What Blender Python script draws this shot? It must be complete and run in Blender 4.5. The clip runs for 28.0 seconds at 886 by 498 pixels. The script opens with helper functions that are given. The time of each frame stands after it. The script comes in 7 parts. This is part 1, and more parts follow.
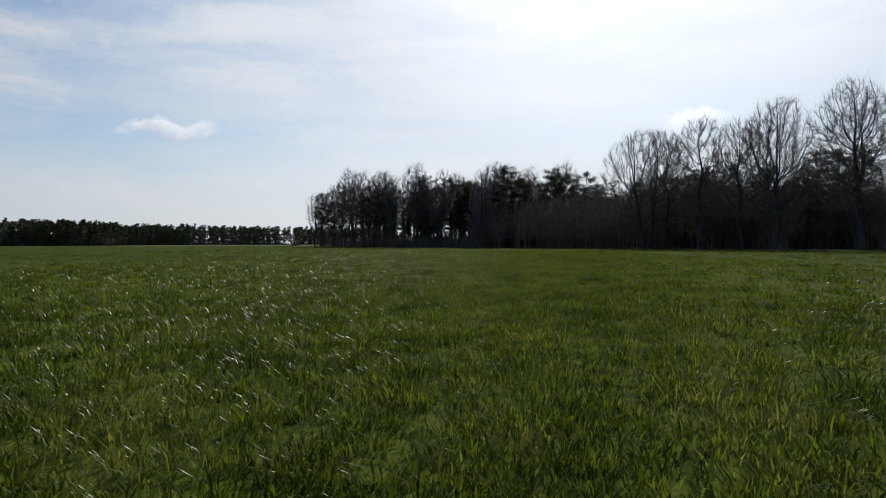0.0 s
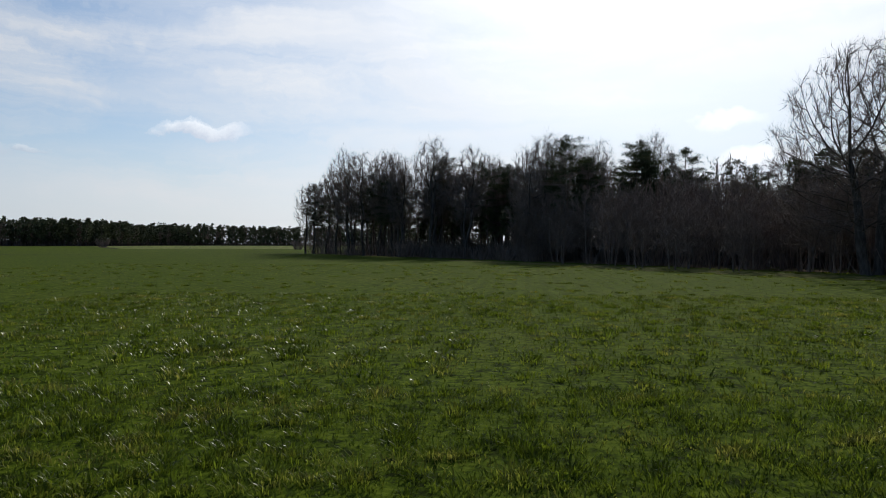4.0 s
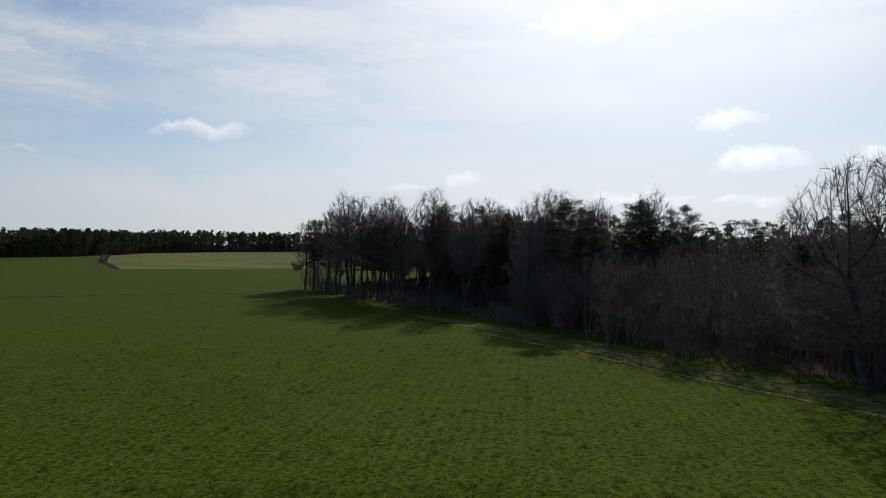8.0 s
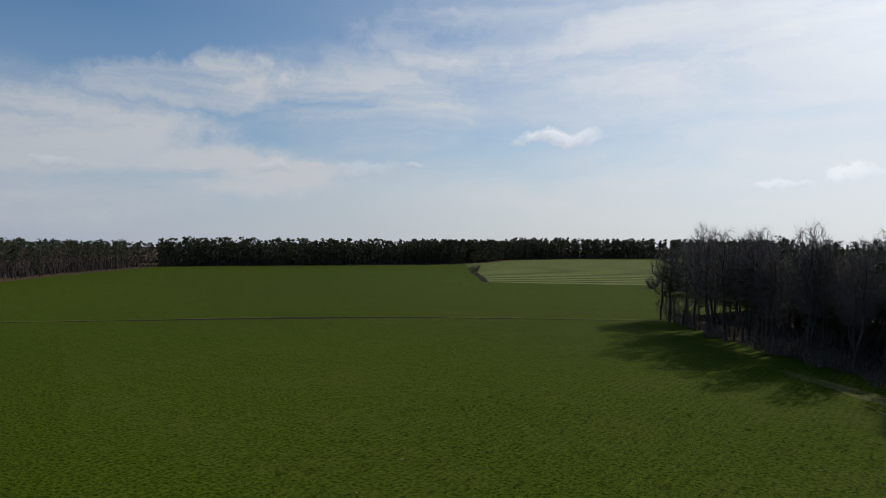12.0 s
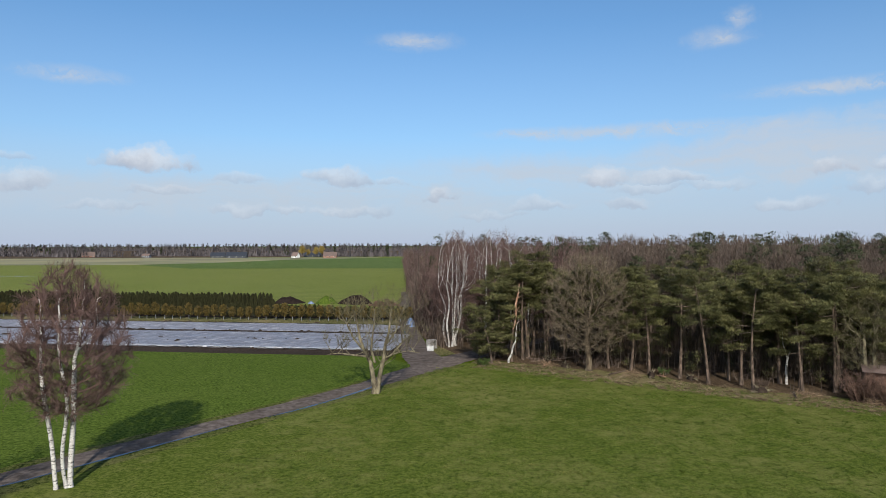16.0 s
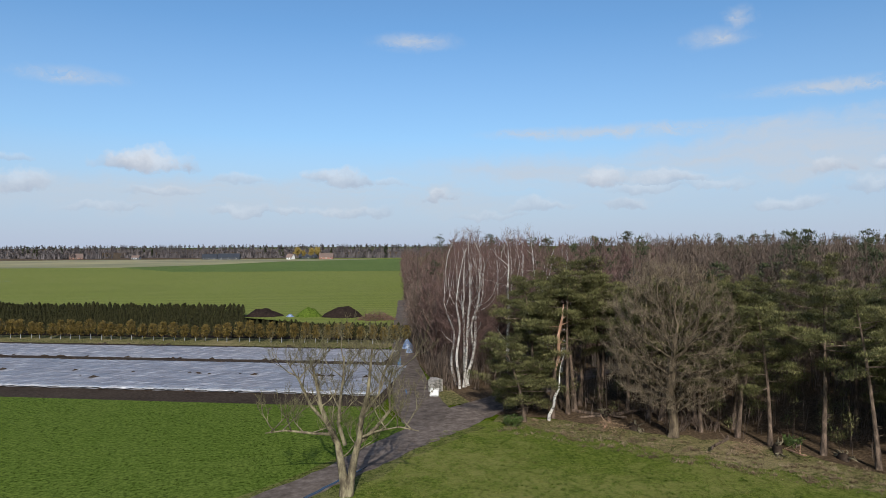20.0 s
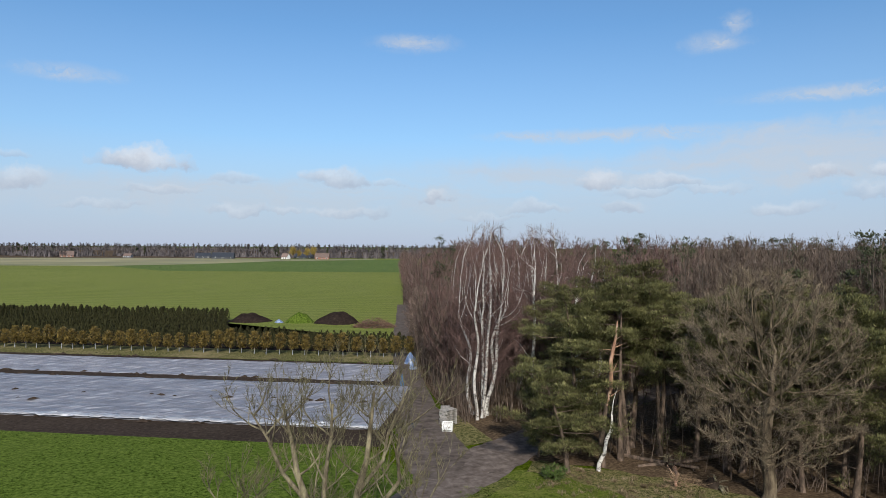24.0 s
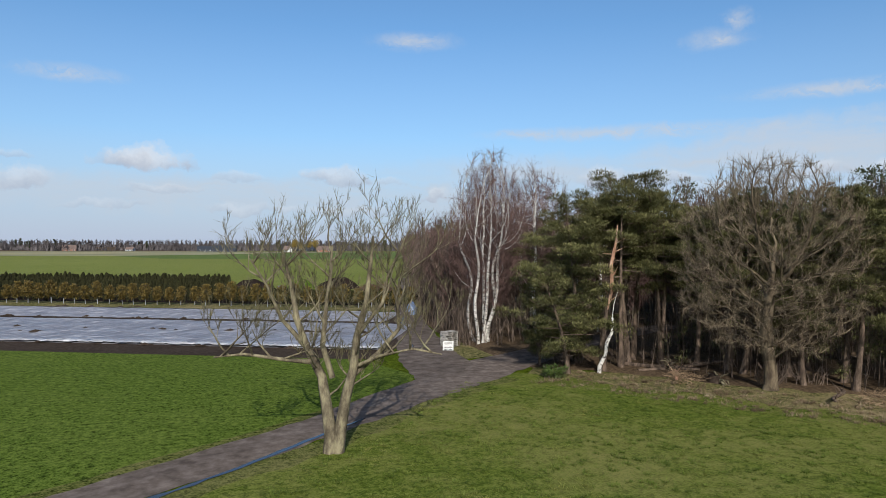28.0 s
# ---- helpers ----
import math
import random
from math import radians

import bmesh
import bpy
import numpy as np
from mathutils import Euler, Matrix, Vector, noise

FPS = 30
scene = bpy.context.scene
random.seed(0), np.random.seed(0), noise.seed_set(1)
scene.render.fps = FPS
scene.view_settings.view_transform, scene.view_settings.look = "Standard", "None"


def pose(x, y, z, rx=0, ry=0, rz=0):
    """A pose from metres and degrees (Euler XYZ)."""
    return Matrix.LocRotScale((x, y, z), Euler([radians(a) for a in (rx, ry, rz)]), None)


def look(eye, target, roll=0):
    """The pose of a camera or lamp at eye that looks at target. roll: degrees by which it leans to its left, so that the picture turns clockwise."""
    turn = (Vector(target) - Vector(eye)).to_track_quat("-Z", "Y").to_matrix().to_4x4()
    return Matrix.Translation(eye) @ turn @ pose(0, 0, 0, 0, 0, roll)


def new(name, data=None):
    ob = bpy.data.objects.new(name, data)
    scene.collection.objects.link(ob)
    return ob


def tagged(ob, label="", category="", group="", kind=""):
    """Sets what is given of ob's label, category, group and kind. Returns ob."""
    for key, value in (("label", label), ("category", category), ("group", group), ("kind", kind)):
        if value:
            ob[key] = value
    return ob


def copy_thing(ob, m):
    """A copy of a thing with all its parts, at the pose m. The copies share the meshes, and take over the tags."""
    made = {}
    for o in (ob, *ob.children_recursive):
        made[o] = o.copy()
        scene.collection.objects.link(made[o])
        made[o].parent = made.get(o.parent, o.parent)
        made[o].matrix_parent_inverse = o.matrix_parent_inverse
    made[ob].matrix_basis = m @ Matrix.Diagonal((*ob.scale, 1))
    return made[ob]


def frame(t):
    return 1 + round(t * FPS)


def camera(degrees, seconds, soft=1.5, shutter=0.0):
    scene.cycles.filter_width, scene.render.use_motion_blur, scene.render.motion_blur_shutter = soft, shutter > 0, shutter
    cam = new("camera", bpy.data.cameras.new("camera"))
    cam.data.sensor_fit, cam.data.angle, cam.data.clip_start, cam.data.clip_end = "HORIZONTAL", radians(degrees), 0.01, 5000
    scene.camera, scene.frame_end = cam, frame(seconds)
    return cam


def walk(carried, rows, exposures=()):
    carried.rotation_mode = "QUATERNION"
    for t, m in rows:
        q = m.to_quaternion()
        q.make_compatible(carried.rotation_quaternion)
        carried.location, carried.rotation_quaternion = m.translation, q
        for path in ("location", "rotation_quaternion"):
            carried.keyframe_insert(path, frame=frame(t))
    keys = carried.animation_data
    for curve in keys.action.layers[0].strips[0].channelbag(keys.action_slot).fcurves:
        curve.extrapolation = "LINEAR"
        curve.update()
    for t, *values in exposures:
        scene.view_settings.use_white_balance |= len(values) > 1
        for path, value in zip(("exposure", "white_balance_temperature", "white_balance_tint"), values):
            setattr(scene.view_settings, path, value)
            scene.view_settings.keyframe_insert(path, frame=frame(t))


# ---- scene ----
cam = camera(67.5, 28.0, soft=0.7)
PATH = [
    (0, (-0.001, -0.000, 0.790), (-0.001, 10.000, 0.707), -0.20),
    (0.5, (0.019, 3.902, 0.795), (0.027, 13.901, 0.700), 0.35),
    (1, (0.021, 8.921, 0.795), (0.006, 18.920, 0.705), 0.19),
    (1.5, (0.022, 15.442, 0.816), (-0.008, 25.441, 0.729), 0.19),
    (2, (0.020, 22.904, 0.877), (-0.012, 32.904, 0.796), 0.11),
    (2.5, (0.028, 30.406, 0.977), (-0.013, 40.406, 0.901), 0.02),
    (3, (0.052, 36.755, 1.129), (-0.176, 46.752, 1.051), -0.02),
    (3.5, (0.005, 39.618, 1.339), (-0.400, 49.609, 1.275), 0.11),
    (5.5, (-0.243, 39.452, 4.563), (-0.635, 49.444, 4.493), 0.39),
    (6, (-0.218, 39.480, 5.470), (-0.614, 49.472, 5.401), 0.43),
    (6.5, (-0.187, 39.497, 6.332), (-0.590, 49.489, 6.260), 0.44),
    (7, (-0.184, 39.504, 7.197), (-0.586, 49.495, 7.132), 0.40),
    (7.5, (-0.164, 39.534, 8.104), (-0.568, 49.526, 8.035), 0.38),
    (8, (-0.093, 39.603, 9.047), (-0.501, 49.595, 8.983), 0.23),
    (8.5, (-0.049, 39.666, 9.991), (-0.459, 49.658, 9.918), 0.19),
    (9, (0.016, 39.660, 10.886), (-0.398, 49.651, 10.818), 0.11),
    (9.5, (0.015, 39.638, 11.798), (-0.395, 49.629, 11.723), 0.14),
    (10, (0.066, 39.637, 12.607), (-0.352, 49.628, 12.542), 0.10),
    (10.5, (0.072, 39.640, 13.144), (-0.346, 49.631, 13.070), 0.02),
    (11, (0.117, 39.673, 13.701), (-0.306, 49.663, 13.628), 0.02),
    (11.5, (0.076, 39.595, 13.999), (-0.345, 49.585, 13.914), -0.12),
    (11.7, (-0.068, 39.549, 14.079), (-1.222, 49.482, 13.986), -0.34),
    (11.8, (-0.145, 39.527, 14.115), (-2.571, 49.228, 14.075), 0.40),
    (12, (-0.307, 39.483, 14.176), (-5.633, 47.946, 14.128), 0.26),
    (12.2, (-0.470, 39.444, 14.208), (-8.172, 45.821, 14.150), 0.14),
    (12.4, (-0.637, 39.403, 14.216), (-9.970, 42.995, 14.154), 0.26),
    (12.6, (-0.815, 39.356, 14.206), (-10.813, 39.531, 14.134), -0.04),
    (12.8, (-1.007, 39.302, 14.187), (-10.370, 35.791, 14.105), 0.02),
    (13, (-1.222, 39.233, 14.168), (-8.637, 32.524, 14.105), -0.55),
    (13.2, (-1.463, 39.146, 14.153), (-6.544, 30.533, 14.110), -0.99),
    (13.5, (-1.861, 38.970, 14.125), (-5.438, 29.632, 14.087), -0.81),
    (15.5, (-3.831, 32.820, 14.484), (-7.159, 23.390, 14.404), -0.30),
    (16, (-5.176, 29.910, 14.376), (-8.483, 20.473, 14.295), -0.13),
    (16.5, (-6.404, 27.151, 14.288), (-9.704, 17.711, 14.204), -0.23),
    (17, (-7.491, 24.350, 14.306), (-10.782, 14.907, 14.227), -0.29),
    (17.5, (-8.644, 21.469, 14.368), (-11.932, 12.026, 14.275), -0.29),
    (18, (-9.616, 18.477, 14.409), (-12.911, 9.036, 14.318), -0.29),
    (18.5, (-10.462, 15.479, 14.456), (-13.765, 6.040, 14.368), -0.28),
    (19, (-11.207, 12.378, 14.533), (-14.517, 2.942, 14.450), -0.31),
    (19.5, (-11.940, 9.291, 14.566), (-15.253, -0.144, 14.483), -0.32),
    (20, (-12.702, 5.895, 14.577), (-16.016, -3.540, 14.503), -0.27),
    (20.5, (-13.188, 2.554, 14.672), (-16.530, -6.870, 14.585), -0.19),
    (21, (-13.781, -0.870, 14.776), (-17.137, -10.290, 14.690), -0.22),
    (21.5, (-14.312, -3.780, 15.031), (-17.704, -13.186, 14.971), -0.42),
    (23.5, (-15.134, -6.312, 15.145), (-18.523, -15.720, 15.104), -0.11),
    (24, (-15.274, -6.178, 14.349), (-18.635, -15.597, 14.296), 0.35),
    (24.5, (-15.410, -6.039, 13.660), (-18.756, -15.463, 13.618), 0.40),
    (25, (-15.568, -5.966, 13.017), (-18.896, -15.396, 12.958), 0.12),
    (25.5, (-15.500, -5.984, 12.203), (-18.840, -15.410, 12.165), 0.23),
    (26, (-15.344, -6.047, 11.374), (-18.711, -15.463, 11.337), 0.22),
    (26.5, (-15.250, -6.091, 10.585), (-18.622, -15.505, 10.545), 0.38),
    (27, (-15.243, -6.166, 9.753), (-18.621, -15.578, 9.704), 0.39),
    (27.5, (-15.297, -6.179, 8.978), (-18.668, -15.593, 8.928), 0.30),
    (28, (-15.390, -6.081, 8.258), (-18.725, -15.509, 8.179), 0.11),
]
EXPO = [(0.0, -0.65), (2.0, -0.62), (3.0, -0.5), (5.5, -0.62), (8.0, -0.7), (11.5, -0.78), (12.0, -0.76), (12.4, -0.46), (12.7, -0.2), (13.0, 0.06), (13.5, 0.05), (15.0, -0.08), (28.0, -0.05)]
walk(cam, [(t, look(eye, target, roll)) for t, eye, target, roll in PATH], EXPO)

# ---------------------------------------------------------------- world, sun
SUN_AZ, SUN_EL = 15.5, 32.0          # degrees clockwise from +y, degrees up


def link(tree, a, b):
    tree.links.new(a, b)


def math_node(tree, op, a, b=None, c=None, clamp=False):
    n = tree.nodes.new("ShaderNodeMath")
    n.operation, n.use_clamp = op, clamp
    for i, v in enumerate((a, b, c)):
        if v is None:
            continue
        if isinstance(v, (int, float)):
            n.inputs[i].default_value = v
        else:
            tree.links.new(v, n.inputs[i])
    return n.outputs[0]


def vec_node(tree, op, a, b=None, c=None):
    n = tree.nodes.new("ShaderNodeVectorMath")
    n.operation = op
    for i, v in enumerate((a, b, c)):
        if v is None:
            continue
        if isinstance(v, (tuple, list)):
            n.inputs[i].default_value = v
        else:
            tree.links.new(v, n.inputs[i])
    return n.outputs["Value"] if op in ("LENGTH", "DOT_PRODUCT") else n.outputs["Vector"]


def noise_node(tree, vector, scale, detail=4.0, rough=0.55, distort=0.0):
    n = tree.nodes.new("ShaderNodeTexNoise")
    n.inputs["Scale"].default_value, n.inputs["Detail"].default_value = scale, detail
    n.inputs["Roughness"].default_value, n.inputs["Distortion"].default_value = rough, distort
    if vector is not None:
        tree.links.new(vector, n.inputs["Vector"])
    return n


def ramp_node(tree, fac, stops, mode="LINEAR"):
    n = tree.nodes.new("ShaderNodeValToRGB")
    ramp = n.color_ramp
    ramp.interpolation = mode
    while len(ramp.elements) < len(stops):
        ramp.elements.new(0.5)
    for el, (pos, col) in zip(ramp.elements, stops):
        el.position = pos
        el.color = (*col, 1) if isinstance(col, (tuple, list)) else (col, col, col, 1)
    tree.links.new(fac, n.inputs[0])
    return n.outputs[0]


def mix_node(tree, fac, a, b, blend="MIX"):
    n = tree.nodes.new("ShaderNodeMix")
    n.data_type, n.blend_type = "RGBA", blend
    for sock, v in ((n.inputs[0], fac), (n.inputs[6], a), (n.inputs[7], b)):
        if isinstance(v, (int, float)):
            sock.default_value = v
        elif isinstance(v, (tuple, list)):
            sock.default_value = (*v, 1) if len(v) == 3 else v
        else:
            tree.links.new(v, sock)
    return n.outputs[2]


# fair-weather clouds: azimuth (degrees clockwise from +y), elevation of the base's middle, half width, half height, density
CUMULUS = [
    (9.6, 17.6, 3.6, 1.8, 0.9), (14.5, 18.6, 2.2, 1.0, 0.6),
    (-22.4, 8.8, 2.9, 0.75, 0.85), (-35.0, 6.7, 1.2, 0.4, 0.5), (20.5, 9.5, 2.3, 0.9, 0.6), (23.4, 6.2, 3.0, 1.1, 0.7), (13.6, 3.4, 4.2, 0.9, 0.55),
    (5.2, 3.2, 3.0, 0.5, 0.4), (30.4, 5.9, 1.8, 0.9, 0.6), (-5.3, 4.7, 1.8, 0.4, 0.35), (-0.4, 5.4, 1.5, 0.5, 0.35), (22.6, 3.3, 2.2, 0.5, 0.5),
    (-38.5, 6.3, 2.3, 0.7, 0.4), (-62.6, 5.9, 1.4, 0.6, 0.6), (-46.7, 6.4, 1.6, 0.6, 0.5), (-112.5, 6.3, 3.2, 1.2, 0.95), (-116.0, 5.6, 2.6, 0.5, 0.8),
    (-108.2, 12.4, 1.8, 1.3, 0.85), (-107.0, 14.4, 0.9, 1.0, 0.55), (-104.4, 15.0, 1.1, 0.6, 0.4), (-92.2, 15.2, 2.0, 0.7, 0.9), (-98.0, 5.6, 4.8, 0.9, 0.6),
    (-74.5, 5.0, 2.0, 0.5, 0.6), (-88.5, 9.0, 2.2, 0.8, 0.5), (-130.6, 5.3, 1.2, 0.7, 0.6), (-127.8, 3.9, 1.8, 0.8, 0.5),
    (-184.8, 6.3, 3.0, 1.2, 1.0), (-193.0, 4.5, 2.2, 1.0, 0.7), (-169.6, 5.3, 2.3, 0.95, 0.75), (-165.4, 5.1, 1.2, 0.5, 0.4), (-161.4, 4.0, 1.2, 0.7, 0.75),
    (-147.0, 5.4, 1.9, 1.0, 0.85), (-141.4, 5.1, 2.6, 0.8, 0.6), (-143.8, 4.4, 2.6, 0.6, 0.45), (-177.6, 5.3, 2.2, 0.6, 0.4), (-177.6, 2.7, 2.2, 0.6, 0.5), (-168.3, 2.6, 2.6, 0.5, 0.45),
    (-183.6, 4.2, 3.1, 0.4, 0.35), (-152.5, 3.0, 2.5, 0.6, 0.45), (-145.3, 3.1, 1.6, 0.6, 0.55), (-138.4, 4.5, 2.4, 0.5, 0.4), (-133.1, 2.9, 2.6, 0.6, 0.5),
    (-193.9, 6.3, 1.1, 0.4, 0.4), (-173.6, 2.8, 1.6, 0.4, 0.4), (-157.0, 2.4, 2.6, 0.4, 0.35), (-188.0, 3.0, 2.6, 0.4, 0.35), (-125.5, 5.5, 2.0, 0.9, 0.7),
]
# veils of high cloud: azimuth, elevation, half width, half height
VEILS = [
    (-4, 17, 42, 15), (30, 24, 34, 16), (-74, 8.6, 30, 6.0), (-98, 8.5, 40, 3.2), 
    (-118, 7.5, 26, 3.4), (-38, 12, 16, 6.0), (-31, 17, 10, 5), (0, 5, 60, 5), (-131, 7.4, 18, 2.3), (-135, 6.0, 40, 2.2), (-170, 4.0, 40, 2.2),
]

# thin streaks of ice cloud: azimuth, elevation, half width, half height
STREAKS = [(-163, 16.9, 4.5, 1.1), (-138, 16.0, 3.4, 1.1), (-136.5, 17.2, 1.6, 1.2), (-142, 9.2, 19, 0.9), (-152, 9.3, 8, 0.7), (-190, 12.6, 4.5, 0.9), (-130, 11.5, 9, 0.8)]

# soft banks of cloud low over the woods: azimuth, elevation, half width, half height
BANKS = [(-116, 8.4, 22, 2.2), (-108, 6.4, 14, 2.0), (-64, 8.6, 17, 3.8), (-54, 12.6, 10, 2.2), (-50, 13.6, 6, 2.6), (-88, 8.2, 12, 2.2), (-100, 6.0, 12, 2.6), (-80, 11.0, 10, 2.0), (-50, 6.0, 14, 2.6), (-98, 5.5, 34, 4.6), (-72, 5.0, 26, 5.0)]

world = bpy.data.worlds.new("sky")
scene.world = world
world.use_nodes = True
wt = world.node_tree
wt.nodes.clear()
sky = wt.nodes.new("ShaderNodeTexSky")
sky.sky_type, sky.sun_disc = "NISHITA", False
sky.sun_elevation, sky.sun_rotation = radians(SUN_EL), radians(SUN_AZ)
sky.air_density, sky.dust_density, sky.ozone_density, sky.altitude = 1.0, 0.35, 4.0, 0
way = wt.nodes.new("ShaderNodeTexCoord").outputs["Generated"]
sep = wt.nodes.new("ShaderNodeSeparateXYZ")
link(wt, way, sep.inputs[0])
MID = radians(-79)                    # the azimuth scale runs from -259 to 101 degrees
side = vec_node(wt, "DOT_PRODUCT", way, (math.cos(MID), -math.sin(MID), 0))
ahead = vec_node(wt, "DOT_PRODUCT", way, (math.sin(MID), math.cos(MID), 0))
az = math_node(wt, "MULTIPLY_ADD", math_node(wt, "ARCTAN2", side, ahead), 180 / math.pi, -79.0)
el = math_node(wt, "MULTIPLY", math_node(wt, "ARCSINE", sep.outputs[2], clamp=False), 180 / math.pi)
comb = wt.nodes.new("ShaderNodeCombineXYZ")
link(wt, az, comb.inputs[0])
link(wt, el, comb.inputs[1])
puff = noise_node(wt, way, 22.0, 6.0, 0.62)
shift = vec_node(wt, "MULTIPLY", vec_node(wt, "SUBTRACT", puff.outputs["Color"], (0.5, 0.5, 0.5)), (6.0, 2.6, 0.0))
spot = vec_node(wt, "ADD", comb.outputs[0], shift)
nearest, chosen = None, None                             # chosen: density and height above the base, of the nearest cloud
for a0, e0, w0, h0, dense in CUMULUS:
    here = vec_node(wt, "MULTIPLY_ADD", spot, (1 / w0, 1 / h0, 0), (-a0 / w0, -e0 / h0, 0))
    away = vec_node(wt, "LENGTH", vec_node(wt, "MAXIMUM", here, vec_node(wt, "MULTIPLY", here, (-1, -2.4, 0))))
    about = vec_node(wt, "MULTIPLY_ADD", here, (0, 1, 0), (dense, 0, 0))
    if nearest is None:
        nearest, chosen = away, about
    else:
        pick = wt.nodes.new("ShaderNodeMix")
        pick.data_type = "VECTOR"
        link(wt, math_node(wt, "LESS_THAN", away, nearest), pick.inputs[0])
        link(wt, chosen, pick.inputs[4])
        link(wt, about, pick.inputs[5])
        chosen = pick.outputs[1]
        nearest = math_node(wt, "MINIMUM", nearest, away)
told = wt.nodes.new("ShaderNodeSeparateXYZ")
link(wt, chosen, told.inputs[0])
cumulus = math_node(wt, "MULTIPLY", ramp_node(wt, math_node(wt, "MULTIPLY", nearest, 0.72), [(0.3, 0.96), (0.62, 0.78), (0.85, 0.28), (1.0, 0.0)], "EASE"), told.outputs[0])
thin = None
for a0, e0, w0, h0 in STREAKS:
    away = vec_node(wt, "LENGTH", vec_node(wt, "MULTIPLY_ADD", vec_node(wt, "MULTIPLY_ADD", shift, (0.8, 0.35, 0.0), comb.outputs[0]), (1 / w0, 1 / h0, 0), (-a0 / w0, -e0 / h0, 0)))
    thin = away if thin is None else math_node(wt, "MINIMUM", thin, away)
thin = ramp_node(wt, thin, [(0.0, 1.0), (1.0, 0.0)], "EASE")
hair = noise_node(wt, vec_node(wt, "MULTIPLY", vec_node(wt, "ADD", comb.outputs[0], vec_node(wt, "MULTIPLY", shift, (0.0, 1.6, 0.0))), (0.2, 1.0, 0.0)), 1.0, 8.0, 0.68, 0.9)
thin = math_node(wt, "MULTIPLY", thin, ramp_node(wt, hair.outputs["Fac"], [(0.33, 0.05), (0.64, 0.85)]))
veil = None
soft_spot = vec_node(wt, "ADD", comb.outputs[0], vec_node(wt, "MULTIPLY", shift, (2.2, 1.0, 0.0)))
for a0, e0, w0, h0 in VEILS:
    away = vec_node(wt, "LENGTH", vec_node(wt, "MULTIPLY_ADD", soft_spot, (1 / w0, 1 / h0, 0), (-a0 / w0, -e0 / h0, 0)))
    veil = away if veil is None else math_node(wt, "MINIMUM", veil, away)
veil = ramp_node(wt, veil, [(0.3, 1.0), (1.0, 0.0)], "EASE")
streak = vec_node(wt, "MULTIPLY", vec_node(wt, "ADD", comb.outputs[0], vec_node(wt, "MULTIPLY", shift, (1.5, 0.6, 0.0))), (0.045, 0.20, 0.0))
skew = vec_node(wt, "ADD", streak, vec_node(wt, "MULTIPLY", vec_node(wt, "MULTIPLY", comb.outputs[0], (0.0, 0.03, 0.0)), (0.0, 1.0, 0.0)))
wisps = noise_node(wt, skew, 1.0, 8.0, 0.62, 0.5)
wisp = ramp_node(wt, wisps.outputs["Fac"], [(0.38, 0.05), (0.62, 1.0)])
cirrus = math_node(wt, "MULTIPLY", math_node(wt, "MULTIPLY", veil, wisp), 0.8)
bank = None
for a0, e0, w0, h0 in BANKS:
    away = vec_node(wt, "LENGTH", vec_node(wt, "MULTIPLY_ADD", soft_spot, (1 / w0, 1 / h0, 0), (-a0 / w0, -e0 / h0, 0)))
    bank = away if bank is None else math_node(wt, "MINIMUM", bank, away)
bank = ramp_node(wt, bank, [(0.45, 1.0), (1.0, 0.0)], "EASE")
bank = math_node(wt, "MULTIPLY", bank, ramp_node(wt, wisps.outputs["Fac"], [(0.36, 0.25), (0.56, 1.0)]))
haze = ramp_node(wt, math_node(wt, "DIVIDE", el, 30.0, clamp=True), [(0.0, 0.92), (0.12, 0.76), (0.3, 0.28), (0.6, 0.06), (1.0, 0.0)])
# clouds are brightest round the sun
toward = vec_node(wt, "DOT_PRODUCT", way, (math.sin(radians(SUN_AZ)) * math.cos(radians(SUN_EL)),
                                           math.cos(radians(SUN_AZ)) * math.cos(radians(SUN_EL)), math.sin(radians(SUN_EL))))
glow = ramp_node(wt, math_node(wt, "MULTIPLY_ADD", toward, 0.5, 0.5), [(0.0, 0.76), (0.45, 0.80), (0.6, 1.0), (0.75, 1.12), (0.86, 1.35), (0.95, 1.65), (1.0, 2.2)])
CLOUD = 7.6
sunward = math_node(wt, "MULTIPLY_ADD", toward, 0.5, 0.5)
white = vec_node(wt, "MULTIPLY", vec_node(wt, "MULTIPLY", glow, (CLOUD, CLOUD, CLOUD)), ramp_node(wt, sunward, [(0.42, (0.92, 0.985, 1.09)), (0.66, (0.925, 0.985, 1.075)), (0.84, (0.962, 0.986, 1.03))]))
lit = math_node(wt, "MULTIPLY_ADD", puff.outputs["Fac"], 0.9, math_node(wt, "MULTIPLY_ADD", told.outputs[1], 0.32, -0.12))
shade = ramp_node(wt, lit, [(0.2, (1.08, 1.14, 1.26)), (0.42, (1.40, 1.43, 1.48)), (0.62, (1.74, 1.74, 1.73))])
white_puff = vec_node(wt, "MULTIPLY", vec_node(wt, "MULTIPLY", white, shade), ramp_node(wt, math_node(wt, "MULTIPLY_ADD", toward, 0.25, 0.25), [(0.40, 0.7), (0.475, 0.86)]))
blue = vec_node(wt, "MULTIPLY", sky.outputs[0], (0.84, 1.165, 1.30))
hazy = mix_node(wt, haze, blue, vec_node(wt, "MULTIPLY", vec_node(wt, "MULTIPLY", glow, (CLOUD, CLOUD, CLOUD)), ramp_node(wt, sunward, [(0.42, (0.745, 0.845, 1.11)), (0.84, (0.905, 0.932, 0.985))])))
bright = ramp_node(wt, math_node(wt, "MULTIPLY_ADD", toward, 0.5, 0.5), [(0.70, 0.0), (0.84, 0.16), (0.91, 0.42), (0.965, 0.72), (1.0, 0.92)])
hazy = mix_node(wt, bright, hazy, white)
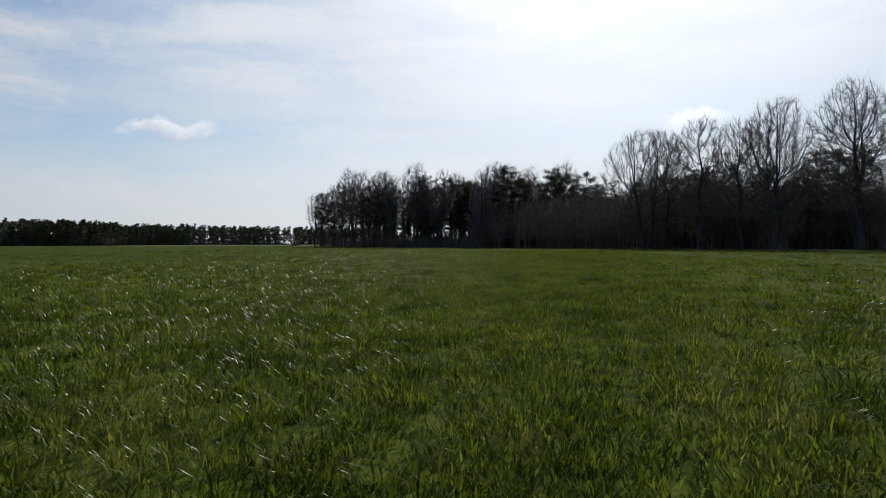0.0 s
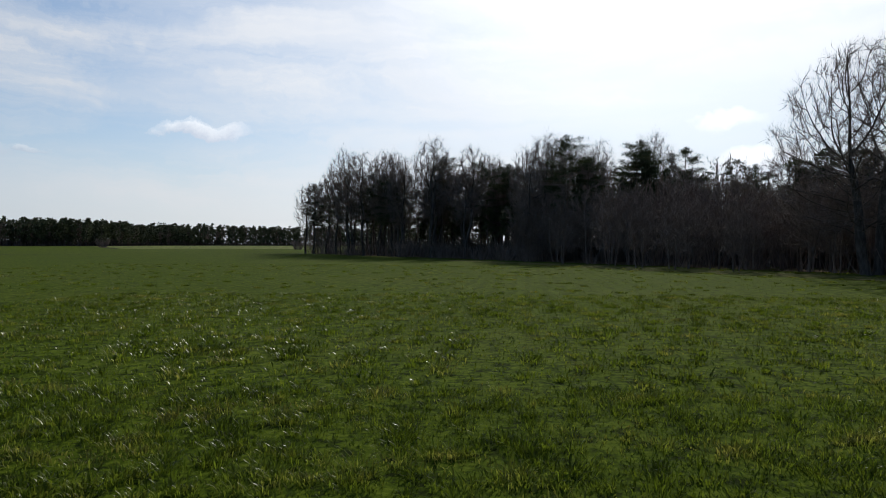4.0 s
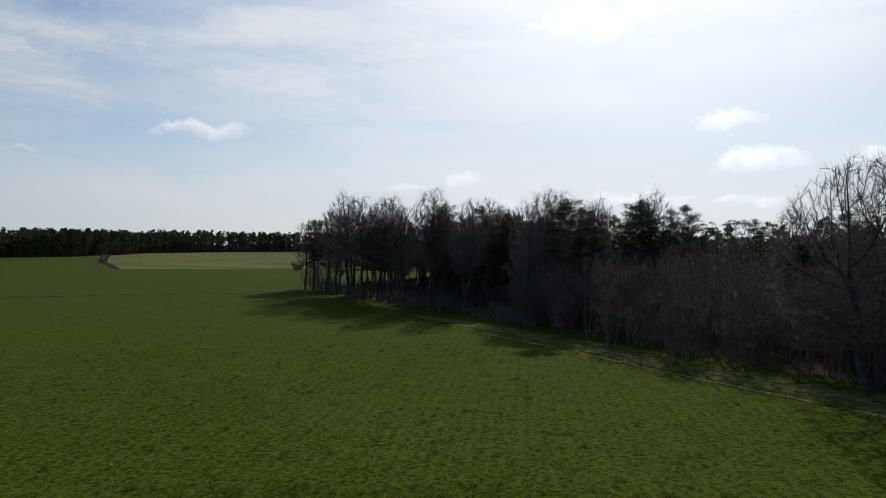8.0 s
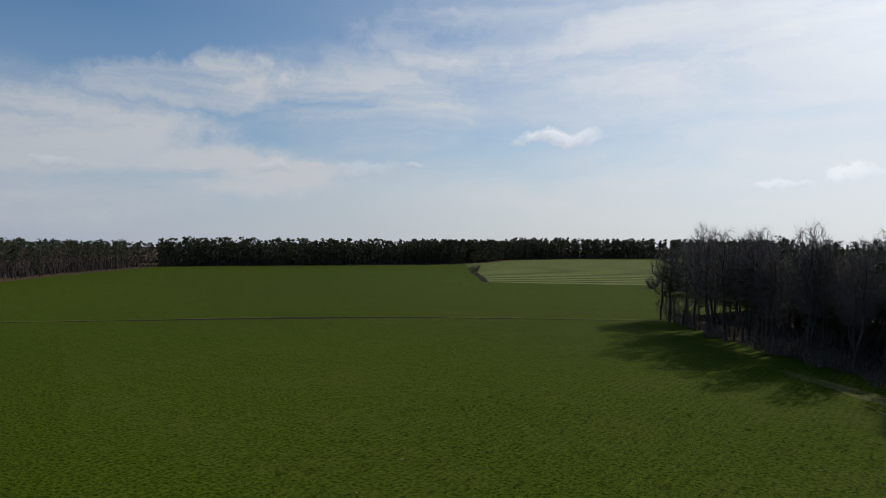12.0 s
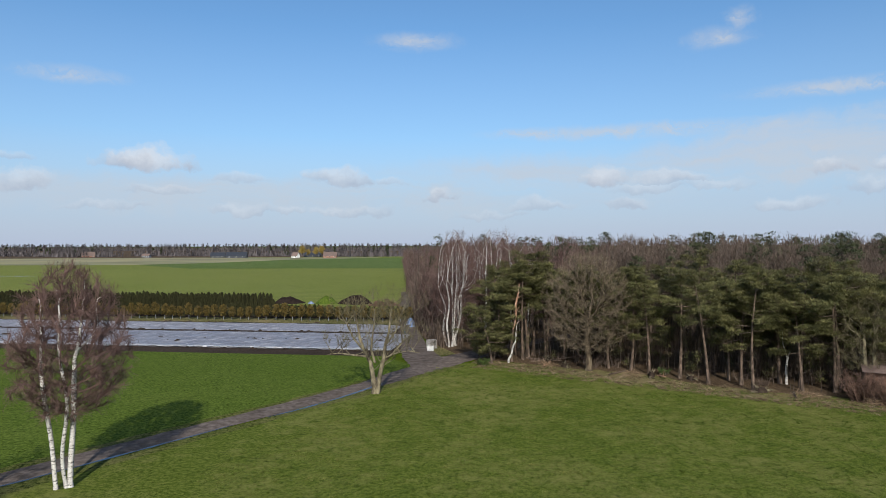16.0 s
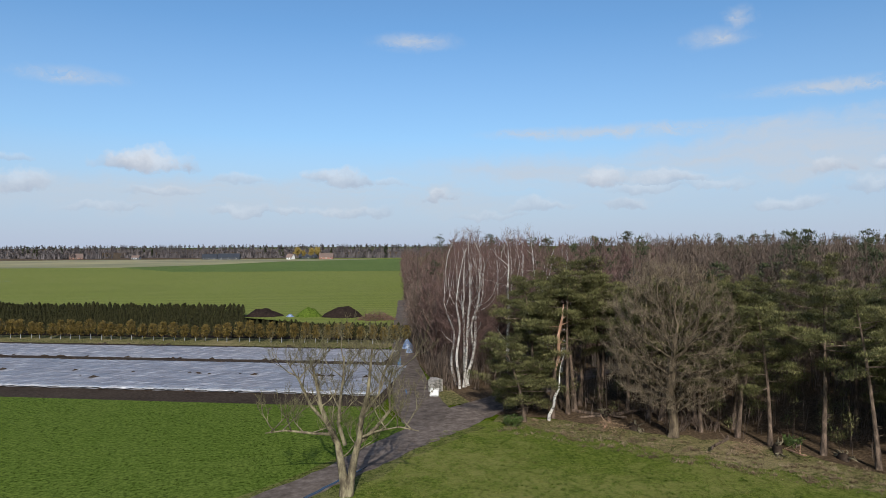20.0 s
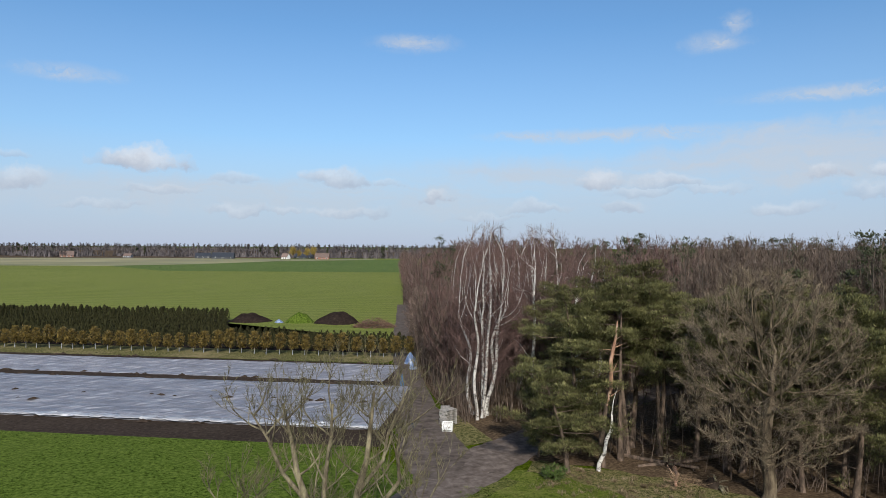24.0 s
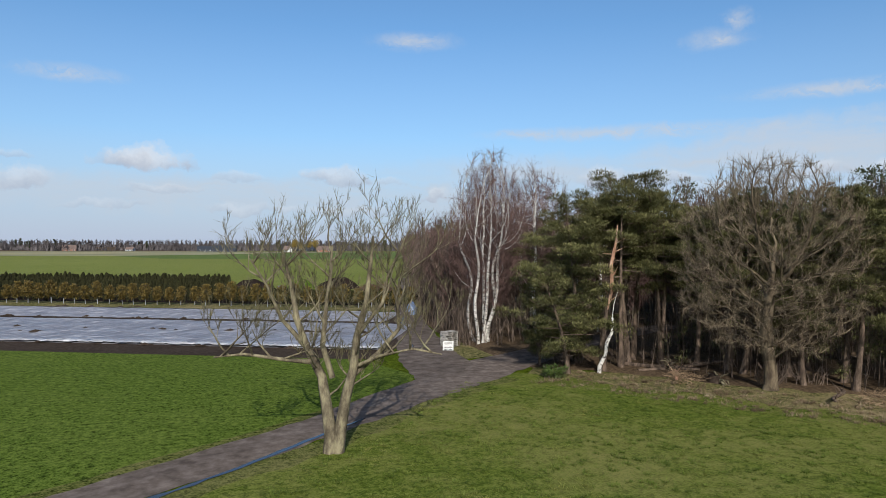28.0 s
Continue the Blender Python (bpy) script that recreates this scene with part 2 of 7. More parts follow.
veiled = mix_node(wt, thin, mix_node(wt, bank, mix_node(wt, cirrus, hazy, white), white), white)
full = mix_node(wt, cumulus, veiled, white_puff)
bg = wt.nodes.new("ShaderNodeBackground")
bg.inputs["Strength"].default_value = 0.11
link(wt, full, bg.inputs["Color"])
out = wt.nodes.new("ShaderNodeOutputWorld")
link(wt, bg.outputs[0], out.inputs["Surface"])

sun = new("sun", bpy.data.lights.new("sun", "SUN"))
sun.data.energy, sun.data.angle, sun.data.color = 4.9, radians(0.6), (1.0, 0.95, 0.87)
sun.matrix_world = look((0, 0, 60), (-math.sin(radians(SUN_AZ)) * 60 * math.cos(radians(SUN_EL)),
                                     -math.cos(radians(SUN_AZ)) * 60 * math.cos(radians(SUN_EL)), 60 - 60 * math.sin(radians(SUN_EL))))

# ---------------------------------------------------------------- materials


def surface(name, stops, scale, rough=0.8, bump=0.0, bump_scale=30.0, spec=0.3, stretch=(1, 1, 1), wide=None, island=0.0,
            spread=0.0, through_light=0.0, coords="Object"):
    """Two scales of colour noise, optional per-island or per-object spread, bump and translucency."""
    m = bpy.data.materials.new(name)
    m.use_nodes = True
    nt = m.node_tree
    p = nt.nodes["Principled BSDF"]
    p.inputs["Roughness"].default_value, p.inputs["Specular IOR Level"].default_value = rough, spec
    tc = nt.nodes.new("ShaderNodeTexCoord").outputs[coords]
    mp = nt.nodes.new("ShaderNodeMapping")
    mp.inputs["Scale"].default_value = stretch
    link(nt, tc, mp.inputs[0])
    fine = noise_node(nt, mp.outputs[0], scale, 6.0, 0.65)
    col = ramp_node(nt, fine.outputs["Fac"], stops)
    if wide:
        w_scale, w_low, w_high = wide
        broad = noise_node(nt, tc, w_scale, 4.0, 0.6)
        tone = ramp_node(nt, broad.outputs["Fac"], [(0.3, w_low), (0.7, w_high)])
        col = mix_node(nt, 1.0, col, tone, "MULTIPLY")
    if island or spread:
        rnd = nt.nodes.new("ShaderNodeNewGeometry").outputs["Random Per Island"] if island else nt.nodes.new("ShaderNodeObjectInfo").outputs["Random"]
        amount = island or spread
        tone = ramp_node(nt, rnd, [(0.0, 1.0 - amount), (1.0, 1.0 + amount)])
        col = mix_node(nt, 1.0, col, tone, "MULTIPLY")
    link(nt, col, p.inputs["Base Color"])
    if bump:
        b = nt.nodes.new("ShaderNodeBump")
        b.inputs["Strength"].default_value, b.inputs["Distance"].default_value = bump, 0.05
        grain = noise_node(nt, mp.outputs[0], bump_scale, 5.0, 0.6)
        link(nt, grain.outputs["Fac"], b.inputs["Height"])
        link(nt, b.outputs[0], p.inputs["Normal"])
    if through_light:
        tr = nt.nodes.new("ShaderNodeBsdfTranslucent")
        link(nt, col, tr.inputs["Color"])
        mx = nt.nodes.new("ShaderNodeMixShader")
        mx.inputs[0].default_value = through_light
        link(nt, p.outputs[0], mx.inputs[1])
        link(nt, tr.outputs[0], mx.inputs[2])
        link(nt, mx.outputs[0], nt.nodes["Material Output"].inputs["Surface"])
    return m


def field_material(name, greens, dry, dry_amount, rows_angle=None, row_gap=0.25, row_dark=0.8, blend=None, gap_dark=0.45):
    """Grown ground: blade-fine grain, tufts, broad patches of dry grass, drill rows."""
    m = bpy.data.materials.new(name)
    m.use_nodes = True
    nt = m.node_tree
    p = nt.nodes["Principled BSDF"]
    p.inputs["Roughness"].default_value, p.inputs["Specular IOR Level"].default_value = 1.0, 0.02
    tc = nt.nodes.new("ShaderNodeTexCoord").outputs["Object"]
    blade = noise_node(nt, tc, 11.0, 4.0, 0.65)
    tuft = noise_node(nt, tc, 3.6, 4.0, 0.6)
    clump = noise_node(nt, tc, 0.8, 4.0, 0.6)
    patch = noise_node(nt, tc, 0.09, 5.0, 0.6)
    broad = noise_node(nt, tc, 0.012, 3.0, 0.5)
    mixv = math_node(nt, "ADD", math_node(nt, "MULTIPLY", blade.outputs["Fac"], 0.45),
                     math_node(nt, "ADD", math_node(nt, "MULTIPLY", tuft.outputs["Fac"], 0.46), math_node(nt, "MULTIPLY", clump.outputs["Fac"], 0.09)))
    # bare soil and the shade between tufts, both as a darker gap colour
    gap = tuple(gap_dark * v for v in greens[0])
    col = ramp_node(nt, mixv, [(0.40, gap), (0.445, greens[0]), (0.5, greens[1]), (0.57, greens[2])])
    dryness = math_node(nt, "MULTIPLY", ramp_node(nt, math_node(nt, "ADD", math_node(nt, "MULTIPLY", patch.outputs["Fac"], 0.5), math_node(nt, "ADD", math_node(nt, "MULTIPLY", clump.outputs["Fac"], 0.3), math_node(nt, "MULTIPLY", blade.outputs["Fac"], 0.2))),
                        [(0.47, 0.0), (0.63, 1.0)]), dry_amount)
    col = mix_node(nt, dryness, col, dry)
    if blend:                                            # one crop passes softly into the other
        other, y0, y1 = blend
        sp = nt.nodes.new("ShaderNodeSeparateXYZ")
        link(nt, tc, sp.inputs[0])
        along = math_node(nt, "MULTIPLY_ADD", patch.outputs["Fac"], 40.0, math_node(nt, "MULTIPLY_ADD", sp.outputs[0], 0.35, math_node(nt, "ADD", sp.outputs[1], -20.0)))
        along = math_node(nt, "MULTIPLY_ADD", along, 1 / (y1 - y0), -y0 / (y1 - y0), clamp=True)
        # the second crop's colour holds the same darkened gaps
        col = mix_node(nt, along, col, ramp_node(nt, mixv, [(0.40, tuple(0.45 * v for v in other[0])), (0.445, other[0]), (0.5, other[1]), (0.57, other[2])]))
    col = mix_node(nt, 1.0, col, ramp_node(nt, broad.outputs["Fac"], [(0.3, (0.88, 0.90, 0.86)), (0.7, (1.0, 0.99, 0.99))]), "MULTIPLY")
    height = math_node(nt, "ADD", math_node(nt, "MULTIPLY", blade.outputs["Fac"], 0.5), math_node(nt, "MULTIPLY", tuft.outputs["Fac"], 0.5))
    if rows_angle is not None:
        mp = nt.nodes.new("ShaderNodeMapping")
        mp.inputs["Rotation"].default_value = (0, 0, radians(rows_angle))
        link(nt, vec_node(nt, "ADD", tc, vec_node(nt, "MULTIPLY", tuft.outputs["Color"], (0.05, 0.05, 0.0))), mp.inputs[0])
        wave = nt.nodes.new("ShaderNodeTexWave")
        wave.inputs["Scale"].default_value, wave.inputs["Distortion"].default_value = 0.3142 / row_gap, 0.0
        wave.inputs["Detail"].default_value = 2.0
        link(nt, mp.outputs[0], wave.inputs[0])
        col = mix_node(nt, 1.0, col, ramp_node(nt, wave.outputs["Fac"], [(0.1, row_dark), (0.6, 1.05)]), "MULTIPLY")
    link(nt, col, p.inputs["Base Color"])
    b = nt.nodes.new("ShaderNodeBump")
    b.inputs["Strength"].default_value, b.inputs["Distance"].default_value = 0.5, 0.05
    link(nt, height, b.inputs["Height"])
    link(nt, b.outputs[0], p.inputs["Normal"])
    return m


CROP = [(0.023, 0.037, 0.002), (0.047, 0.071, 0.003), (0.081, 0.108, 0.008)]
# lighter copy of winter_crop for the west: front-lit brightness is in the colour
M_FRONTLIT = field_material("west_crop", [(0.033, 0.053, 0.006), (0.062, 0.091, 0.011), (0.098, 0.128, 0.020)], (0.12, 0.125, 0.034), 0.25, 25, 0.9, 0.93)
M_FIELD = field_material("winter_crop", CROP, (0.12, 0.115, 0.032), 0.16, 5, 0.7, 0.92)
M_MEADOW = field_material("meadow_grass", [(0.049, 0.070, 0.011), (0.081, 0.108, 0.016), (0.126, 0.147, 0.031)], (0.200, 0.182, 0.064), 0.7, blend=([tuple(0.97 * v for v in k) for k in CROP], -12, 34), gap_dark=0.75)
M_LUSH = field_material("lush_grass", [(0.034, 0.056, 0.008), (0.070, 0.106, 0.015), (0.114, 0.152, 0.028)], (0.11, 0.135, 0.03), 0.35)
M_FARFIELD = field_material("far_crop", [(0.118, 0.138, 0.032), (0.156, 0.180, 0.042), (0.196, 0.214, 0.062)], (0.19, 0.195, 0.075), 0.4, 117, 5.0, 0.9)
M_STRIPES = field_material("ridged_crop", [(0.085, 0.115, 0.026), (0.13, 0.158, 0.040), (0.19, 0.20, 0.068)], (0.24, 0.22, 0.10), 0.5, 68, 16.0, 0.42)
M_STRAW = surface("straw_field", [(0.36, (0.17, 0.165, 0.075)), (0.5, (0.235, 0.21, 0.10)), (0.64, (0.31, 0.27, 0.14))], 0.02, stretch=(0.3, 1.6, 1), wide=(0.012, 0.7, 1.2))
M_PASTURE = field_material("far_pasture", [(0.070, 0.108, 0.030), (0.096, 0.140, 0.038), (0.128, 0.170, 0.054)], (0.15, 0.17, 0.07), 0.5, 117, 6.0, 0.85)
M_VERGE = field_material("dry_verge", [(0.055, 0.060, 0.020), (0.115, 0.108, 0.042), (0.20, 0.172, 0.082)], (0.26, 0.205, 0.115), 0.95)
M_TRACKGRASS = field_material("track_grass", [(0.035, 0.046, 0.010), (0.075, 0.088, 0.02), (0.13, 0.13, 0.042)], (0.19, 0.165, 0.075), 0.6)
M_BLADE = surface("grass_blades", [(0.36, (0.048, 0.073, 0.005)), (0.5, (0.098, 0.132, 0.010)), (0.66, (0.185, 0.180, 0.034))], 1.1, rough=0.3, spec=0.09, island=0.45, through_light=0.55, wide=(0.25, 0.75, 1.2))
M_SOIL = surface("dark_soil", [(0.3, (0.026, 0.019, 0.015)), (0.55, (0.046, 0.034, 0.026)), (0.75, (0.080, 0.062, 0.048))], 3.0, rough=1.0, spec=0.03, bump=0.6, bump_scale=9, wide=(0.2, 0.8, 1.2))
M_PEAT = surface("black_compost", [(0.3, (0.012, 0.009, 0.008)), (0.55, (0.024, 0.017, 0.014)), (0.75, (0.045, 0.032, 0.026))], 2.0, rough=1.0, spec=0.03, bump=0.8, bump_scale=5, wide=(0.4, 0.8, 1.2))
M_TRACK = surface("farm_track", [(0.34, (0.082, 0.065, 0.055)), (0.5, (0.122, 0.098, 0.084)), (0.66, (0.170, 0.139, 0.121))], 1.6, rough=1.0, spec=0.03, wide=(0.2, 0.82, 1.15))
# side track: darker soil, with the copse's shade put into the colour too
M_SHADEDDIRT = surface("muddy_track", [(0.34, (0.064, 0.050, 0.042)), (0.5, (0.100, 0.080, 0.068)), (0.66, (0.146, 0.119, 0.102))], 1.3, rough=0.95, spec=0.08, wide=(0.25, 0.75, 1.2))
M_LITTER = surface("leaf_litter", [(0.3, (0.034, 0.024, 0.015)), (0.5, (0.082, 0.057, 0.036)), (0.7, (0.165, 0.118, 0.076))], 4.5, rough=1.0, spec=0.03, bump=0.6, bump_scale=12, wide=(0.22, 0.7, 1.25))
M_BARK = surface("dark_bark", [(0.3, (0.038, 0.031, 0.026)), (0.5, (0.078, 0.064, 0.054)), (0.72, (0.14, 0.118, 0.10))], 6.0, rough=1.0, spec=0.05, bump=0.8, bump_scale=22, stretch=(1, 1, 0.25), wide=(0.6, 0.8, 1.2))
M_TWIG = surface("brown_twigs", [(0.3, (0.115, 0.086, 0.074)), (0.7, (0.215, 0.165, 0.142))], 2.0, rough=0.85, island=0.3)
M_OLIVE = surface("lichen_twigs", [(0.38, (0.075, 0.064, 0.035)), (0.62, (0.17, 0.15, 0.075))], 2.0, rough=0.85, island=0.3)
M_MOSSBARK = surface("lichened_bark", [(0.38, (0.080, 0.066, 0.046)), (0.5, (0.155, 0.131, 0.088)), (0.62, (0.25, 0.222, 0.140))], 3.5, rough=0.95, spec=0.1, bump=0.8, bump_scale=20, stretch=(1, 1, 0.4), wide=(0.8, 0.75, 1.2))
M_CUTWOOD = surface("cut_brushwood", [(0.36, (0.13, 0.088, 0.054)), (0.64, (0.30, 0.215, 0.135))], 2.0, rough=0.9, spec=0.1, island=0.4)
M_OAKTWIG = surface("oak_twigs", [(0.3, (0.115, 0.086, 0.056)), (0.7, (0.235, 0.185, 0.125))], 2.0, rough=0.85, island=0.35)
M_REDTWIG = surface("birch_twigs", [(0.3, (0.082, 0.048, 0.041)), (0.7, (0.165, 0.102, 0.088))], 1.0, rough=0.8, island=0.3, spread=0.0)
M_DOGWOOD = surface("red_stems", [(0.3, (0.090, 0.052, 0.038)), (0.7, (0.185, 0.112, 0.080))], 2.0, rough=0.7, island=0.35)
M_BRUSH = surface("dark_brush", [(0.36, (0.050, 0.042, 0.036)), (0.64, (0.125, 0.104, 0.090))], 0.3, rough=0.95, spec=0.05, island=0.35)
M_THICKET = surface("thicket_twigs", [(0.36, (0.118, 0.082, 0.064)), (0.64, (0.215, 0.158, 0.126))], 1.5, rough=0.85, island=0.35)
M_NEEDLE = surface("pine_needles", [(0.36, (0.046, 0.050, 0.021)), (0.5, (0.106, 0.105, 0.041)), (0.64, (0.198, 0.184, 0.080))], 0.6, rough=0.7, spec=0.12, island=0.45, through_light=0.04, wide=(0.35, 0.62, 1.3))
M_FARNEEDLE = surface("far_pine_needles", [(0.36, (0.040, 0.050, 0.026)), (0.64, (0.092, 0.104, 0.052))], 0.3, rough=0.7, spec=0.1, island=0.35, through_light=0.12)
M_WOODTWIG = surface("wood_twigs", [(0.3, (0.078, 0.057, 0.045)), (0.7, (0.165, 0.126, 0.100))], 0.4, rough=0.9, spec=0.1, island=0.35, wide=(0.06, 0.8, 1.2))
# darker copy of pine_needles: the backlit look is put into the colour
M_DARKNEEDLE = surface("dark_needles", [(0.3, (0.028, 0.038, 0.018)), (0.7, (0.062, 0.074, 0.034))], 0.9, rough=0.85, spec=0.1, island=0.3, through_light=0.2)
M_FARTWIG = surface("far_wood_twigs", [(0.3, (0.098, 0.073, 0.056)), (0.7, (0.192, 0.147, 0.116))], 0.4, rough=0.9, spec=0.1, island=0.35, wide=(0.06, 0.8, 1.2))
M_OAKBARK = surface("oak_bark", [(0.36, (0.050, 0.038, 0.027)), (0.5, (0.098, 0.076, 0.052)), (0.64, (0.165, 0.132, 0.088))], 3.5, rough=0.95, spec=0.08, bump=0.9, bump_scale=18, stretch=(1, 1, 0.3), wide=(0.8, 0.75, 1.2))
M_PINEBARK = surface("pine_bark", [(0.36, (0.052, 0.039, 0.030)), (0.5, (0.108, 0.080, 0.061)), (0.64, (0.195, 0.142, 0.108))], 4.0, rough=0.95, spec=0.1, bump=0.9, bump_scale=16, stretch=(1, 1, 0.35), wide=(0.4, 0.7, 1.25))
M_TORN = surface("torn_pine_wood", [(0.36, (0.22, 0.12, 0.075)), (0.5, (0.36, 0.21, 0.135)), (0.64, (0.48, 0.34, 0.25))], 3.0, rough=0.85, bump=0.7, stretch=(1, 1, 0.15))
M_HEDGE = surface("golden_leaves", [(0.36, (0.070, 0.054, 0.014)), (0.5, (0.150, 0.106, 0.026)), (0.66, (0.245, 0.170, 0.048))], 1.4, rough=0.65, island=0.4, through_light=0.15)
M_THUJA = surface("thuja_scales", [(0.3, (0.016, 0.018, 0.008)), (0.7, (0.044, 0.042, 0.017))], 1.4, rough=0.8, spec=0.1, island=0.35, spread=0.0)
M_SHRUB = surface("evergreen_leaves", [(0.3, (0.035, 0.06, 0.014)), (0.7, (0.10, 0.145, 0.035))], 2.0, rough=0.55, island=0.4, through_light=0.15)
# greyed twigs of the far belts: distance haze is put into their colour
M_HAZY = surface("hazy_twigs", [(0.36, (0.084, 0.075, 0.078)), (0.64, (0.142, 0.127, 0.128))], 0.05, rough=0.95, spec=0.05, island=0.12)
M_WILLOW = surface("willow_shoots", [(0.3, (0.21, 0.15, 0.035)), (0.7, (0.31, 0.23, 0.065))], 1.0, rough=0.8, island=0.3)
M_WOOD = surface("weathered_boards", [(0.3, (0.14, 0.075, 0.055)), (0.6, (0.22, 0.13, 0.10)), (0.8, (0.30, 0.20, 0.16))], 5.0, rough=0.85, bump=0.4, stretch=(1, 6, 1), spread=0.2)
M_WHITE = surface("white_paint", [(0.3, (0.70, 0.70, 0.68)), (0.7, (0.84, 0.84, 0.82))], 4.0, rough=0.6, wide=(1.5, 0.85, 1.05))
M_GREYWOOD = surface("grey_pallet_wood", [(0.3, (0.22, 0.20, 0.18)), (0.7, (0.36, 0.34, 0.31))], 6.0, rough=0.85, spread=0.25)
M_ROOF = surface("roof_tiles", [(0.3, (0.10, 0.07, 0.06)), (0.7, (0.18, 0.13, 0.11))], 2.0, rough=0.8, spread=0.2)
M_BRICK = surface("brick_wall", [(0.3, (0.19, 0.09, 0.065)), (0.7, (0.28, 0.15, 0.11))], 4.0, rough=0.85, spread=0.2)
M_DARKSHEET = surface("dark_sheeting", [(0.3, (0.020, 0.024, 0.032)), (0.7, (0.045, 0.05, 0.06))], 1.0, rough=0.5)
M_GREYSHEET = surface("grey_sheeting", [(0.3, (0.22, 0.23, 0.25)), (0.7, (0.34, 0.35, 0.37))], 0.8, rough=0.5)
M_GLASS = surface("window_glass", [(0.3, (0.02, 0.025, 0.03)), (0.7, (0.04, 0.045, 0.05))], 1.0, rough=0.08, spec=0.6)
M_BLUEFILM = surface("blue_film", [(0.36, (0.06, 0.09, 0.17)), (0.52, (0.13, 0.18, 0.29)), (0.66, (0.34, 0.38, 0.45))], 2.0, rough=0.3)
M_BLACK = surface("black_rubber", [(0.3, (0.010, 0.010, 0.011)), (0.7, (0.022, 0.022, 0.024))], 6.0, rough=0.6)
M_STEEL = surface("dull_steel", [(0.3, (0.20, 0.20, 0.21)), (0.7, (0.32, 0.32, 0.33))], 6.0, rough=0.35)
M_STEEL.node_tree.nodes["Principled BSDF"].inputs["Metallic"].default_value = 0.9


def birch_bark():
    m = bpy.data.materials.new("birch_bark")
    m.use_nodes = True
    nt = m.node_tree
    p = nt.nodes["Principled BSDF"]
    p.inputs["Roughness"].default_value = 0.7
    tc = nt.nodes.new("ShaderNodeTexCoord").outputs["Object"]
    mp = nt.nodes.new("ShaderNodeMapping")
    mp.inputs["Scale"].default_value = (1.0, 1.0, 3.2)
    link(nt, tc, mp.inputs[0])
    marks = noise_node(nt, mp.outputs[0], 2.6, 5.0, 0.7)
    pale = ramp_node(nt, noise_node(nt, tc, 5.0).outputs["Fac"], [(0.3, (0.36, 0.34, 0.31)), (0.7, (0.62, 0.60, 0.56))])
    dark = ramp_node(nt, marks.outputs["Fac"], [(0.40, 1.0), (0.47, 0.0)])
    link(nt, mix_node(nt, dark, pale, (0.06, 0.052, 0.045)), p.inputs["Base Color"])
    return m


M_BIRCH = birch_bark()


def film_material(name, low, mid, high):
    m = bpy.data.materials.new(name)
    m.use_nodes = True
    nt = m.node_tree
    p = nt.nodes["Principled BSDF"]
    tc = nt.nodes.new("ShaderNodeTexCoord").outputs["Object"]
    mp = nt.nodes.new("ShaderNodeMapping")
    mp.inputs["Rotation"].default_value = (0, 0, radians(26.8))
    mp.inputs["Scale"].default_value = (0.25, 2.2, 1)
    link(nt, tc, mp.inputs[0])
    folds = noise_node(nt, mp.outputs[0], 1.3, 6.0, 0.65, 0.4)
    spots = noise_node(nt, tc, 0.35, 4.0, 0.6)
    col = ramp_node(nt, folds.outputs["Fac"], [(0.34, low), (0.52, mid), (0.68, high)])
    col = mix_node(nt, 1.0, col, ramp_node(nt, spots.outputs["Fac"], [(0.3, 0.8), (0.7, 1.15)]), "MULTIPLY")
    link(nt, col, p.inputs["Base Color"])
    p.inputs["Roughness"].default_value, p.inputs["Specular IOR Level"].default_value = 0.42, 0.4
    b = nt.nodes.new("ShaderNodeBump")
    b.inputs["Strength"].default_value, b.inputs["Distance"].default_value = 0.7, 0.15
    link(nt, folds.outputs["Fac"], b.inputs["Height"])
    link(nt, b.outputs[0], p.inputs["Normal"])
    return m


def water_material():
    m = bpy.data.materials.new("puddle_water")
    m.use_nodes = True
    p = m.node_tree.nodes["Principled BSDF"]
    p.inputs["Base Color"].default_value = (0.03, 0.028, 0.024, 1)
    p.inputs["Roughness"].default_value, p.inputs["Specular IOR Level"].default_value = 0.12, 0.35
    return m


M_FILM = film_material("crop_film", (0.125, 0.122, 0.136), (0.200, 0.196, 0.215), (0.40, 0.39, 0.41))
M_FILMEDGE = film_material("crumpled_film", (0.22, 0.22, 0.235), (0.36, 0.36, 0.375), (0.66, 0.66, 0.67))
M_WATER = water_material()

# ---------------------------------------------------------------- mesh helpers
UP = Vector((0, 0, 1))


def mesh_data(name, verts, faces, material, smooth=False):
    me = bpy.data.meshes.new(name)
    me.from_pydata(verts, [], faces)
    me.materials.append(material)
    if smooth:
        me.polygons.foreach_set("use_smooth", [True] * len(me.polygons))
    me.update()
    return me


def part(name, data, parent, label="", m=None):
    ob = new(name, data)
    ob.parent = parent
    if m is not None:
        ob.matrix_basis = m
    return tagged(ob, label) if label else ob


def holder(name, m, label, category, group="", kind=""):
    ob = new(name)
    ob.empty_display_size = 0.3
    ob.matrix_basis = m
    return tagged(ob, label, category, group, kind)


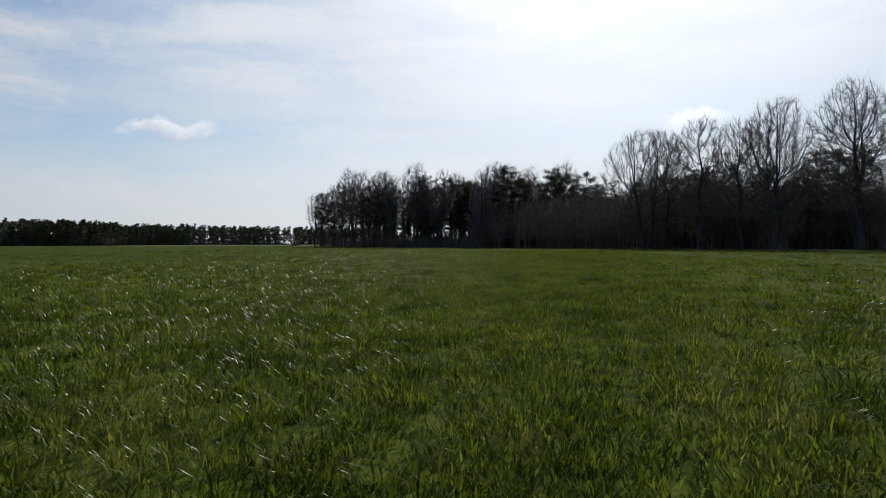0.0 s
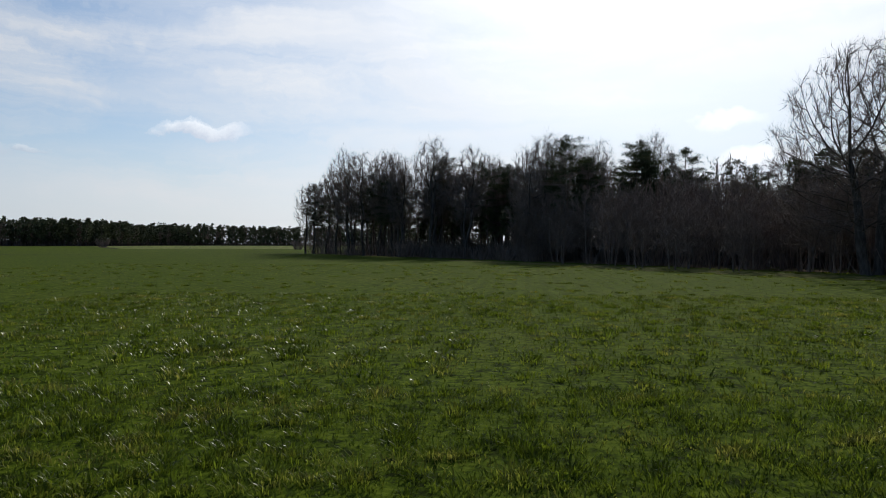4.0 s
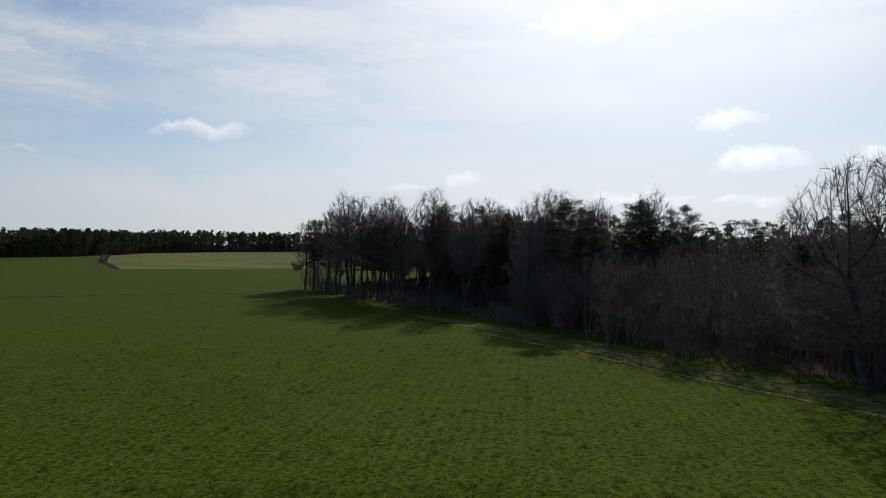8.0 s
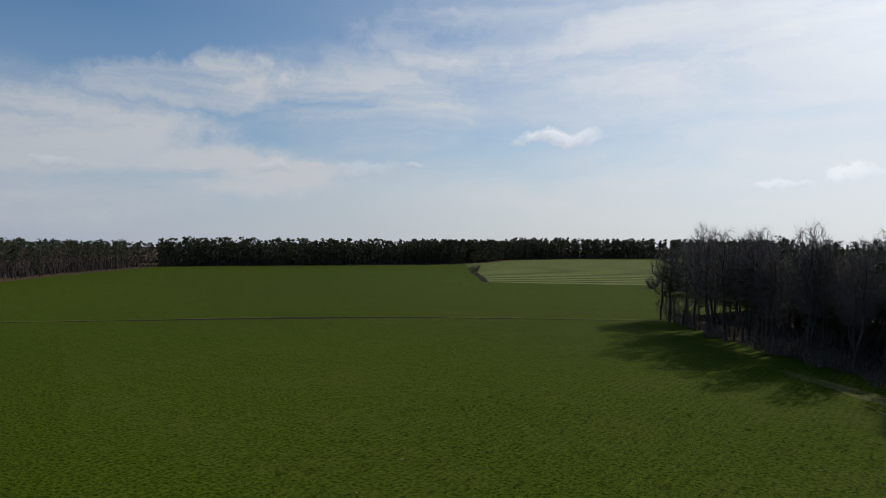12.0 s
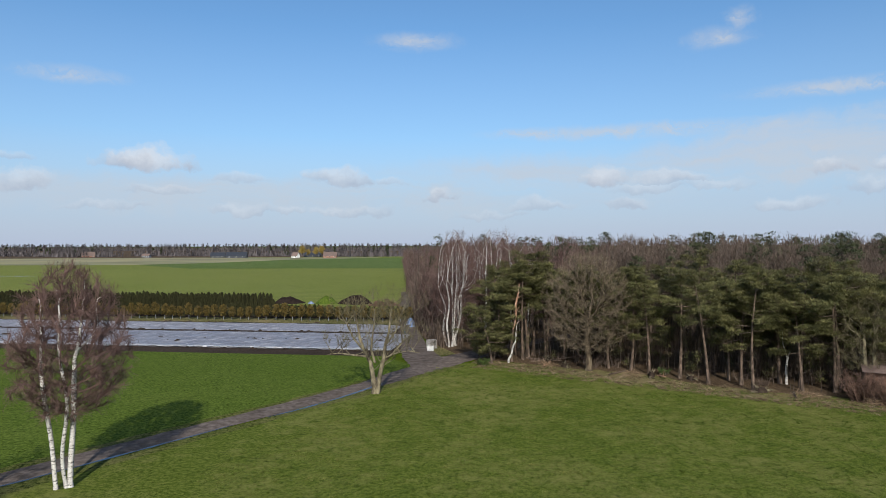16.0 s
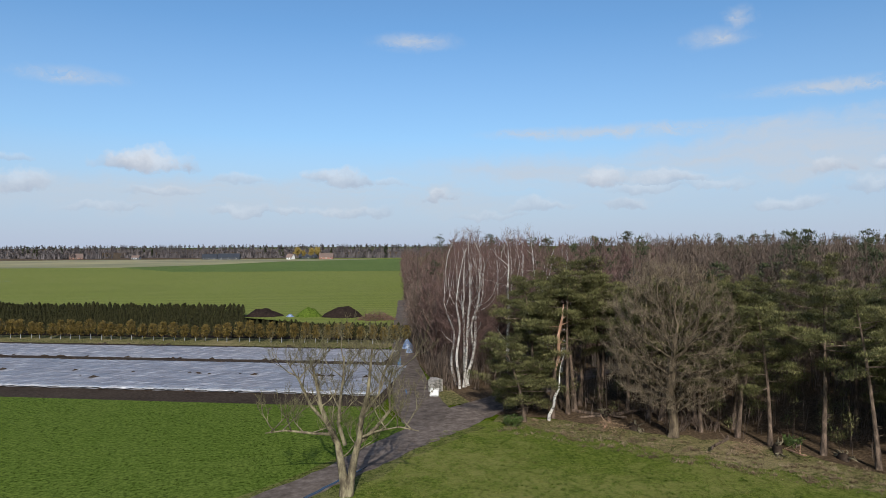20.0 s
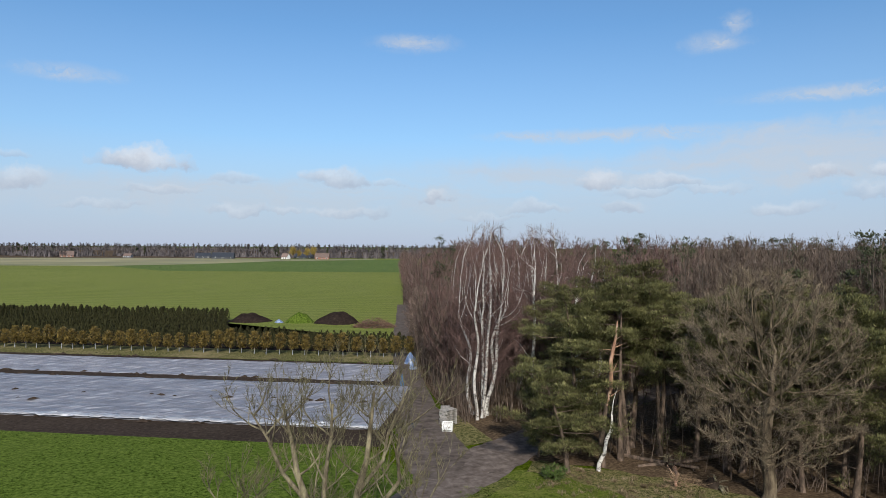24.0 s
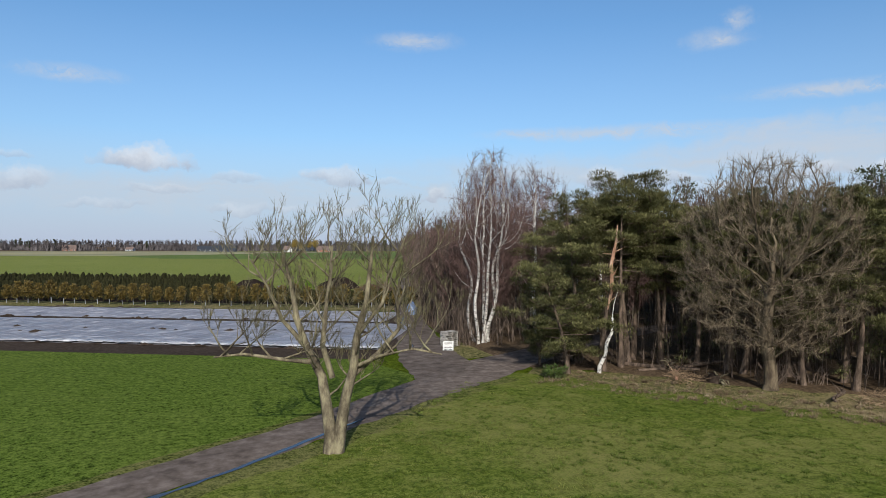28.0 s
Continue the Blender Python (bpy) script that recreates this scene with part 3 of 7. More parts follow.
class Shape:
    """Collects vertices and faces of one mesh."""

    def __init__(self):
        self.v, self.f = [], []

    def box(self, size, at=(0, 0, 0), m=None, bevel=0.0):
        x, y, z = (s / 2 for s in size)
        m = m or Matrix()
        n = len(self.v)
        c = bevel
        if c <= 0:
            for sx, sy, sz in ((-1, -1, -1), (1, -1, -1), (1, 1, -1), (-1, 1, -1), (-1, -1, 1), (1, -1, 1), (1, 1, 1), (-1, 1, 1)):
                self.v.append(tuple(m @ Vector((at[0] + sx * x, at[1] + sy * y, at[2] + sz * z))))
            for f in ((0, 3, 2, 1), (4, 5, 6, 7), (0, 1, 5, 4), (1, 2, 6, 5), (2, 3, 7, 6), (3, 0, 4, 7)):
                self.f.append(tuple(n + i for i in f))
            return self
        rings = ((-z, c), (-z + c, 0), (z - c, 0), (z, c))
        for h, inset in rings:
            for sx, sy in ((-1, -1), (1, -1), (1, 1), (-1, 1)):
                self.v.append(tuple(m @ Vector((at[0] + sx * (x - inset), at[1] + sy * (y - inset), at[2] + h))))
        for k in range(3):
            for i in range(4):
                a, b = n + 4 * k + i, n + 4 * k + (i + 1) % 4
                self.f.append((a, b, b + 4, a + 4))
        self.f += [(n + 3, n + 2, n + 1, n), (n + 12, n + 13, n + 14, n + 15)]
        return self

    def tube(self, points, radii, sides=5, close=True):
        n0 = len(self.v)
        count = len(points)
        for i, (p, r) in enumerate(zip(points, radii)):
            d = (points[min(i + 1, count - 1)] - points[max(i - 1, 0)])
            d = d.normalized() if d.length > 1e-6 else UP
            a = d.orthogonal().normalized() if abs(d.z) < 0.99 else Vector((1, 0, 0))
            if abs(d.z) >= 0.3:
                a = (Vector((1, 0, 0)) - d * d.x).normalized()
            b = d.cross(a)
            for k in range(sides):
                t = 2 * math.pi * k / sides
                self.v.append(tuple(p + (a * math.cos(t) + b * math.sin(t)) * r))
        for i in range(count - 1):
            for k in range(sides):
                q, w = n0 + i * sides + k, n0 + i * sides + (k + 1) % sides
                self.f.append((q, w, w + sides, q + sides))
        if close:
            self.f.append(tuple(n0 + (count - 1) * sides + k for k in range(sides)))
        return self

    def spike(self, p, tip, r):
        """A thin three-sided twig."""
        d = (tip - p)
        a = d.orthogonal().normalized() * r
        b = d.cross(a).normalized() * r
        n = len(self.v)
        self.v += [tuple(p + a), tuple(p - a * 0.5 + b * 0.87), tuple(p - a * 0.5 - b * 0.87), tuple(tip)]
        self.f += [(n, n + 1, n + 3), (n + 1, n + 2, n + 3), (n + 2, n, n + 3)]

    def leaf(self, p, tip, w):
        d = tip - p
        s = Vector((-d.y, d.x, 0)) if abs(d.x) + abs(d.y) > 1e-4 else Vector((1, 0, 0))
        s = s.normalized() * w
        n = len(self.v)
        self.v += [tuple(p - s), tuple(p + s), tuple(tip)]
        self.f.append((n, n + 1, n + 2))

    def data(self, name, material, smooth=False):
        return mesh_data(name, self.v, self.f, material, smooth)


def rand_dir(rng, flat=1.0):
    while True:
        v = Vector((rng.uniform(-1, 1), rng.uniform(-1, 1), rng.uniform(-1, 1)))
        if 0.05 < v.length < 1:
            v.z *= flat
            return v.normalized()


# ---------------------------------------------------------------- trees


def limb(rng, wood, twigs, p, d, length, r, level, o):
    """One limb with its side limbs; the last level ends in fine twigs."""
    steps = 4 if level <= 1 else 3
    pts, rads = [p.copy()], [r]
    q, way = p.copy(), d.normalized()
    for i in range(steps):
        way = (way + rand_dir(rng) * o["wander"] + UP * o["lift"] * (0.5 + 0.5 * level)).normalized()
        q = q + way * length / steps
        pts.append(q.copy())
        rads.append(max(r * (1 - (i + 1) / steps * o["taper"]), 0.008))
    (twigs if level >= o["dark_from"] else wood).tube(pts, rads, 6 if level == 0 else (4 if level == 1 else 3), False)
    last = level >= o["levels"]
    if last:
        for k in range(o["twigs"]):
            t = rng.uniform(0.2, 1.0)
            i = min(int(t * steps), steps - 1)
            base = pts[i].lerp(pts[i + 1], t * steps - i)
            wd = (pts[i + 1] - pts[i]).normalized()
            td = (wd * 0.8 + rand_dir(rng) * o["fan"] + UP * o["twig_lift"]).normalized()
            tl = o["twig_len"] * rng.uniform(0.5, 1.2)
            mid = base + td * tl * 0.5
            tip = base + (td + rand_dir(rng) * 0.35 + UP * o["twig_lift"] * 0.7).normalized() * tl
            twigs.spike(base, tip, o["twig_r"])
            if o["fork"]:
                twigs.spike(mid, mid + (td + rand_dir(rng) * 0.8).normalized() * tl * 0.55, o["twig_r"] * 0.8)
        return
    n = o["kids"][min(level, len(o["kids"]) - 1)]
    for k in range(n):
        t = o["first"][min(level, len(o["first"]) - 1)] + (1 - o["first"][min(level, len(o["first"]) - 1)]) * (k + rng.random()) / n
        t = min(t, 0.99)
        i = min(int(t * steps), steps - 1)
        base = pts[i].lerp(pts[i + 1], t * steps - i)
        wd = (pts[i + 1] - pts[i]).normalized()
        side = wd.orthogonal().normalized()
        side.rotate(Matrix.Rotation(k * 2.4 + rng.uniform(-0.5, 0.5), 3, wd))
        ang = radians(rng.uniform(*o["angle"]))
        kd = wd * math.cos(ang) + side * math.sin(ang)
        kl = length * o["ratio"] * rng.uniform(0.7, 1.15) * (1.12 - 0.45 * t if level == 0 else 1.0)
        limb(rng, wood, twigs, base, kd, kl, max(rads[i] * rng.uniform(0.45, 0.62) * o["thin"], 0.012), level + 1, o)


def options(**changed):
    o = dict(levels=3, kids=(9, 5, 4), first=(0.3, 0.25, 0.2), angle=(28, 55), ratio=0.55, wander=0.14, lift=0.05, taper=0.75,
             twigs=7, twig_len=0.9, twig_r=0.011, twig_lift=0.2, fan=0.7, fork=True, thin=1.0, dark_from=9)
    o.update(changed)
    return o


def bare_tree(seed, height, radius, o, stems=((0, 0, 0, 0, 1.0),), bark=M_BARK, twig=M_TWIG):
    """(trunk, crown) meshes of a leafless tree. stems: x, y, lean x, lean y, size."""
    rng = random.Random(seed)
    wood, tw = Shape(), Shape()
    for x, y, lx, ly, s in stems:
        foot = Vector((x, y, -0.15))
        wood.tube([foot, foot + Vector((0, 0, 0.35)), foot + Vector((lx, ly, 1)) * 0.8], [radius * s * 1.5, radius * s * 1.12, radius * s], 8, False)
        limb(rng, wood, tw, foot + Vector((lx, ly, 1)) * 0.7, Vector((lx, ly, 1)), height * s * 0.80, radius * s, 0, o)
    return wood.data("trunk", bark, True), tw.data("crown", twig)


def grown_tree(seed, height, radius, reach, low, profile=(0.45, 0.85, 1.0, 0.8, 0.35), points=900, step=0.45, leader=0.5, rise=0.25, wild=0.13,
               stems=((0, 0, 0, 0),), twigs=3, twig_len=0.6, twig_r=0.010, twig_lift=0.25, split=0.0, bark=M_BARK, twig=M_TWIG):
    """(trunk, crown) of a leafless tree whose limbs grow towards points spread through its crown.
    profile: the crown's width from its foot to its top. leader: how far the stems run up through the crown. stems: x, y, lean x, lean y."""
    g = np.random.default_rng(seed)
    rng = random.Random(seed)
    u = g.random(points)
    r = reach * np.interp(u, (0, 0.2, 0.5, 0.8, 1), profile) * np.sqrt(g.uniform(0.05, 1, points)) * (0.86 + 0.28 * g.random(points))
    a = g.uniform(0, 2 * np.pi, points)
    goal = np.stack([r * np.cos(a), r * np.sin(a), low + (height - low) * u], 1)
    spots, parent, top = [], [], low + (height - low) * leader
    for x, y, lx, ly in stems:
        n = int(top / step)
        sway = g.normal(0, 0.12, 2)
        for i in range(n + 1):
            h = top * i / n
            spots.append((x + lx * h + sway[0] * math.sin(h * 0.9), y + ly * h + sway[1] * math.sin(h * 1.1 + 1), h - 0.15))
            parent.append(len(spots) - 2 if i else -1)
    spots = np.array(spots)
    parent = list(parent)
    kids = np.bincount([p for p in parent if p >= 0], minlength=len(spots))
    heading = np.zeros_like(spots)
    usable = np.nonzero(spots[:, 2] > low * 0.75)[0]
    gap = np.linalg.norm(goal[:, None] - spots[None, usable], axis=2)
    near, dist = usable[gap.argmin(1)], gap.min(1)
    for _ in range(90):
        alive = dist > 1.25 * step
        goal, near, dist = goal[alive], near[alive], dist[alive]
        if not len(goal) or len(spots) > 4600:
            break
        pull = np.zeros((len(spots), 3))
        np.add.at(pull, near, (goal - spots[near]) / dist[:, None])
        count = np.bincount(near, minlength=len(spots))
        grow = np.nonzero((count > 0) & (kids < 4))[0]
        dull = np.isin(near, np.nonzero(kids >= 4)[0])
        dist[dull] = 0
        if not len(grow):
            continue
        way = pull[grow] / count[grow][:, None] + g.normal(0, wild, (len(grow), 3))
        way[:, 2] += rise
        way += heading[grow] * 0.42
        way /= np.linalg.norm(way, axis=1)[:, None] + 1e-6
        fresh = spots[grow] + way * step
        heading = np.concatenate([heading, way])
        kids[grow] += 1
        base = len(spots)
        spots = np.concatenate([spots, fresh])
        kids = np.concatenate([kids, np.zeros(len(fresh), int)])
        parent += list(grow)
        gap = np.linalg.norm(goal[:, None] - fresh[None], axis=2)
        best = gap.min(1)
        nearer = best < dist
        near = np.where(nearer, base + gap.argmin(1), near)
        dist = np.where(nearer, best, dist)
    n = len(spots)
    tips = np.zeros(n)
    below = [[] for _ in range(n)]
    for i in range(n - 1, -1, -1):
        tips[i] = max(tips[i], 1)
        if parent[i] >= 0:
            tips[parent[i]] += tips[i]
            below[parent[i]].append(i)
    rad = twig_r * 1.25 * tips ** 0.46
    rad += max(0.0, radius - rad.max()) * (tips / tips.max()) ** 0.85
    wood, fine = Shape(), Shape()
    at = [Vector(p) for p in spots]
    starts = [(i, -1) for i in range(n) if parent[i] < 0]
    while starts:
        i, before = starts.pop()
        chain, sizes = ([at[before]], [rad[i]]) if before >= 0 else ([], [])
        first = rad[i]
        if before < 0:
            sizes.append(rad[i] * 1.5)
            chain.append(at[i])
            sizes.append(rad[i] * 1.08)
            chain.append(at[i].lerp(at[below[i][0]], 0.9))
            i = below[i][0]
        while True:
            chain.append(at[i])
            sizes.append(rad[i])
            nxt = sorted(below[i], key=lambda k: -tips[k])
            if not nxt:
                break
            starts += [(k, i) for k in nxt[1:]]
            i = nxt[0]
        if first < 0.035 and len(chain) > 4:
            chain, sizes = chain[::2] + chain[-1:], sizes[::2] + sizes[-1:]
        (fine if first < split else wood).tube(chain, sizes, 8 if first > 0.12 else (5 if first > 0.05 else 3), False)
    for i in range(n):
        if tips[i] > 5 or parent[i] < 0 or at[i].z < low:
            continue
        way = (at[i] - at[parent[i]]).normalized()
        for _ in range(twigs if tips[i] < 2.5 else max(1, twigs // 2)):
            b = at[parent[i]].lerp(at[i], rng.random())
            d = (way * 0.9 + rand_dir(rng) * 0.7 + UP * twig_lift).normalized()
            size = twig_len * rng.uniform(0.6, 1.35)
            e = b + d * size
            fine.spike(b, e, twig_r)
            for f in (0.35, 0.6, 0.8):
                q = b.lerp(e, f)
                fine.leaf(q, q + (d + rand_dir(rng) * 0.8 + UP * twig_lift * 0.5).normalized() * size * rng.uniform(0.3, 0.6), twig_r * 0.8)
    return wood.data("trunk", bark, True), fine.data("crown", twig)


def tuft(rng, shape, c, size, count, length, width, up=0.35, flat=0.34):
    """A ragged clump of needles round c, fuller on top."""
    for _ in range(count):
        d = rand_dir(rng)
        base = c + Vector((d.x * size, d.y * size, d.z * size * flat)) * rng.random() ** 0.4
        way = (d * 0.8 + UP * up + rand_dir(rng) * 0.5).normalized()
        shape.leaf(base, base + way * length * rng.uniform(0.6, 1.3), width)


def pine(seed, height, radius, crown_from=0.42, branches=32, reach=2.6, lean=(0.0, 0.0), blades=230, size=0.68, bark=M_PINEBARK, needle=M_NEEDLE):
    """(trunk, crown) of a Scots pine: crooked stem, dead stubs, branches that carry flat pads of needles."""
    rng = random.Random(seed)
    wood, green = Shape(), Shape()
    pts, rads = [], []
    bend = Vector((rng.uniform(-0.5, 0.5), rng.uniform(-0.5, 0.5), 0))
    for i in range(8):
        t = i / 7
        pts.append(Vector((lean[0] * t * t * height, lean[1] * t * t * height, t * height * 0.96 - 0.15)) + bend * math.sin(t * 3.4))
        rads.append(radius * (1.35 if i == 0 else 1 - 0.82 * t))
    wood.tube(pts, rads, 7, False)

    def on(t):
        i = min(int(t * 7), 6)
        return pts[i].lerp(pts[i + 1], t * 7 - i)

    for _ in range(9):                                  # dead stubs under the crown
        t = rng.uniform(0.15, max(crown_from, 0.2))
        d = Vector((rng.uniform(-1, 1), rng.uniform(-1, 1), rng.uniform(-0.25, 0.3))).normalized()
        wood.spike(on(t), on(t) + d * rng.uniform(0.5, 1.7), 0.03)
    for k in range(branches):
        u = (k + rng.random()) / branches
        base = on(crown_from + (0.97 - crown_from) * u)
        far = reach * float(np.interp(u, (0, 0.2, 0.55, 0.85, 1), (0.8, 1.12, 1.0, 0.7, 0.3))) * rng.uniform(0.45, 1.3)
        a = k * 2.4 + rng.uniform(-0.7, 0.7)
        d = Vector((math.cos(a), math.sin(a), rng.uniform(-0.12, 0.15) + 0.5 * u)).normalized()
        end = base + d * far
        bow = base.lerp(end, 0.55) + Vector((0, 0, -0.09 * far))
        wood.tube([base, bow, end], [radius * 0.32 * (1.2 - u), radius * 0.2, 0.02], 4, False)
        n = 2 + int(far * 1.25)
        for j in range(n):
            f = 0.45 + 0.6 * (j + rng.random() * 0.5) / n
            side = Vector((-d.y, d.x, 0)) * rng.uniform(-0.45, 0.45) * far * f
            pad = size * rng.uniform(0.55, 1.35)
            c = base.lerp(end, f) + side + Vector((0, 0, rng.uniform(-0.15, 0.3)))
            wood.spike(base.lerp(end, f * 0.8), c, 0.022)
            tuft(rng, green, c, pad, int(blades * (pad / size) ** 2), 0.19, 0.026)
    for k in range(3):
        tuft(rng, green, on(0.99 - 0.04 * k), size * (0.55 + 0.2 * k), blades, 0.19, 0.026, flat=0.7)
    return wood.data("trunk", bark, True), green.data("crown", needle)


def bush(seed, height, width, stems, twig, twig_r=0.012, leafy=None, per=9):
    """A many-stemmed shrub; with leaves if leafy is a material."""
    rng = random.Random(seed)
    wood, tw, green = Shape(), Shape(), Shape()
    for _ in range(stems):
        a, rr = rng.uniform(0, 6.28), rng.random() ** 0.5 * width * 0.32
        p = Vector((math.cos(a) * rr, math.sin(a) * rr, -0.05))
        d = Vector((math.cos(a) * 0.45, math.sin(a) * 0.45, 1)) + rand_dir(rng) * 0.25
        l = height * rng.uniform(0.55, 0.95)
        mid = p + d.normalized() * l * 0.5
        end = mid + (d.normalized() + rand_dir(rng) * 0.3).normalized() * l * 0.5
        wood.tube([p, mid, end], [twig_r * 2.4, twig_r * 1.7, twig_r * 0.8], 3, False)
        for k in range(per):
            b = p.lerp(mid, rng.uniform(0.3, 1)) if rng.random() < 0.4 else mid.lerp(end, rng.random())
            t = b + (rand_dir(rng) * 0.7 + UP * 0.6).normalized() * height * rng.uniform(0.12, 0.3)
            tw.spike(b, t, twig_r)
            if leafy:
                tuft(rng, green, t, 0.14 * height * 0.5 + 0.06, 7, 0.13, 0.05, 0.1)
    return wood.data("stem", twig), (green.data("foliage", leafy) if leafy else tw.data("crown", twig))


def tree_thing(name, meshes, m, label, category="tree", group=""):
    ob = holder(name, m, label, category, group)
    for me in meshes:
        part(me.name.split(".")[0], me, ob)
    return ob


def plant(proto, x, y, rng, size=(0.85, 1.15)):
    s = rng.uniform(*size)
    ob = copy_thing(proto, pose(x, y, 0, rng.uniform(-4, 4), rng.uniform(-4, 4), rng.uniform(0, 360)))
    ob.scale = (s, s, s * rng.uniform(0.94, 1.06))
    return ob


# ---------------------------------------------------------------- the ground and its sheets


def sheet(name, outline, z, material, label, category, parent=None):
    bm = bmesh.new()
    bm.faces.new([bm.verts.new((x, y, z)) for x, y in outline])
    bmesh.ops.triangulate(bm, faces=bm.faces[:])
    me = bpy.data.meshes.new(name)
    bm.to_mesh(me)
    bm.free()
    if me.polygons and me.polygons[0].normal.z < 0:
        me.flip_normals()
    me.materials.append(material)
    return tagged(new(name, me), label, category, kind="structure")


def ribbon(name, line, widths, z, material, label, category, cuts=6, crown=0.0, ragged=0.12, seed=1):
    """A strip along a line of (x, y), with a smooth course and a slightly ragged edge."""
    rng = random.Random(seed)
    pts = []
    n = len(line)
    for i in range(n - 1):
        p0, p1, p2, p3 = (Vector(line[max(0, min(n - 1, i + k))]) for k in (-1, 0, 1, 2))
        for k in range(cuts):
            t = k / cuts
            pts.append((0.5 * ((2 * p1) + (p2 - p0) * t + (2 * p0 - 5 * p1 + 4 * p2 - p3) * t * t + (3 * p1 - p0 - 3 * p2 + p3) * t ** 3), i + t))
    pts.append((Vector(line[-1]), n - 1))
    verts, faces = [], []
    across = (-1, -0.6, -0.25, 0.25, 0.6, 1)
    for i, (p, u) in enumerate(pts):
        d = (pts[min(i + 1, len(pts) - 1)][0] - pts[max(i - 1, 0)][0]).normalized()
        s = Vector((-d.y, d.x))
        w = np.interp(u, range(n), widths) / 2
        for a in across:
            e = rng.uniform(-ragged, ragged) if abs(a) == 1 else 0
            q = p + s * (a * w + e)
            h = crown * (1 - a * a) - (crown * 0.6 if abs(abs(a) - 0.6) < 0.01 else 0)
            verts.append((q.x, q.y, z + h))
    k = len(across)
    for i in range(len(pts) - 1):
        for j in range(k - 1):
            a = i * k + j
            faces.append((a, a + k, a + k + 1, a + 1))
    me = mesh_data(name, verts, faces, material, True)
    if me.polygons[0].normal.z < 0:
        me.flip_normals()
    return tagged(new(name, me), label, category, kind="structure")


def around(cx, cy, far, n=48):
    return [(cx + far * math.cos(2 * math.pi * i / n), cy + far * math.sin(2 * math.pi * i / n)) for i in range(n)]


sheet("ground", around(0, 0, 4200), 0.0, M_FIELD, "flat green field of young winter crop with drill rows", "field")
# meadow in front of the pine copse
MEADOW = [(70, 46), (-20, 48), (-60, 72), (-100, 92), (-140, 88), (-121, 53), (-100, 23.5), (-76, -10), (-67, -7), (-60, -13), (-54, -20), (-48, -28), (-44, -35), (-37, -43),
          (-34, -44.5), (-26, -39.3), (-19.6, -33.8), (-14, -29.4), (-4, -22.5), (8, -14), (22, -4.5), (42, 8), (80, 35)]
sheet("meadow", MEADOW, 0.006, M_MEADOW, "short pasture grass with yellowed dry patches", "grass")
sheet("crop_field", [(-140, 88), (-181, 57), (-204, 35), (-226, 14), (-238, 4), (-226, -26), (-211, -27), (-196, -55), (-175, -68), (-166, -87), (-112, -36), (-76, -10), (-100, 23.5), (-121, 53)], 0.006, M_FRONTLIT,
      "even deep green crop between the meadow and the woods", "field")
FD, FN, F0 = Vector((0.892, -0.451)), Vector((-0.451, -0.892)), Vector((-27.3, -56.2))


def fld(s, t):
    """A place in the film field: s along its rows, t away from its near edge."""
    p = F0 + FD * s + FN * t
    return (p.x, p.y)


ROAD = [(140, 72), (80, 32), (42, 5.5), (20, -8.6), (8, -16.5), (-4, -24.6), (-13.0, -30.8), (-19.6, -35.6), (-25.0, -40.2), (-29.5, -43.8), (-33.5, -47.2), (-38.5, -50.5), (-46, -55), (-60, -62)]
GREEN = [(-27.6, -45.7), (-26.2, -42.9), (-22.9, -40.0), (-19.6, -37.0), (-13.1, -32.1), (-4, -26.2), (8, -18.2), (20, -10.2), (42, 3.5), (80, 29), (140, 68), fld(180, -4), fld(60, -4), fld(0, -3.8)]
sheet("grass_field", GREEN, 0.006, M_LUSH, "lush mown green grass beside the farm track", "grass")
sheet("soil_strip", [fld(-1.5, -4), fld(20, -4.1), fld(60, -3.9), fld(180, -4), fld(180, 29.5), fld(60, 29.2), fld(4, 28.6), fld(-2, 14)], 0.009, M_SOIL, "bare dark soil round the film-covered rows", "soil")
sheet("grass_strip", [fld(5, 29), fld(180, 29.5), fld(180, 50), fld(2, 47)], 0.014, M_VERGE, "green strip under the young trees", "grass")
sheet("far_field", [fld(2, 47), fld(260, 50), (700, -420), (560, -760), (-260, -690), (-170, -470), (-110, -330), (-74, -205), (-44, -100)], 0.010, M_FARFIELD, "wide bright green crop field", "field")
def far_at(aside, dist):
    """A place in the far fields, set out from the camera's last standpoint to fit its view: distance ahead, and
    sideways as a share of it.
    """
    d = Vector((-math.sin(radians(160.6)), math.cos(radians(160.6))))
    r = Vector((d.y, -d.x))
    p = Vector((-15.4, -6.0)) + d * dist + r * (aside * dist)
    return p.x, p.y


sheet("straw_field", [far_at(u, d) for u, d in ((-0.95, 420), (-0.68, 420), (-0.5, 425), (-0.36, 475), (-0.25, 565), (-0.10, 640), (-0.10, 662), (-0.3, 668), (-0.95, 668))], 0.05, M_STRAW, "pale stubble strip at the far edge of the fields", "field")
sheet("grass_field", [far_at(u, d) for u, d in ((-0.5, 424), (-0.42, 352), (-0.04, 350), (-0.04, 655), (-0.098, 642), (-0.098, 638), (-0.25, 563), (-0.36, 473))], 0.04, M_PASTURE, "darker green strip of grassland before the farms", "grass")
sheet("ridged_field", [(-124.5, 268.5), (-64, 282), (-24, 290), (-24, 725), (-260, 735), (-310, 565), (-175, 349)], 0.02, M_STRIPES, "paler ridged field beyond the ditch", "field")
sheet("lawn", [(-222, -26), (-250, -34), (-272, 0), (-238, 4)], 0.06, M_LUSH, "sunlit lawn among the trees", "lawn")

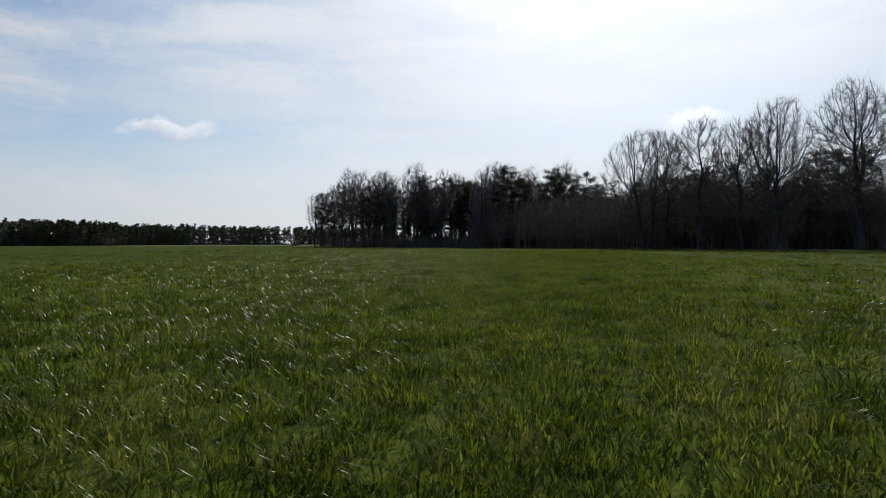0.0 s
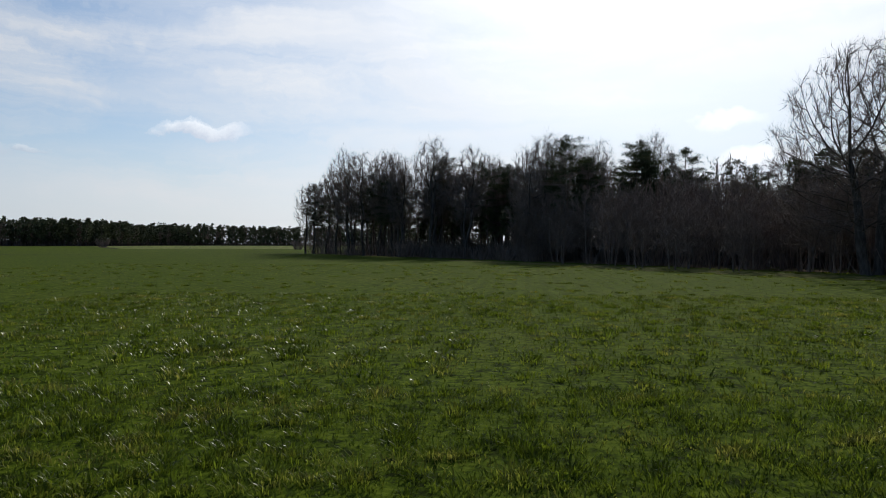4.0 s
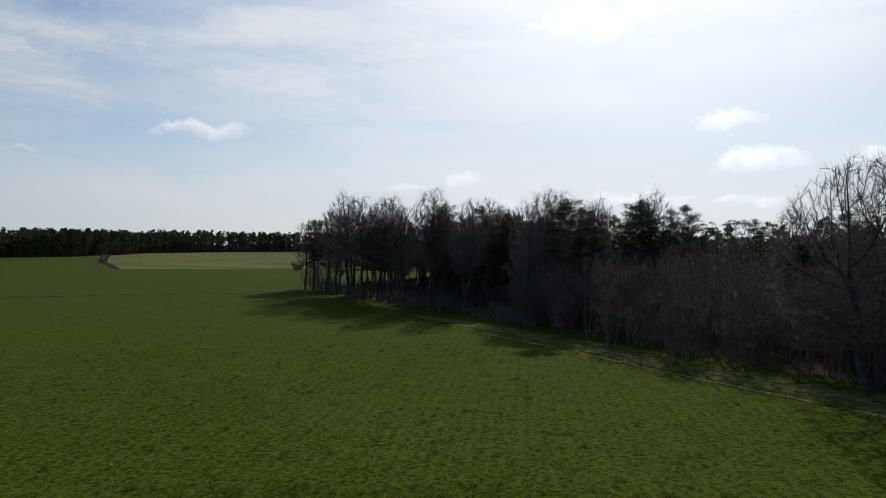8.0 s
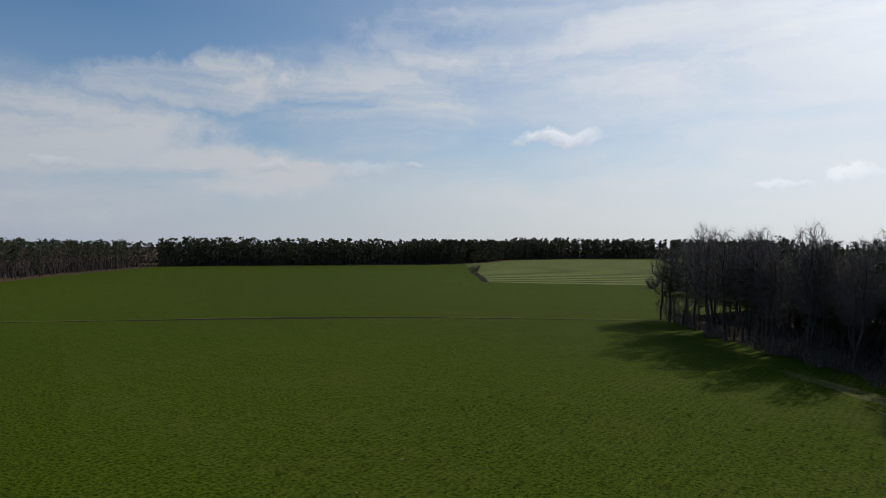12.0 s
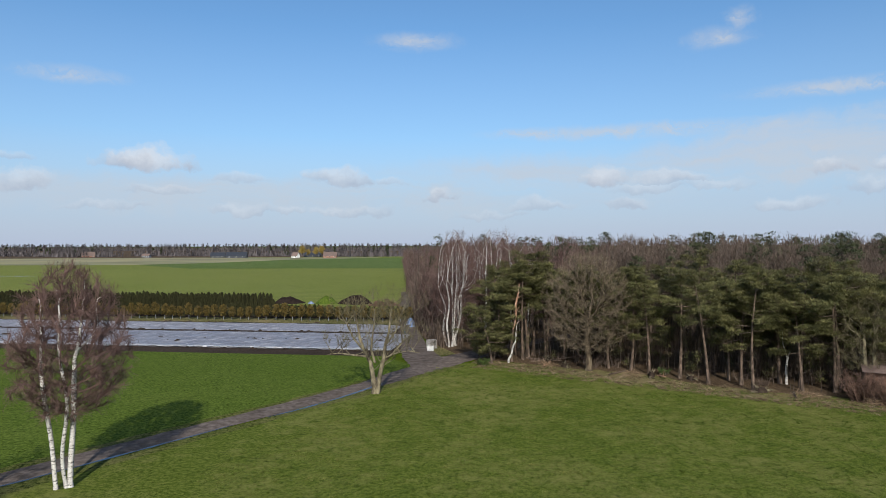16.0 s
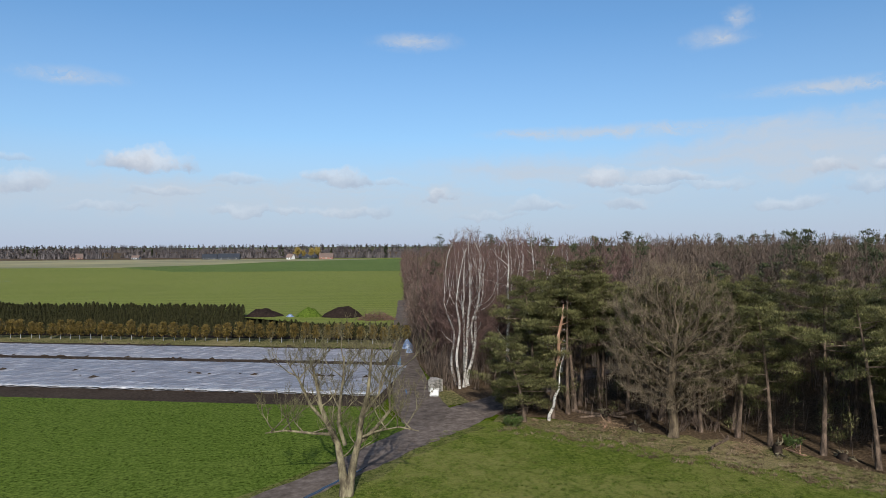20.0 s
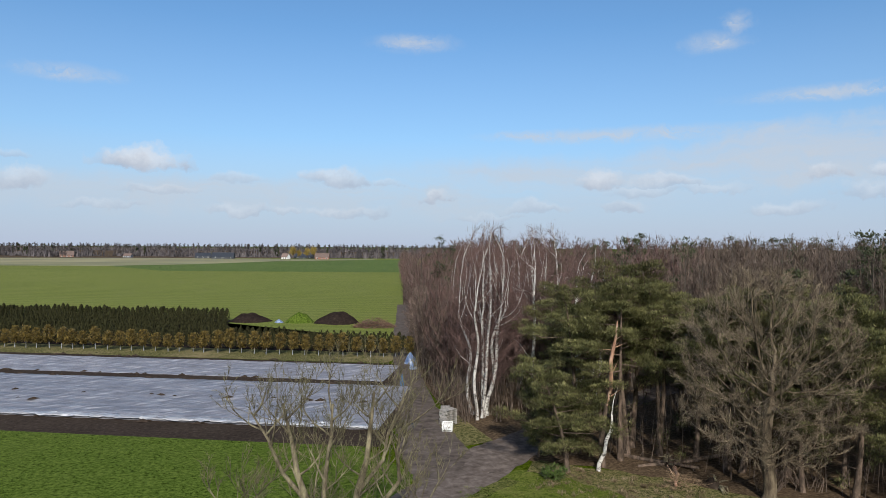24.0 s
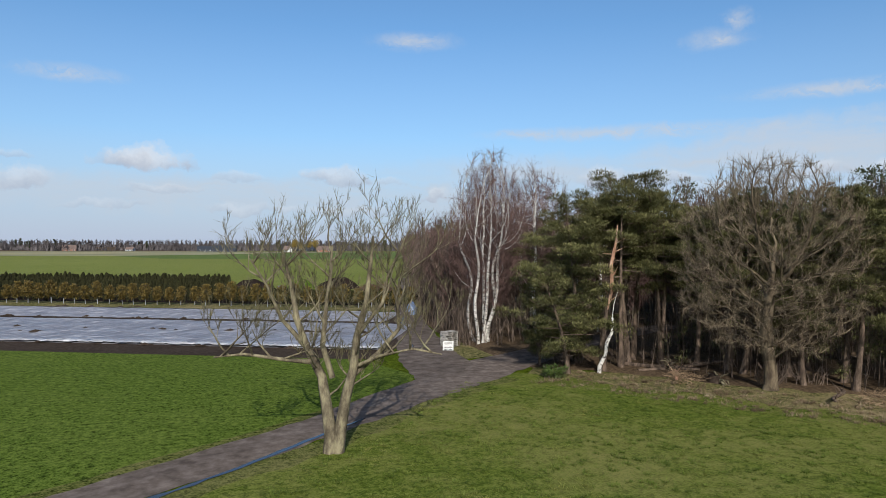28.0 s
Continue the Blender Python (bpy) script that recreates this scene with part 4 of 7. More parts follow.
sheet("woodland_floor", [(-166, -86), (-175, -67), (-196, -54.5), (-212, -27), (-252, -40), (-278, 2), (-238, 6), (-226, 13), (-221, 26), (-257, 66), (-281, 110), (-258, 148), (-305, 200), (-382, 304), (-299, 420), (-261, 474), (-271, 560),
      (-299, 640), (-277, 735), (-209, 845), (40, 900), (420, 820), (330, 520), (3200, 2200), (0, 4150), (-3000, 2800), (-4150, 0), (-2600, -2600), (-320, -330), (-320, -120)], 0.03, M_LITTER, "leaf-littered floor of the surrounding woods", "woodland floor")
sheet("woodland_floor", [(700, -790), (540, -800), (-185, -700), (-300, -700), (-600, -2000), (900, -3500), (2500, -2500), (2600, -300), (860, -150)], 0.06, M_LITTER, "leaf-littered floor of the distant woods", "woodland floor")
EDGE_A = [(-34, 172), (-22, 152), (-12.6, 137.5), (-5.5, 129.5), (2.3, 118), (7, 110), (12, 103), (16.7, 95), (20.5, 89), (25, 83), (31, 75), (38, 64), (48, 52), (64, 36)]
sheet("woodland_floor", [(x + 1.6, y + 1.4) for x, y in EDGE_A] + [(300, 20), (420, 300), (300, 520), (60, 420), (60, 260), (26, 160), (10, 148), (-6, 154), (-20, 168), (-31, 178)], 0.008, M_LITTER, "brown leaf litter under the wood", "woodland floor")
EDGE_B = [(-36, -45), (-39, -43.6), (-45, -35.8), (-49, -30.5), (-54, -21.5), (-59, -16.5), (-63, -11.5), (-68, -8.5), (-75, -9)]
sheet("copse_floor", [(-34.9, -60), (-34.4, -54), (-34.2, -50)] + EDGE_B + [(-110, -35), (-166, -86), (-320, -120), (-320, -330), (-112, -332), (-75.5, -214), (-50, -125), (-40.6, -88), (-37.6, -77), (-35.7, -66)], 0.012, M_LITTER, "brown leaf and needle litter under the pines", "woodland floor")
ribbon("litter_verge", [(-35, -44.6), (-38, -42), (-44, -34.6), (-48, -29.2), (-53, -20.3), (-58, -15.4), (-62.5, -10.2), (-68, -6.8), (-76, -7.5)], [2.0, 3.4, 4.2, 4.6, 3.8, 3.6, 3.8, 3.2, 1.8], 0.016, M_VERGE, "dry bleached grass along the foot of the copse", "verge", ragged=0.6, seed=5)
ribbon("forest_track", [(-8, 125), (2, 112.5), (7, 105), (11.5, 98), (16.2, 89.8), (21.5, 82), (28, 72), (36, 60), (50, 45)], [1.0, 3.0, 4.2, 5.0, 5.0, 4.8, 5, 5, 5], 0.012, M_TRACKGRASS, "overgrown grass track along the wood's edge", "track", ragged=0.5, seed=6)
for off, seed in ((-2.4, 7), (0.2, 8)):
    ribbon("wheel_rut", [(2 + off * 0.8, 111 + off * 0.6), (7 + off * 0.8, 103.5 + off * 0.6), (11.5 + off * 0.8, 96.5 + off * 0.6), (16.2 + off * 0.8, 88.5 + off * 0.6), (21.5 + off * 0.8, 80.6 + off * 0.6), (28 + off * 0.8, 71 + off * 0.6), (36 + off * 0.8, 59 + off * 0.6)],
           [0.2, 0.35, 0.45, 0.55, 0.55, 0.55, 0.5], 0.02, M_VERGE, "pale leaf-strewn wheel rut", "rut", ragged=0.25, seed=seed)
sheet("verge", [(-32.6, -50.2), (-33.2, -54), (-33.8, -60), (-35.4, -60.2), (-35.2, -50.6)], 0.017, M_VERGE, "thin dry grass beside the dirt track", "verge")
ribbon("field_ditch", [(-176, 350), (-160, 325), (-142, 297), (-124.5, 268.5)], [4.5, 3.5, 3.2, 2.4], 0.03, M_PEAT, "dark narrow ditch in the field", "ditch", ragged=0.3)
ribbon("field_drain", [(-204, 36), (-181, 58), (-157, 76.5), (-140, 90), (-118, 110), (-98, 129), (-79, 144), (-62, 154), (-33, 168)], [1.6, 2.0, 1.7, 0.9, 0.9, 2.6, 2.2, 1.0, 0.6], 0.016, M_PEAT, "dark furrow across the crop", "furrow", ragged=0.12, seed=9)
ribbon("field_edge", [(-75, -9), (-87, 5), (-100, 23.2), (-121, 52.6), (-140, 87.6)], [0.5, 0.7, 0.8, 0.8, 0.6], 0.014, M_TRACKGRASS, "pale uneven grass line between meadow and crop", "furrow", ragged=0.08, seed=12)
ribbon("field_bank", [(-204, 37.5), (-140, 91.5), (-98, 130.8), (-62, 156), (-33, 170)], [0.9, 0.9, 0.9, 0.9, 0.8], 0.012, M_TRACKGRASS, "pale grass line across the crop", "furrow", ragged=0.15, seed=10)

ribbon("farm_track", ROAD, [3, 3, 2.9, 2.8, 2.7, 2.7, 2.6, 2.8, 3.4, 4.2, 4.6, 4.0, 3.2, 2.6], 0.02, M_TRACK, "compacted brown farm track with worn ruts", "road", cuts=8, crown=0.035, seed=2)
ribbon("side_track", [(-30.0, -44.5), (-30.4, -50.5), (-31.8, -57.5), (-34.2, -68), (-37.8, -82), (-46, -112), (-60, -160)], [5.5, 4.8, 4.0, 3.4, 3.0, 2.8, 2.6], 0.026, M_SHADEDDIRT, "dirt track between the film field and the copse", "road", cuts=8, crown=0.03, seed=3)
for name, line, widths in (
        ("puddle", [(10, -13.6), (3, -18.2), (-3, -22.4), (-7, -25.2)], [0.05, 0.26, 0.2, 0.05]),
        ("puddle", [(-9.6, -26.6), (-12.7, -28.6), (-15.9, -31.0), (-19.2, -33.9), (-22.3, -36.6)], [0.04, 0.30, 0.18, 0.30, 0.04]),
        ("puddle", [(30, -1.2), (24, -4.6), (18, -8.2)], [0.05, 0.4, 0.05]),
        ("puddle", [(-30.6, -55), (-31.2, -57.2), (-32.4, -60.5)], [0.1, 0.8, 0.1]),
        ("puddle", [(-33.2, -66), (-34.4, -71), (-35.8, -77)], [0.1, 1.1, 0.1])):
    ribbon(name, line, widths, 0.045, M_WATER, "long shallow puddle in the rut reflecting the sky", "puddle", cuts=6, ragged=0.06)
ribbon("puddle", [(66, -314), (88, -323), (112, -334)], [0.6, 3.6, 0.6], 0.03, M_WATER, "standing water in the green field", "puddle", ragged=0.8)
ribbon("road_verge", [(42, 3.6), (20, -10.6), (8, -18.6), (-4, -26.6), (-13.1, -32.7), (-19.8, -37.6), (-25, -42.2)], [1.4, 1.3, 1.3, 1.2, 1.2, 1.1, 0.4], 0.014, M_TRACKGRASS, "yellowed grass verge of the farm track", "verge", ragged=0.18, seed=4)
ribbon("road_verge", [(42, 8.4), (20, -5.8), (8, -14.0), (-4, -22.2), (-13.1, -28.5), (-20, -33.2), (-26, -38.6), (-33, -43)], [1.6, 1.6, 1.5, 1.3, 1.2, 1.4, 1.4, 1.0], 0.013, M_TRACKGRASS, "yellowed grass verge of the farm track", "verge", ragged=0.2, seed=11)


def film(name, t0, t1, s0, s1, seed, label, material=M_FILM, lift=0.0, ns=150, ntt=34):
    """Crop film laid over low ridges, lumpy at its buried edge."""
    rng = random.Random(seed)
    verts, faces = [], []
    for i in range(ns + 1):
        s = s0 + (s1 - s0) * (i / ns) ** 1.25
        for j in range(ntt + 1):
            t = t0 + (t1 - t0) * j / ntt
            edge = min(t - t0, t1 - t, (s - s0) * 1.5)
            ridge = 0.16 * (0.5 + 0.5 * math.cos(t * 2 * math.pi / 1.65)) * min(1, edge / 0.8)
            lump = 0.10 * noise.noise(Vector((s * 0.8, t * 0.8, seed))) + 0.05 * noise.noise(Vector((s * 2.6, t * 1.2, seed)))
            scallop = 0.22 * abs(math.sin(s * math.pi / 2.3 + seed)) if j in (0, ntt) else 0
            x, y = fld(s + (0.8 * (1 - math.cos(min(1, edge))) if i == 0 else 0), t + (scallop if j == 0 else -scallop))
            verts.append((x, y, 0.03 + lift * (1 + 1.6 * abs(noise.noise(Vector((s * 2.2, t * 2.6, seed * 3.1))))) + max(0, ridge + lump * min(1, edge + 0.2) + 0.06 * min(1, edge))))
    k = ntt + 1
    for i in range(ns):
        for j in range(ntt):
            a = i * k + j
            faces.append((a, a + k, a + k + 1, a + 1))
    me = mesh_data(name, verts, faces, material, True)
    if me.polygons[len(faces) // 2].normal.z < 0:
        me.flip_normals()
    return tagged(new(name, me), label, "crop film", group="film-covered rows", kind="structure")


film("crop_film", 0.0, 16.4, -0.5, 150, 1, "greyish translucent crop film over low ridges")
film("crop_film", 18.0, 27.6, 3.0, 150, 2, "greyish translucent crop film over low ridges")
film("crop_film", -0.12, 1.25, -0.45, 150, 3, "whitish crumpled double edge of the crop film", M_FILMEDGE, 0.11, 420, 8)
rngc = random.Random(4)
clods = Shape()
for _ in range(190):
    s = rngc.uniform(0, 120) ** 1.0
    t = rngc.choice((-0.15, 8.2, 16.2, 18.2, 27.8, 5.0)) + rngc.uniform(-0.25, 0.25)
    x, y = fld(s, t)
    w = rngc.uniform(0.12, 0.35)
    c = Vector((x, y, 0.05 if t < 1 or 16 < t < 18.5 else 0.22))
    ring = [c + Vector((math.cos(a) * w * rngc.uniform(0.7, 1.3) * 1.6, math.sin(a) * w, 0)) for a in (0, 1.05, 2.1, 3.14, 4.2, 5.2)]
    n = len(clods.v)
    clods.v += [tuple(p) for p in ring] + [tuple(c + Vector((0, 0, w * 0.6)))]
    clods.f += [(n + i, n + (i + 1) % 6, n + 6) for i in range(6)]
tagged(new("soil_clods", clods.data("soil_clods", M_SOIL)), "scattered dark soil clods holding the film down", "soil clods", kind="stuff")

# ---------------------------------------------------------------- prototypes of trees (each stands at its first place)
rng = random.Random(11)
label_edge = "tall leafless tree with a fine-twigged crown at the wood's edge"
edge_trees = [tree_thing("bare_tree", grown_tree(101, 14.4, 0.30, 5.8, 2.4, (0.5, 0.95, 1.0, 0.78, 0.3), 2300, 0.42, 0.42, 0.42, stems=((0, 0, -0.13, 0.04), (1.0, 0.3, 0.08, 0.0)), twigs=4, twig_len=0.7), pose(25.0, 82.6, 0, 0, 0, 10), "tall leafless twin-stemmed tree standing beside the overgrown track"),
              tree_thing("bare_tree", grown_tree(102, 14.8, 0.27, 4.2, 3.6, (0.5, 0.9, 1.0, 0.78, 0.3), 1800, 0.42, 0.5, 0.45, stems=((0, 0, 0.01, 0.0),), twigs=4, twig_len=0.65), pose(29.5, 76.0, 0, 0, 0, 40), label_edge),
              tree_thing("bare_tree", grown_tree(103, 15.2, 0.28, 4.6, 3.2, (0.45, 0.85, 1.0, 0.8, 0.35), 2000, 0.42, 0.35, 0.45, stems=((0, 0, 0.03, -0.02),), twigs=4, twig_len=0.65), pose(34.5, 68.5, 0, 0, 0, 90), label_edge)]
wood_trees = [tree_thing("bare_tree", grown_tree(111, 15.0, 0.20, 3.2, 4.8, (0.4, 0.8, 1.0, 0.85, 0.4), 900, 0.48, 0.45, 0.45, twigs=5, twig_len=0.85, twig_r=0.012), pose(-21, 156, 0), "tall slender leafless woodland tree"),
              tree_thing("bare_tree", grown_tree(112, 14.2, 0.18, 2.8, 5.6, (0.4, 0.8, 1.0, 0.9, 0.4), 800, 0.48, 0.5, 0.45, stems=((0, 0, 0.05, 0.02),), twigs=5, twig_len=0.85, twig_r=0.012), pose(-15, 147, 0), "tall slender leafless woodland tree")]
birches = [tree_thing("birch_tree", grown_tree(121, 15.8, 0.155, 3.6, 2.8, (0.45, 0.9, 1.0, 0.75, 0.2), 1300, 0.45, 0.45, 0.45, stems=((0, 0, 0.02, 0.01), (0.7, -0.5, 0.10, -0.05), (-0.3, 0.3, -0.11, 0.04)), twigs=4, twig_len=0.75, twig_lift=-0.1, split=0.03, bark=M_BIRCH, twig=M_REDTWIG), pose(-37.4, -57.8, 0), "white-stemmed birch with fine reddish twigs"),
           tree_thing("birch_tree", grown_tree(122, 15.0, 0.15, 2.6, 3.8, (0.4, 0.9, 1.0, 0.7, 0.15), 760, 0.42, 0.75, 0.4, stems=((0, 0, -0.03, 0.0),), twigs=4, twig_len=0.75, twig_lift=-0.1, split=0.03, bark=M_BIRCH, twig=M_REDTWIG), pose(-41.0, -64.0, 0), "white-stemmed birch with fine reddish twigs")]
pines = [tree_thing("pine_tree", pine(131, 12.0, 0.19, 0.44, 17, 2.7), pose(-49.8, -33.5, 0), "green Scots pine with an open ragged crown", "pine"),
         tree_thing("pine_tree", pine(132, 11.2, 0.17, 0.36, 18, 2.5, (0.05, 0.02)), pose(-56.2, -25.5, 0), "green Scots pine with an open ragged crown", "pine"),
         tree_thing("pine_tree", pine(133, 12.8, 0.20, 0.52, 15, 3.0, (-0.03, 0.04), 260, 0.75), pose(-60.0, -20.0, 0), "green Scots pine with an open ragged crown", "pine"),
         tree_thing("pine_tree", pine(134, 7.0, 0.16, 0.2, 26, 3.0, (0.26, -0.09), 190, 0.6), pose(-36.9, -43.0, 0), "low-branched green Scots pine beside the track", "pine")]
thickets = [tree_thing("young_tree", grown_tree(141, 7.6, 0.08, 2.3, 1.4, (0.6, 0.95, 1.0, 0.8, 0.3), 560, 0.4, 0.6, 0.45, stems=((0, 0, 0.04, 0), (0.5, 0.3, 0.12, 0.1), (-0.4, 0.2, -0.12, 0.05)), twigs=4, twig_len=0.7, twig_r=0.011, bark=M_THICKET, twig=M_THICKET), pose(9.5, 113, 0), "dense reddish-brown leafless young tree"),
            tree_thing("young_tree", grown_tree(142, 6.4, 0.07, 1.9, 1.2, (0.6, 0.95, 1.0, 0.8, 0.3), 460, 0.4, 0.6, 0.45, stems=((0, 0, 0, 0.08), (0.6, -0.2, 0.15, -0.08)), twigs=4, twig_len=0.7, twig_r=0.011, bark=M_THICKET, twig=M_THICKET), pose(15.0, 104, 0), "dense reddish-brown leafless young tree")]
shrubs = [tree_thing("bare_shrub", bush(151, 2.4, 2.6, 16, M_THICKET), pose(6.0, 112.0, 0), "tangled leafless brown shrub", "shrub"),
          tree_thing("bare_shrub", bush(152, 1.7, 2.4, 18, M_WOODTWIG), pose(-46.5, -36.5, 0), "tangled leafless brown shrub", "shrub")]

# ---------------------------------------------------------------- the wood ahead of the start
for x, y in ((39.5, 62.5), (44.5, 56.5), (33.0, 73.5), (41.5, 66.0), (49, 55), (28.6, 83.5), (37.5, 76)):
    plant(rng.choice(edge_trees), x, y, rng, (0.92, 1.06))


def inside(t, depth, line):
    """A place behind an edge: t along it (0 to 1), depth metres behind it, to the right of its course."""
    n = len(line) - 1
    i = min(int(t * n), n - 1)
    a, b = Vector(line[i]), Vector(line[i + 1])
    d = (b - a).normalized()
    return a.lerp(b, t * n - i) + Vector((-d.y, d.x)) * depth


A_IN = [(x, y) for x, y in EDGE_A]
for x, y, sz in ((-17.6, 147.5, 1.14), (-20.5, 150.5, 1.1), (-14.5, 149, 1.08), (-30.5, 168, 0.98), (-27, 163, 1.0), (-33, 171, 0.9), (-24, 157, 1.02), (-12, 142, 1.0)):
    plant(rng.choice(wood_trees), x, y, rng, (sz, sz))
for k in range(52):                                      # the copse at the corner: tall stems, some pines
    p = inside(rng.uniform(0.0, 0.34), rng.uniform(0.8, 24), A_IN)
    plant(rng.choice(wood_trees), p.x, p.y, rng, (0.78, 1.08))
for x, y, sz in ((-31, 169.5, 0.7), (-28.5, 166.5, 0.75), (-33.2, 172.5, 0.6), (-25.5, 162, 0.7)):
    plant(shrubs[0], x + 1.5, y - 1.0, rng, (1.2, 1.5))
    plant(thickets[0], x, y, rng, (sz, sz))
A_PINE = pine(135, 14.5, 0.18, 0.42, 24, 2.8, (0.02, 0.02), 150, 0.75, M_PINEBARK, M_DARKNEEDLE)
dark_pine = tree_thing("pine_tree", A_PINE, pose(-31.5, 171.0, 0), "dark Scots pine at the corner of the wood", "pine")
for x, y, sz in ((-30, 169, 0.72), (-27, 165, 0.8), (-32, 172.5, 0.6), (-23.5, 159, 0.75)):
    plant(dark_pine, x, y, rng, (sz, sz))
for k in range(34):
    p = inside(rng.uniform(0.0, 0.40), rng.uniform(2, 26), A_IN)
    plant(dark_pine, p.x, p.y, rng, (0.8, 1.06))
for x, y, s in ((27, 145, 1.12), (22.4, 146, 1.0), (17, 140, 0.98), (13, 143, 1.05), (20, 150, 1.05), (8, 138, 0.95), (32, 140, 0.95), (37, 128, 0.9), (45, 120, 1.0), (48, 86, 0.95), (46, 76, 0.85), (51, 82, 0.9), (50, 68, 0.85), (47, 62, 0.75), (55, 72, 0.9)):
    plant(dark_pine, x, y, rng, (s, s))
for k in range(120):                                     # young growth behind the grass track
    p = inside(rng.uniform(0.30, 0.86), 1.5 + 22 * rng.random() ** 1.3, A_IN)
    plant(rng.choice(thickets), p.x, p.y, rng, (0.75, 1.2))
for k in range(26):
    p = inside(rng.uniform(0.34, 0.95), rng.uniform(14, 40), A_IN)
    plant(rng.choice(wood_trees), p.x, p.y, rng, (0.62, 0.9))
for k in range(80):
    p = inside(rng.uniform(0.0, 0.95) if k % 2 else rng.uniform(0.0, 0.36), rng.uniform(0.2, 6), A_IN)
    plant(shrubs[0], p.x, p.y, rng, (0.6, 1.3))
for x, y in ((12.2, 98.8), (14.2, 95.4), (17.0, 92.2), (19.0, 88.4), (9.0, 105.0), (15.6, 91.2)):   # thin saplings on the track's edge
    plant(thickets[1], x, y, rng, (0.62, 0.8))

# ---------------------------------------------------------------- far woods, joined


def rough_tree(rng, trunk, crown, x, y, h, style, fine=1.0, leaf=0.36, twig=0.034):
    """A cheap tree for far woods: style 0 pine, 1 bare, 2 spruce. fine: share of twigs; leaf: half width of a needle clump's blade."""
    p = Vector((x, y, 0))
    top = p + Vector((rng.uniform(-0.5, 0.5), rng.uniform(-0.5, 0.5), h * 0.86))
    trunk.tube([p, top], [h * (0.0085 if style == 0 else 0.006), h * 0.003], 4, False)
    foot = 0.44 if leaf < 0.4 else 0.12
    if style == 0:
        for _ in range(int((20 if leaf < 0.4 else 24) * fine)):
            u = rng.random() ** 0.8
            z = h * (foot + (0.98 - foot) * u)
            r = h * float(np.interp(u, (0, 0.35, 0.75, 1), (0.12, 0.15, 0.115, 0.05))) * rng.random() ** 0.5
            a = rng.uniform(0, 6.28)
            c = p.lerp(top, z / h) + Vector((math.cos(a) * r, math.sin(a) * r, z * 0.14))
            pad = h * rng.uniform(0.04, 0.085)
            trunk.spike(p.lerp(top, max(0.3, z / h - 0.08)), c, 0.025)
            for _ in range(24 if leaf > 0.2 else 38):
                d = rand_dir(rng)
                q = c + Vector((d.x * pad, d.y * pad, d.z * pad * 0.42)) * rng.random() ** 0.4
                crown.leaf(q, q + (d * 0.7 + UP * 0.35) * leaf * 2.4, leaf * 0.75)
    elif style == 1:
        wide = rng.uniform(0.15, 0.22)
        for _ in range(int(30 * fine)):
            d = rand_dir(rng) * rng.random() ** 0.4
            t = p.lerp(top, 0.68) + Vector((d.x * wide * h, d.y * wide * h, d.z * 0.38 * h))
            b = p.lerp(top, max(0.12, min(0.95, (t.z - 1.25 * math.hypot(t.x - p.x, t.y - p.y)) / (h * 0.86))))
            crown.spike(b, t, 0.026)
            for _ in range(14):
                q = b.lerp(t, rng.uniform(0.45, 1))
                crown.leaf(q, q + ((t - b).normalized() * 0.7 + rand_dir(rng) + UP * 0.35).normalized() * h * rng.uniform(0.03, 0.075), twig * 0.8)
    else:
        for k in range(30):
            z = h * (0.1 + 0.9 * k / 30)
            for j in range(5):
                a = k * 2.4 + j * 1.26
                r = h * 0.17 * (1.02 - k / 30)
                e = p + Vector((math.cos(a) * r, math.sin(a) * r, z - 0.5))
                crown.leaf(p + Vector((0, 0, z + 0.4)), e, 0.3)


def far_wood(name, line, depth, gap, heights, mix, seed, label, rows=3, bare_mat=None, leaf=0.36, twig=0.08, fine=1.0):
    """Woodland along a line, joined: trunks, dark-needled crowns and bare crowns."""
    rng = random.Random(seed)
    trunk, green, bare = Shape(), Shape(), Shape()
    low = Shape()
    for i in range(len(line) - 1):
        a, b = Vector(line[i]), Vector(line[i + 1])
        d = (b - a)
        side = Vector((-d.y, d.x)).normalized()
        n = max(1, int(d.length / gap))
        for k in range(n):
            for row in range(rows):
                p = a + d * (k + rng.random()) / n + side * (depth * (row + rng.random() * 0.8) / rows)
                style = 0 if rng.random() < mix else 1
                if style == 0 and rng.random() < 0.06:
                    style = 2
                rough_tree(rng, trunk, green if style != 1 else bare, p.x, p.y, rng.uniform(*heights), style, fine, leaf, twig)
            p = a + d * (k + rng.random()) / n
            for _ in range(2):                            # bare bushes at the foot, young growth deeper in
                q = p + side * (depth * 0.4 * rng.random() ** 1.5)
                rough_tree(rng, trunk, bare, q.x, q.y, rng.uniform(2.0, heights[0] * 0.5), 1, 0.4 * fine, leaf, twig)
            for _ in range(36 if mix < 0.7 else 60):
                deep = rng.uniform(0.3, 1.0)
                q = p + side * (depth * 0.7 * deep) + Vector((rng.uniform(-gap, gap), rng.uniform(-gap, gap)))
                q = Vector((q.x, q.y, 0))
                low.leaf(q, q + Vector((rng.uniform(-1.2, 1.2), rng.uniform(-1.2, 1.2), rng.uniform(0.5, heights[0] * (0.16 + 0.36 * deep) if bare_mat is None else heights[1] * 0.62))), 0.4 if bare_mat is None else 1.1)
    ob = holder(name, Matrix(), label, "woodland", kind="stuff")
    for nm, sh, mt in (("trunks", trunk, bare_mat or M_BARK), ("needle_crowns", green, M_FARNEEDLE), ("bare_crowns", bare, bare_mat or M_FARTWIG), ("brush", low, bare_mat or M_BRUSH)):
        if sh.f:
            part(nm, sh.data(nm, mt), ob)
    return ob


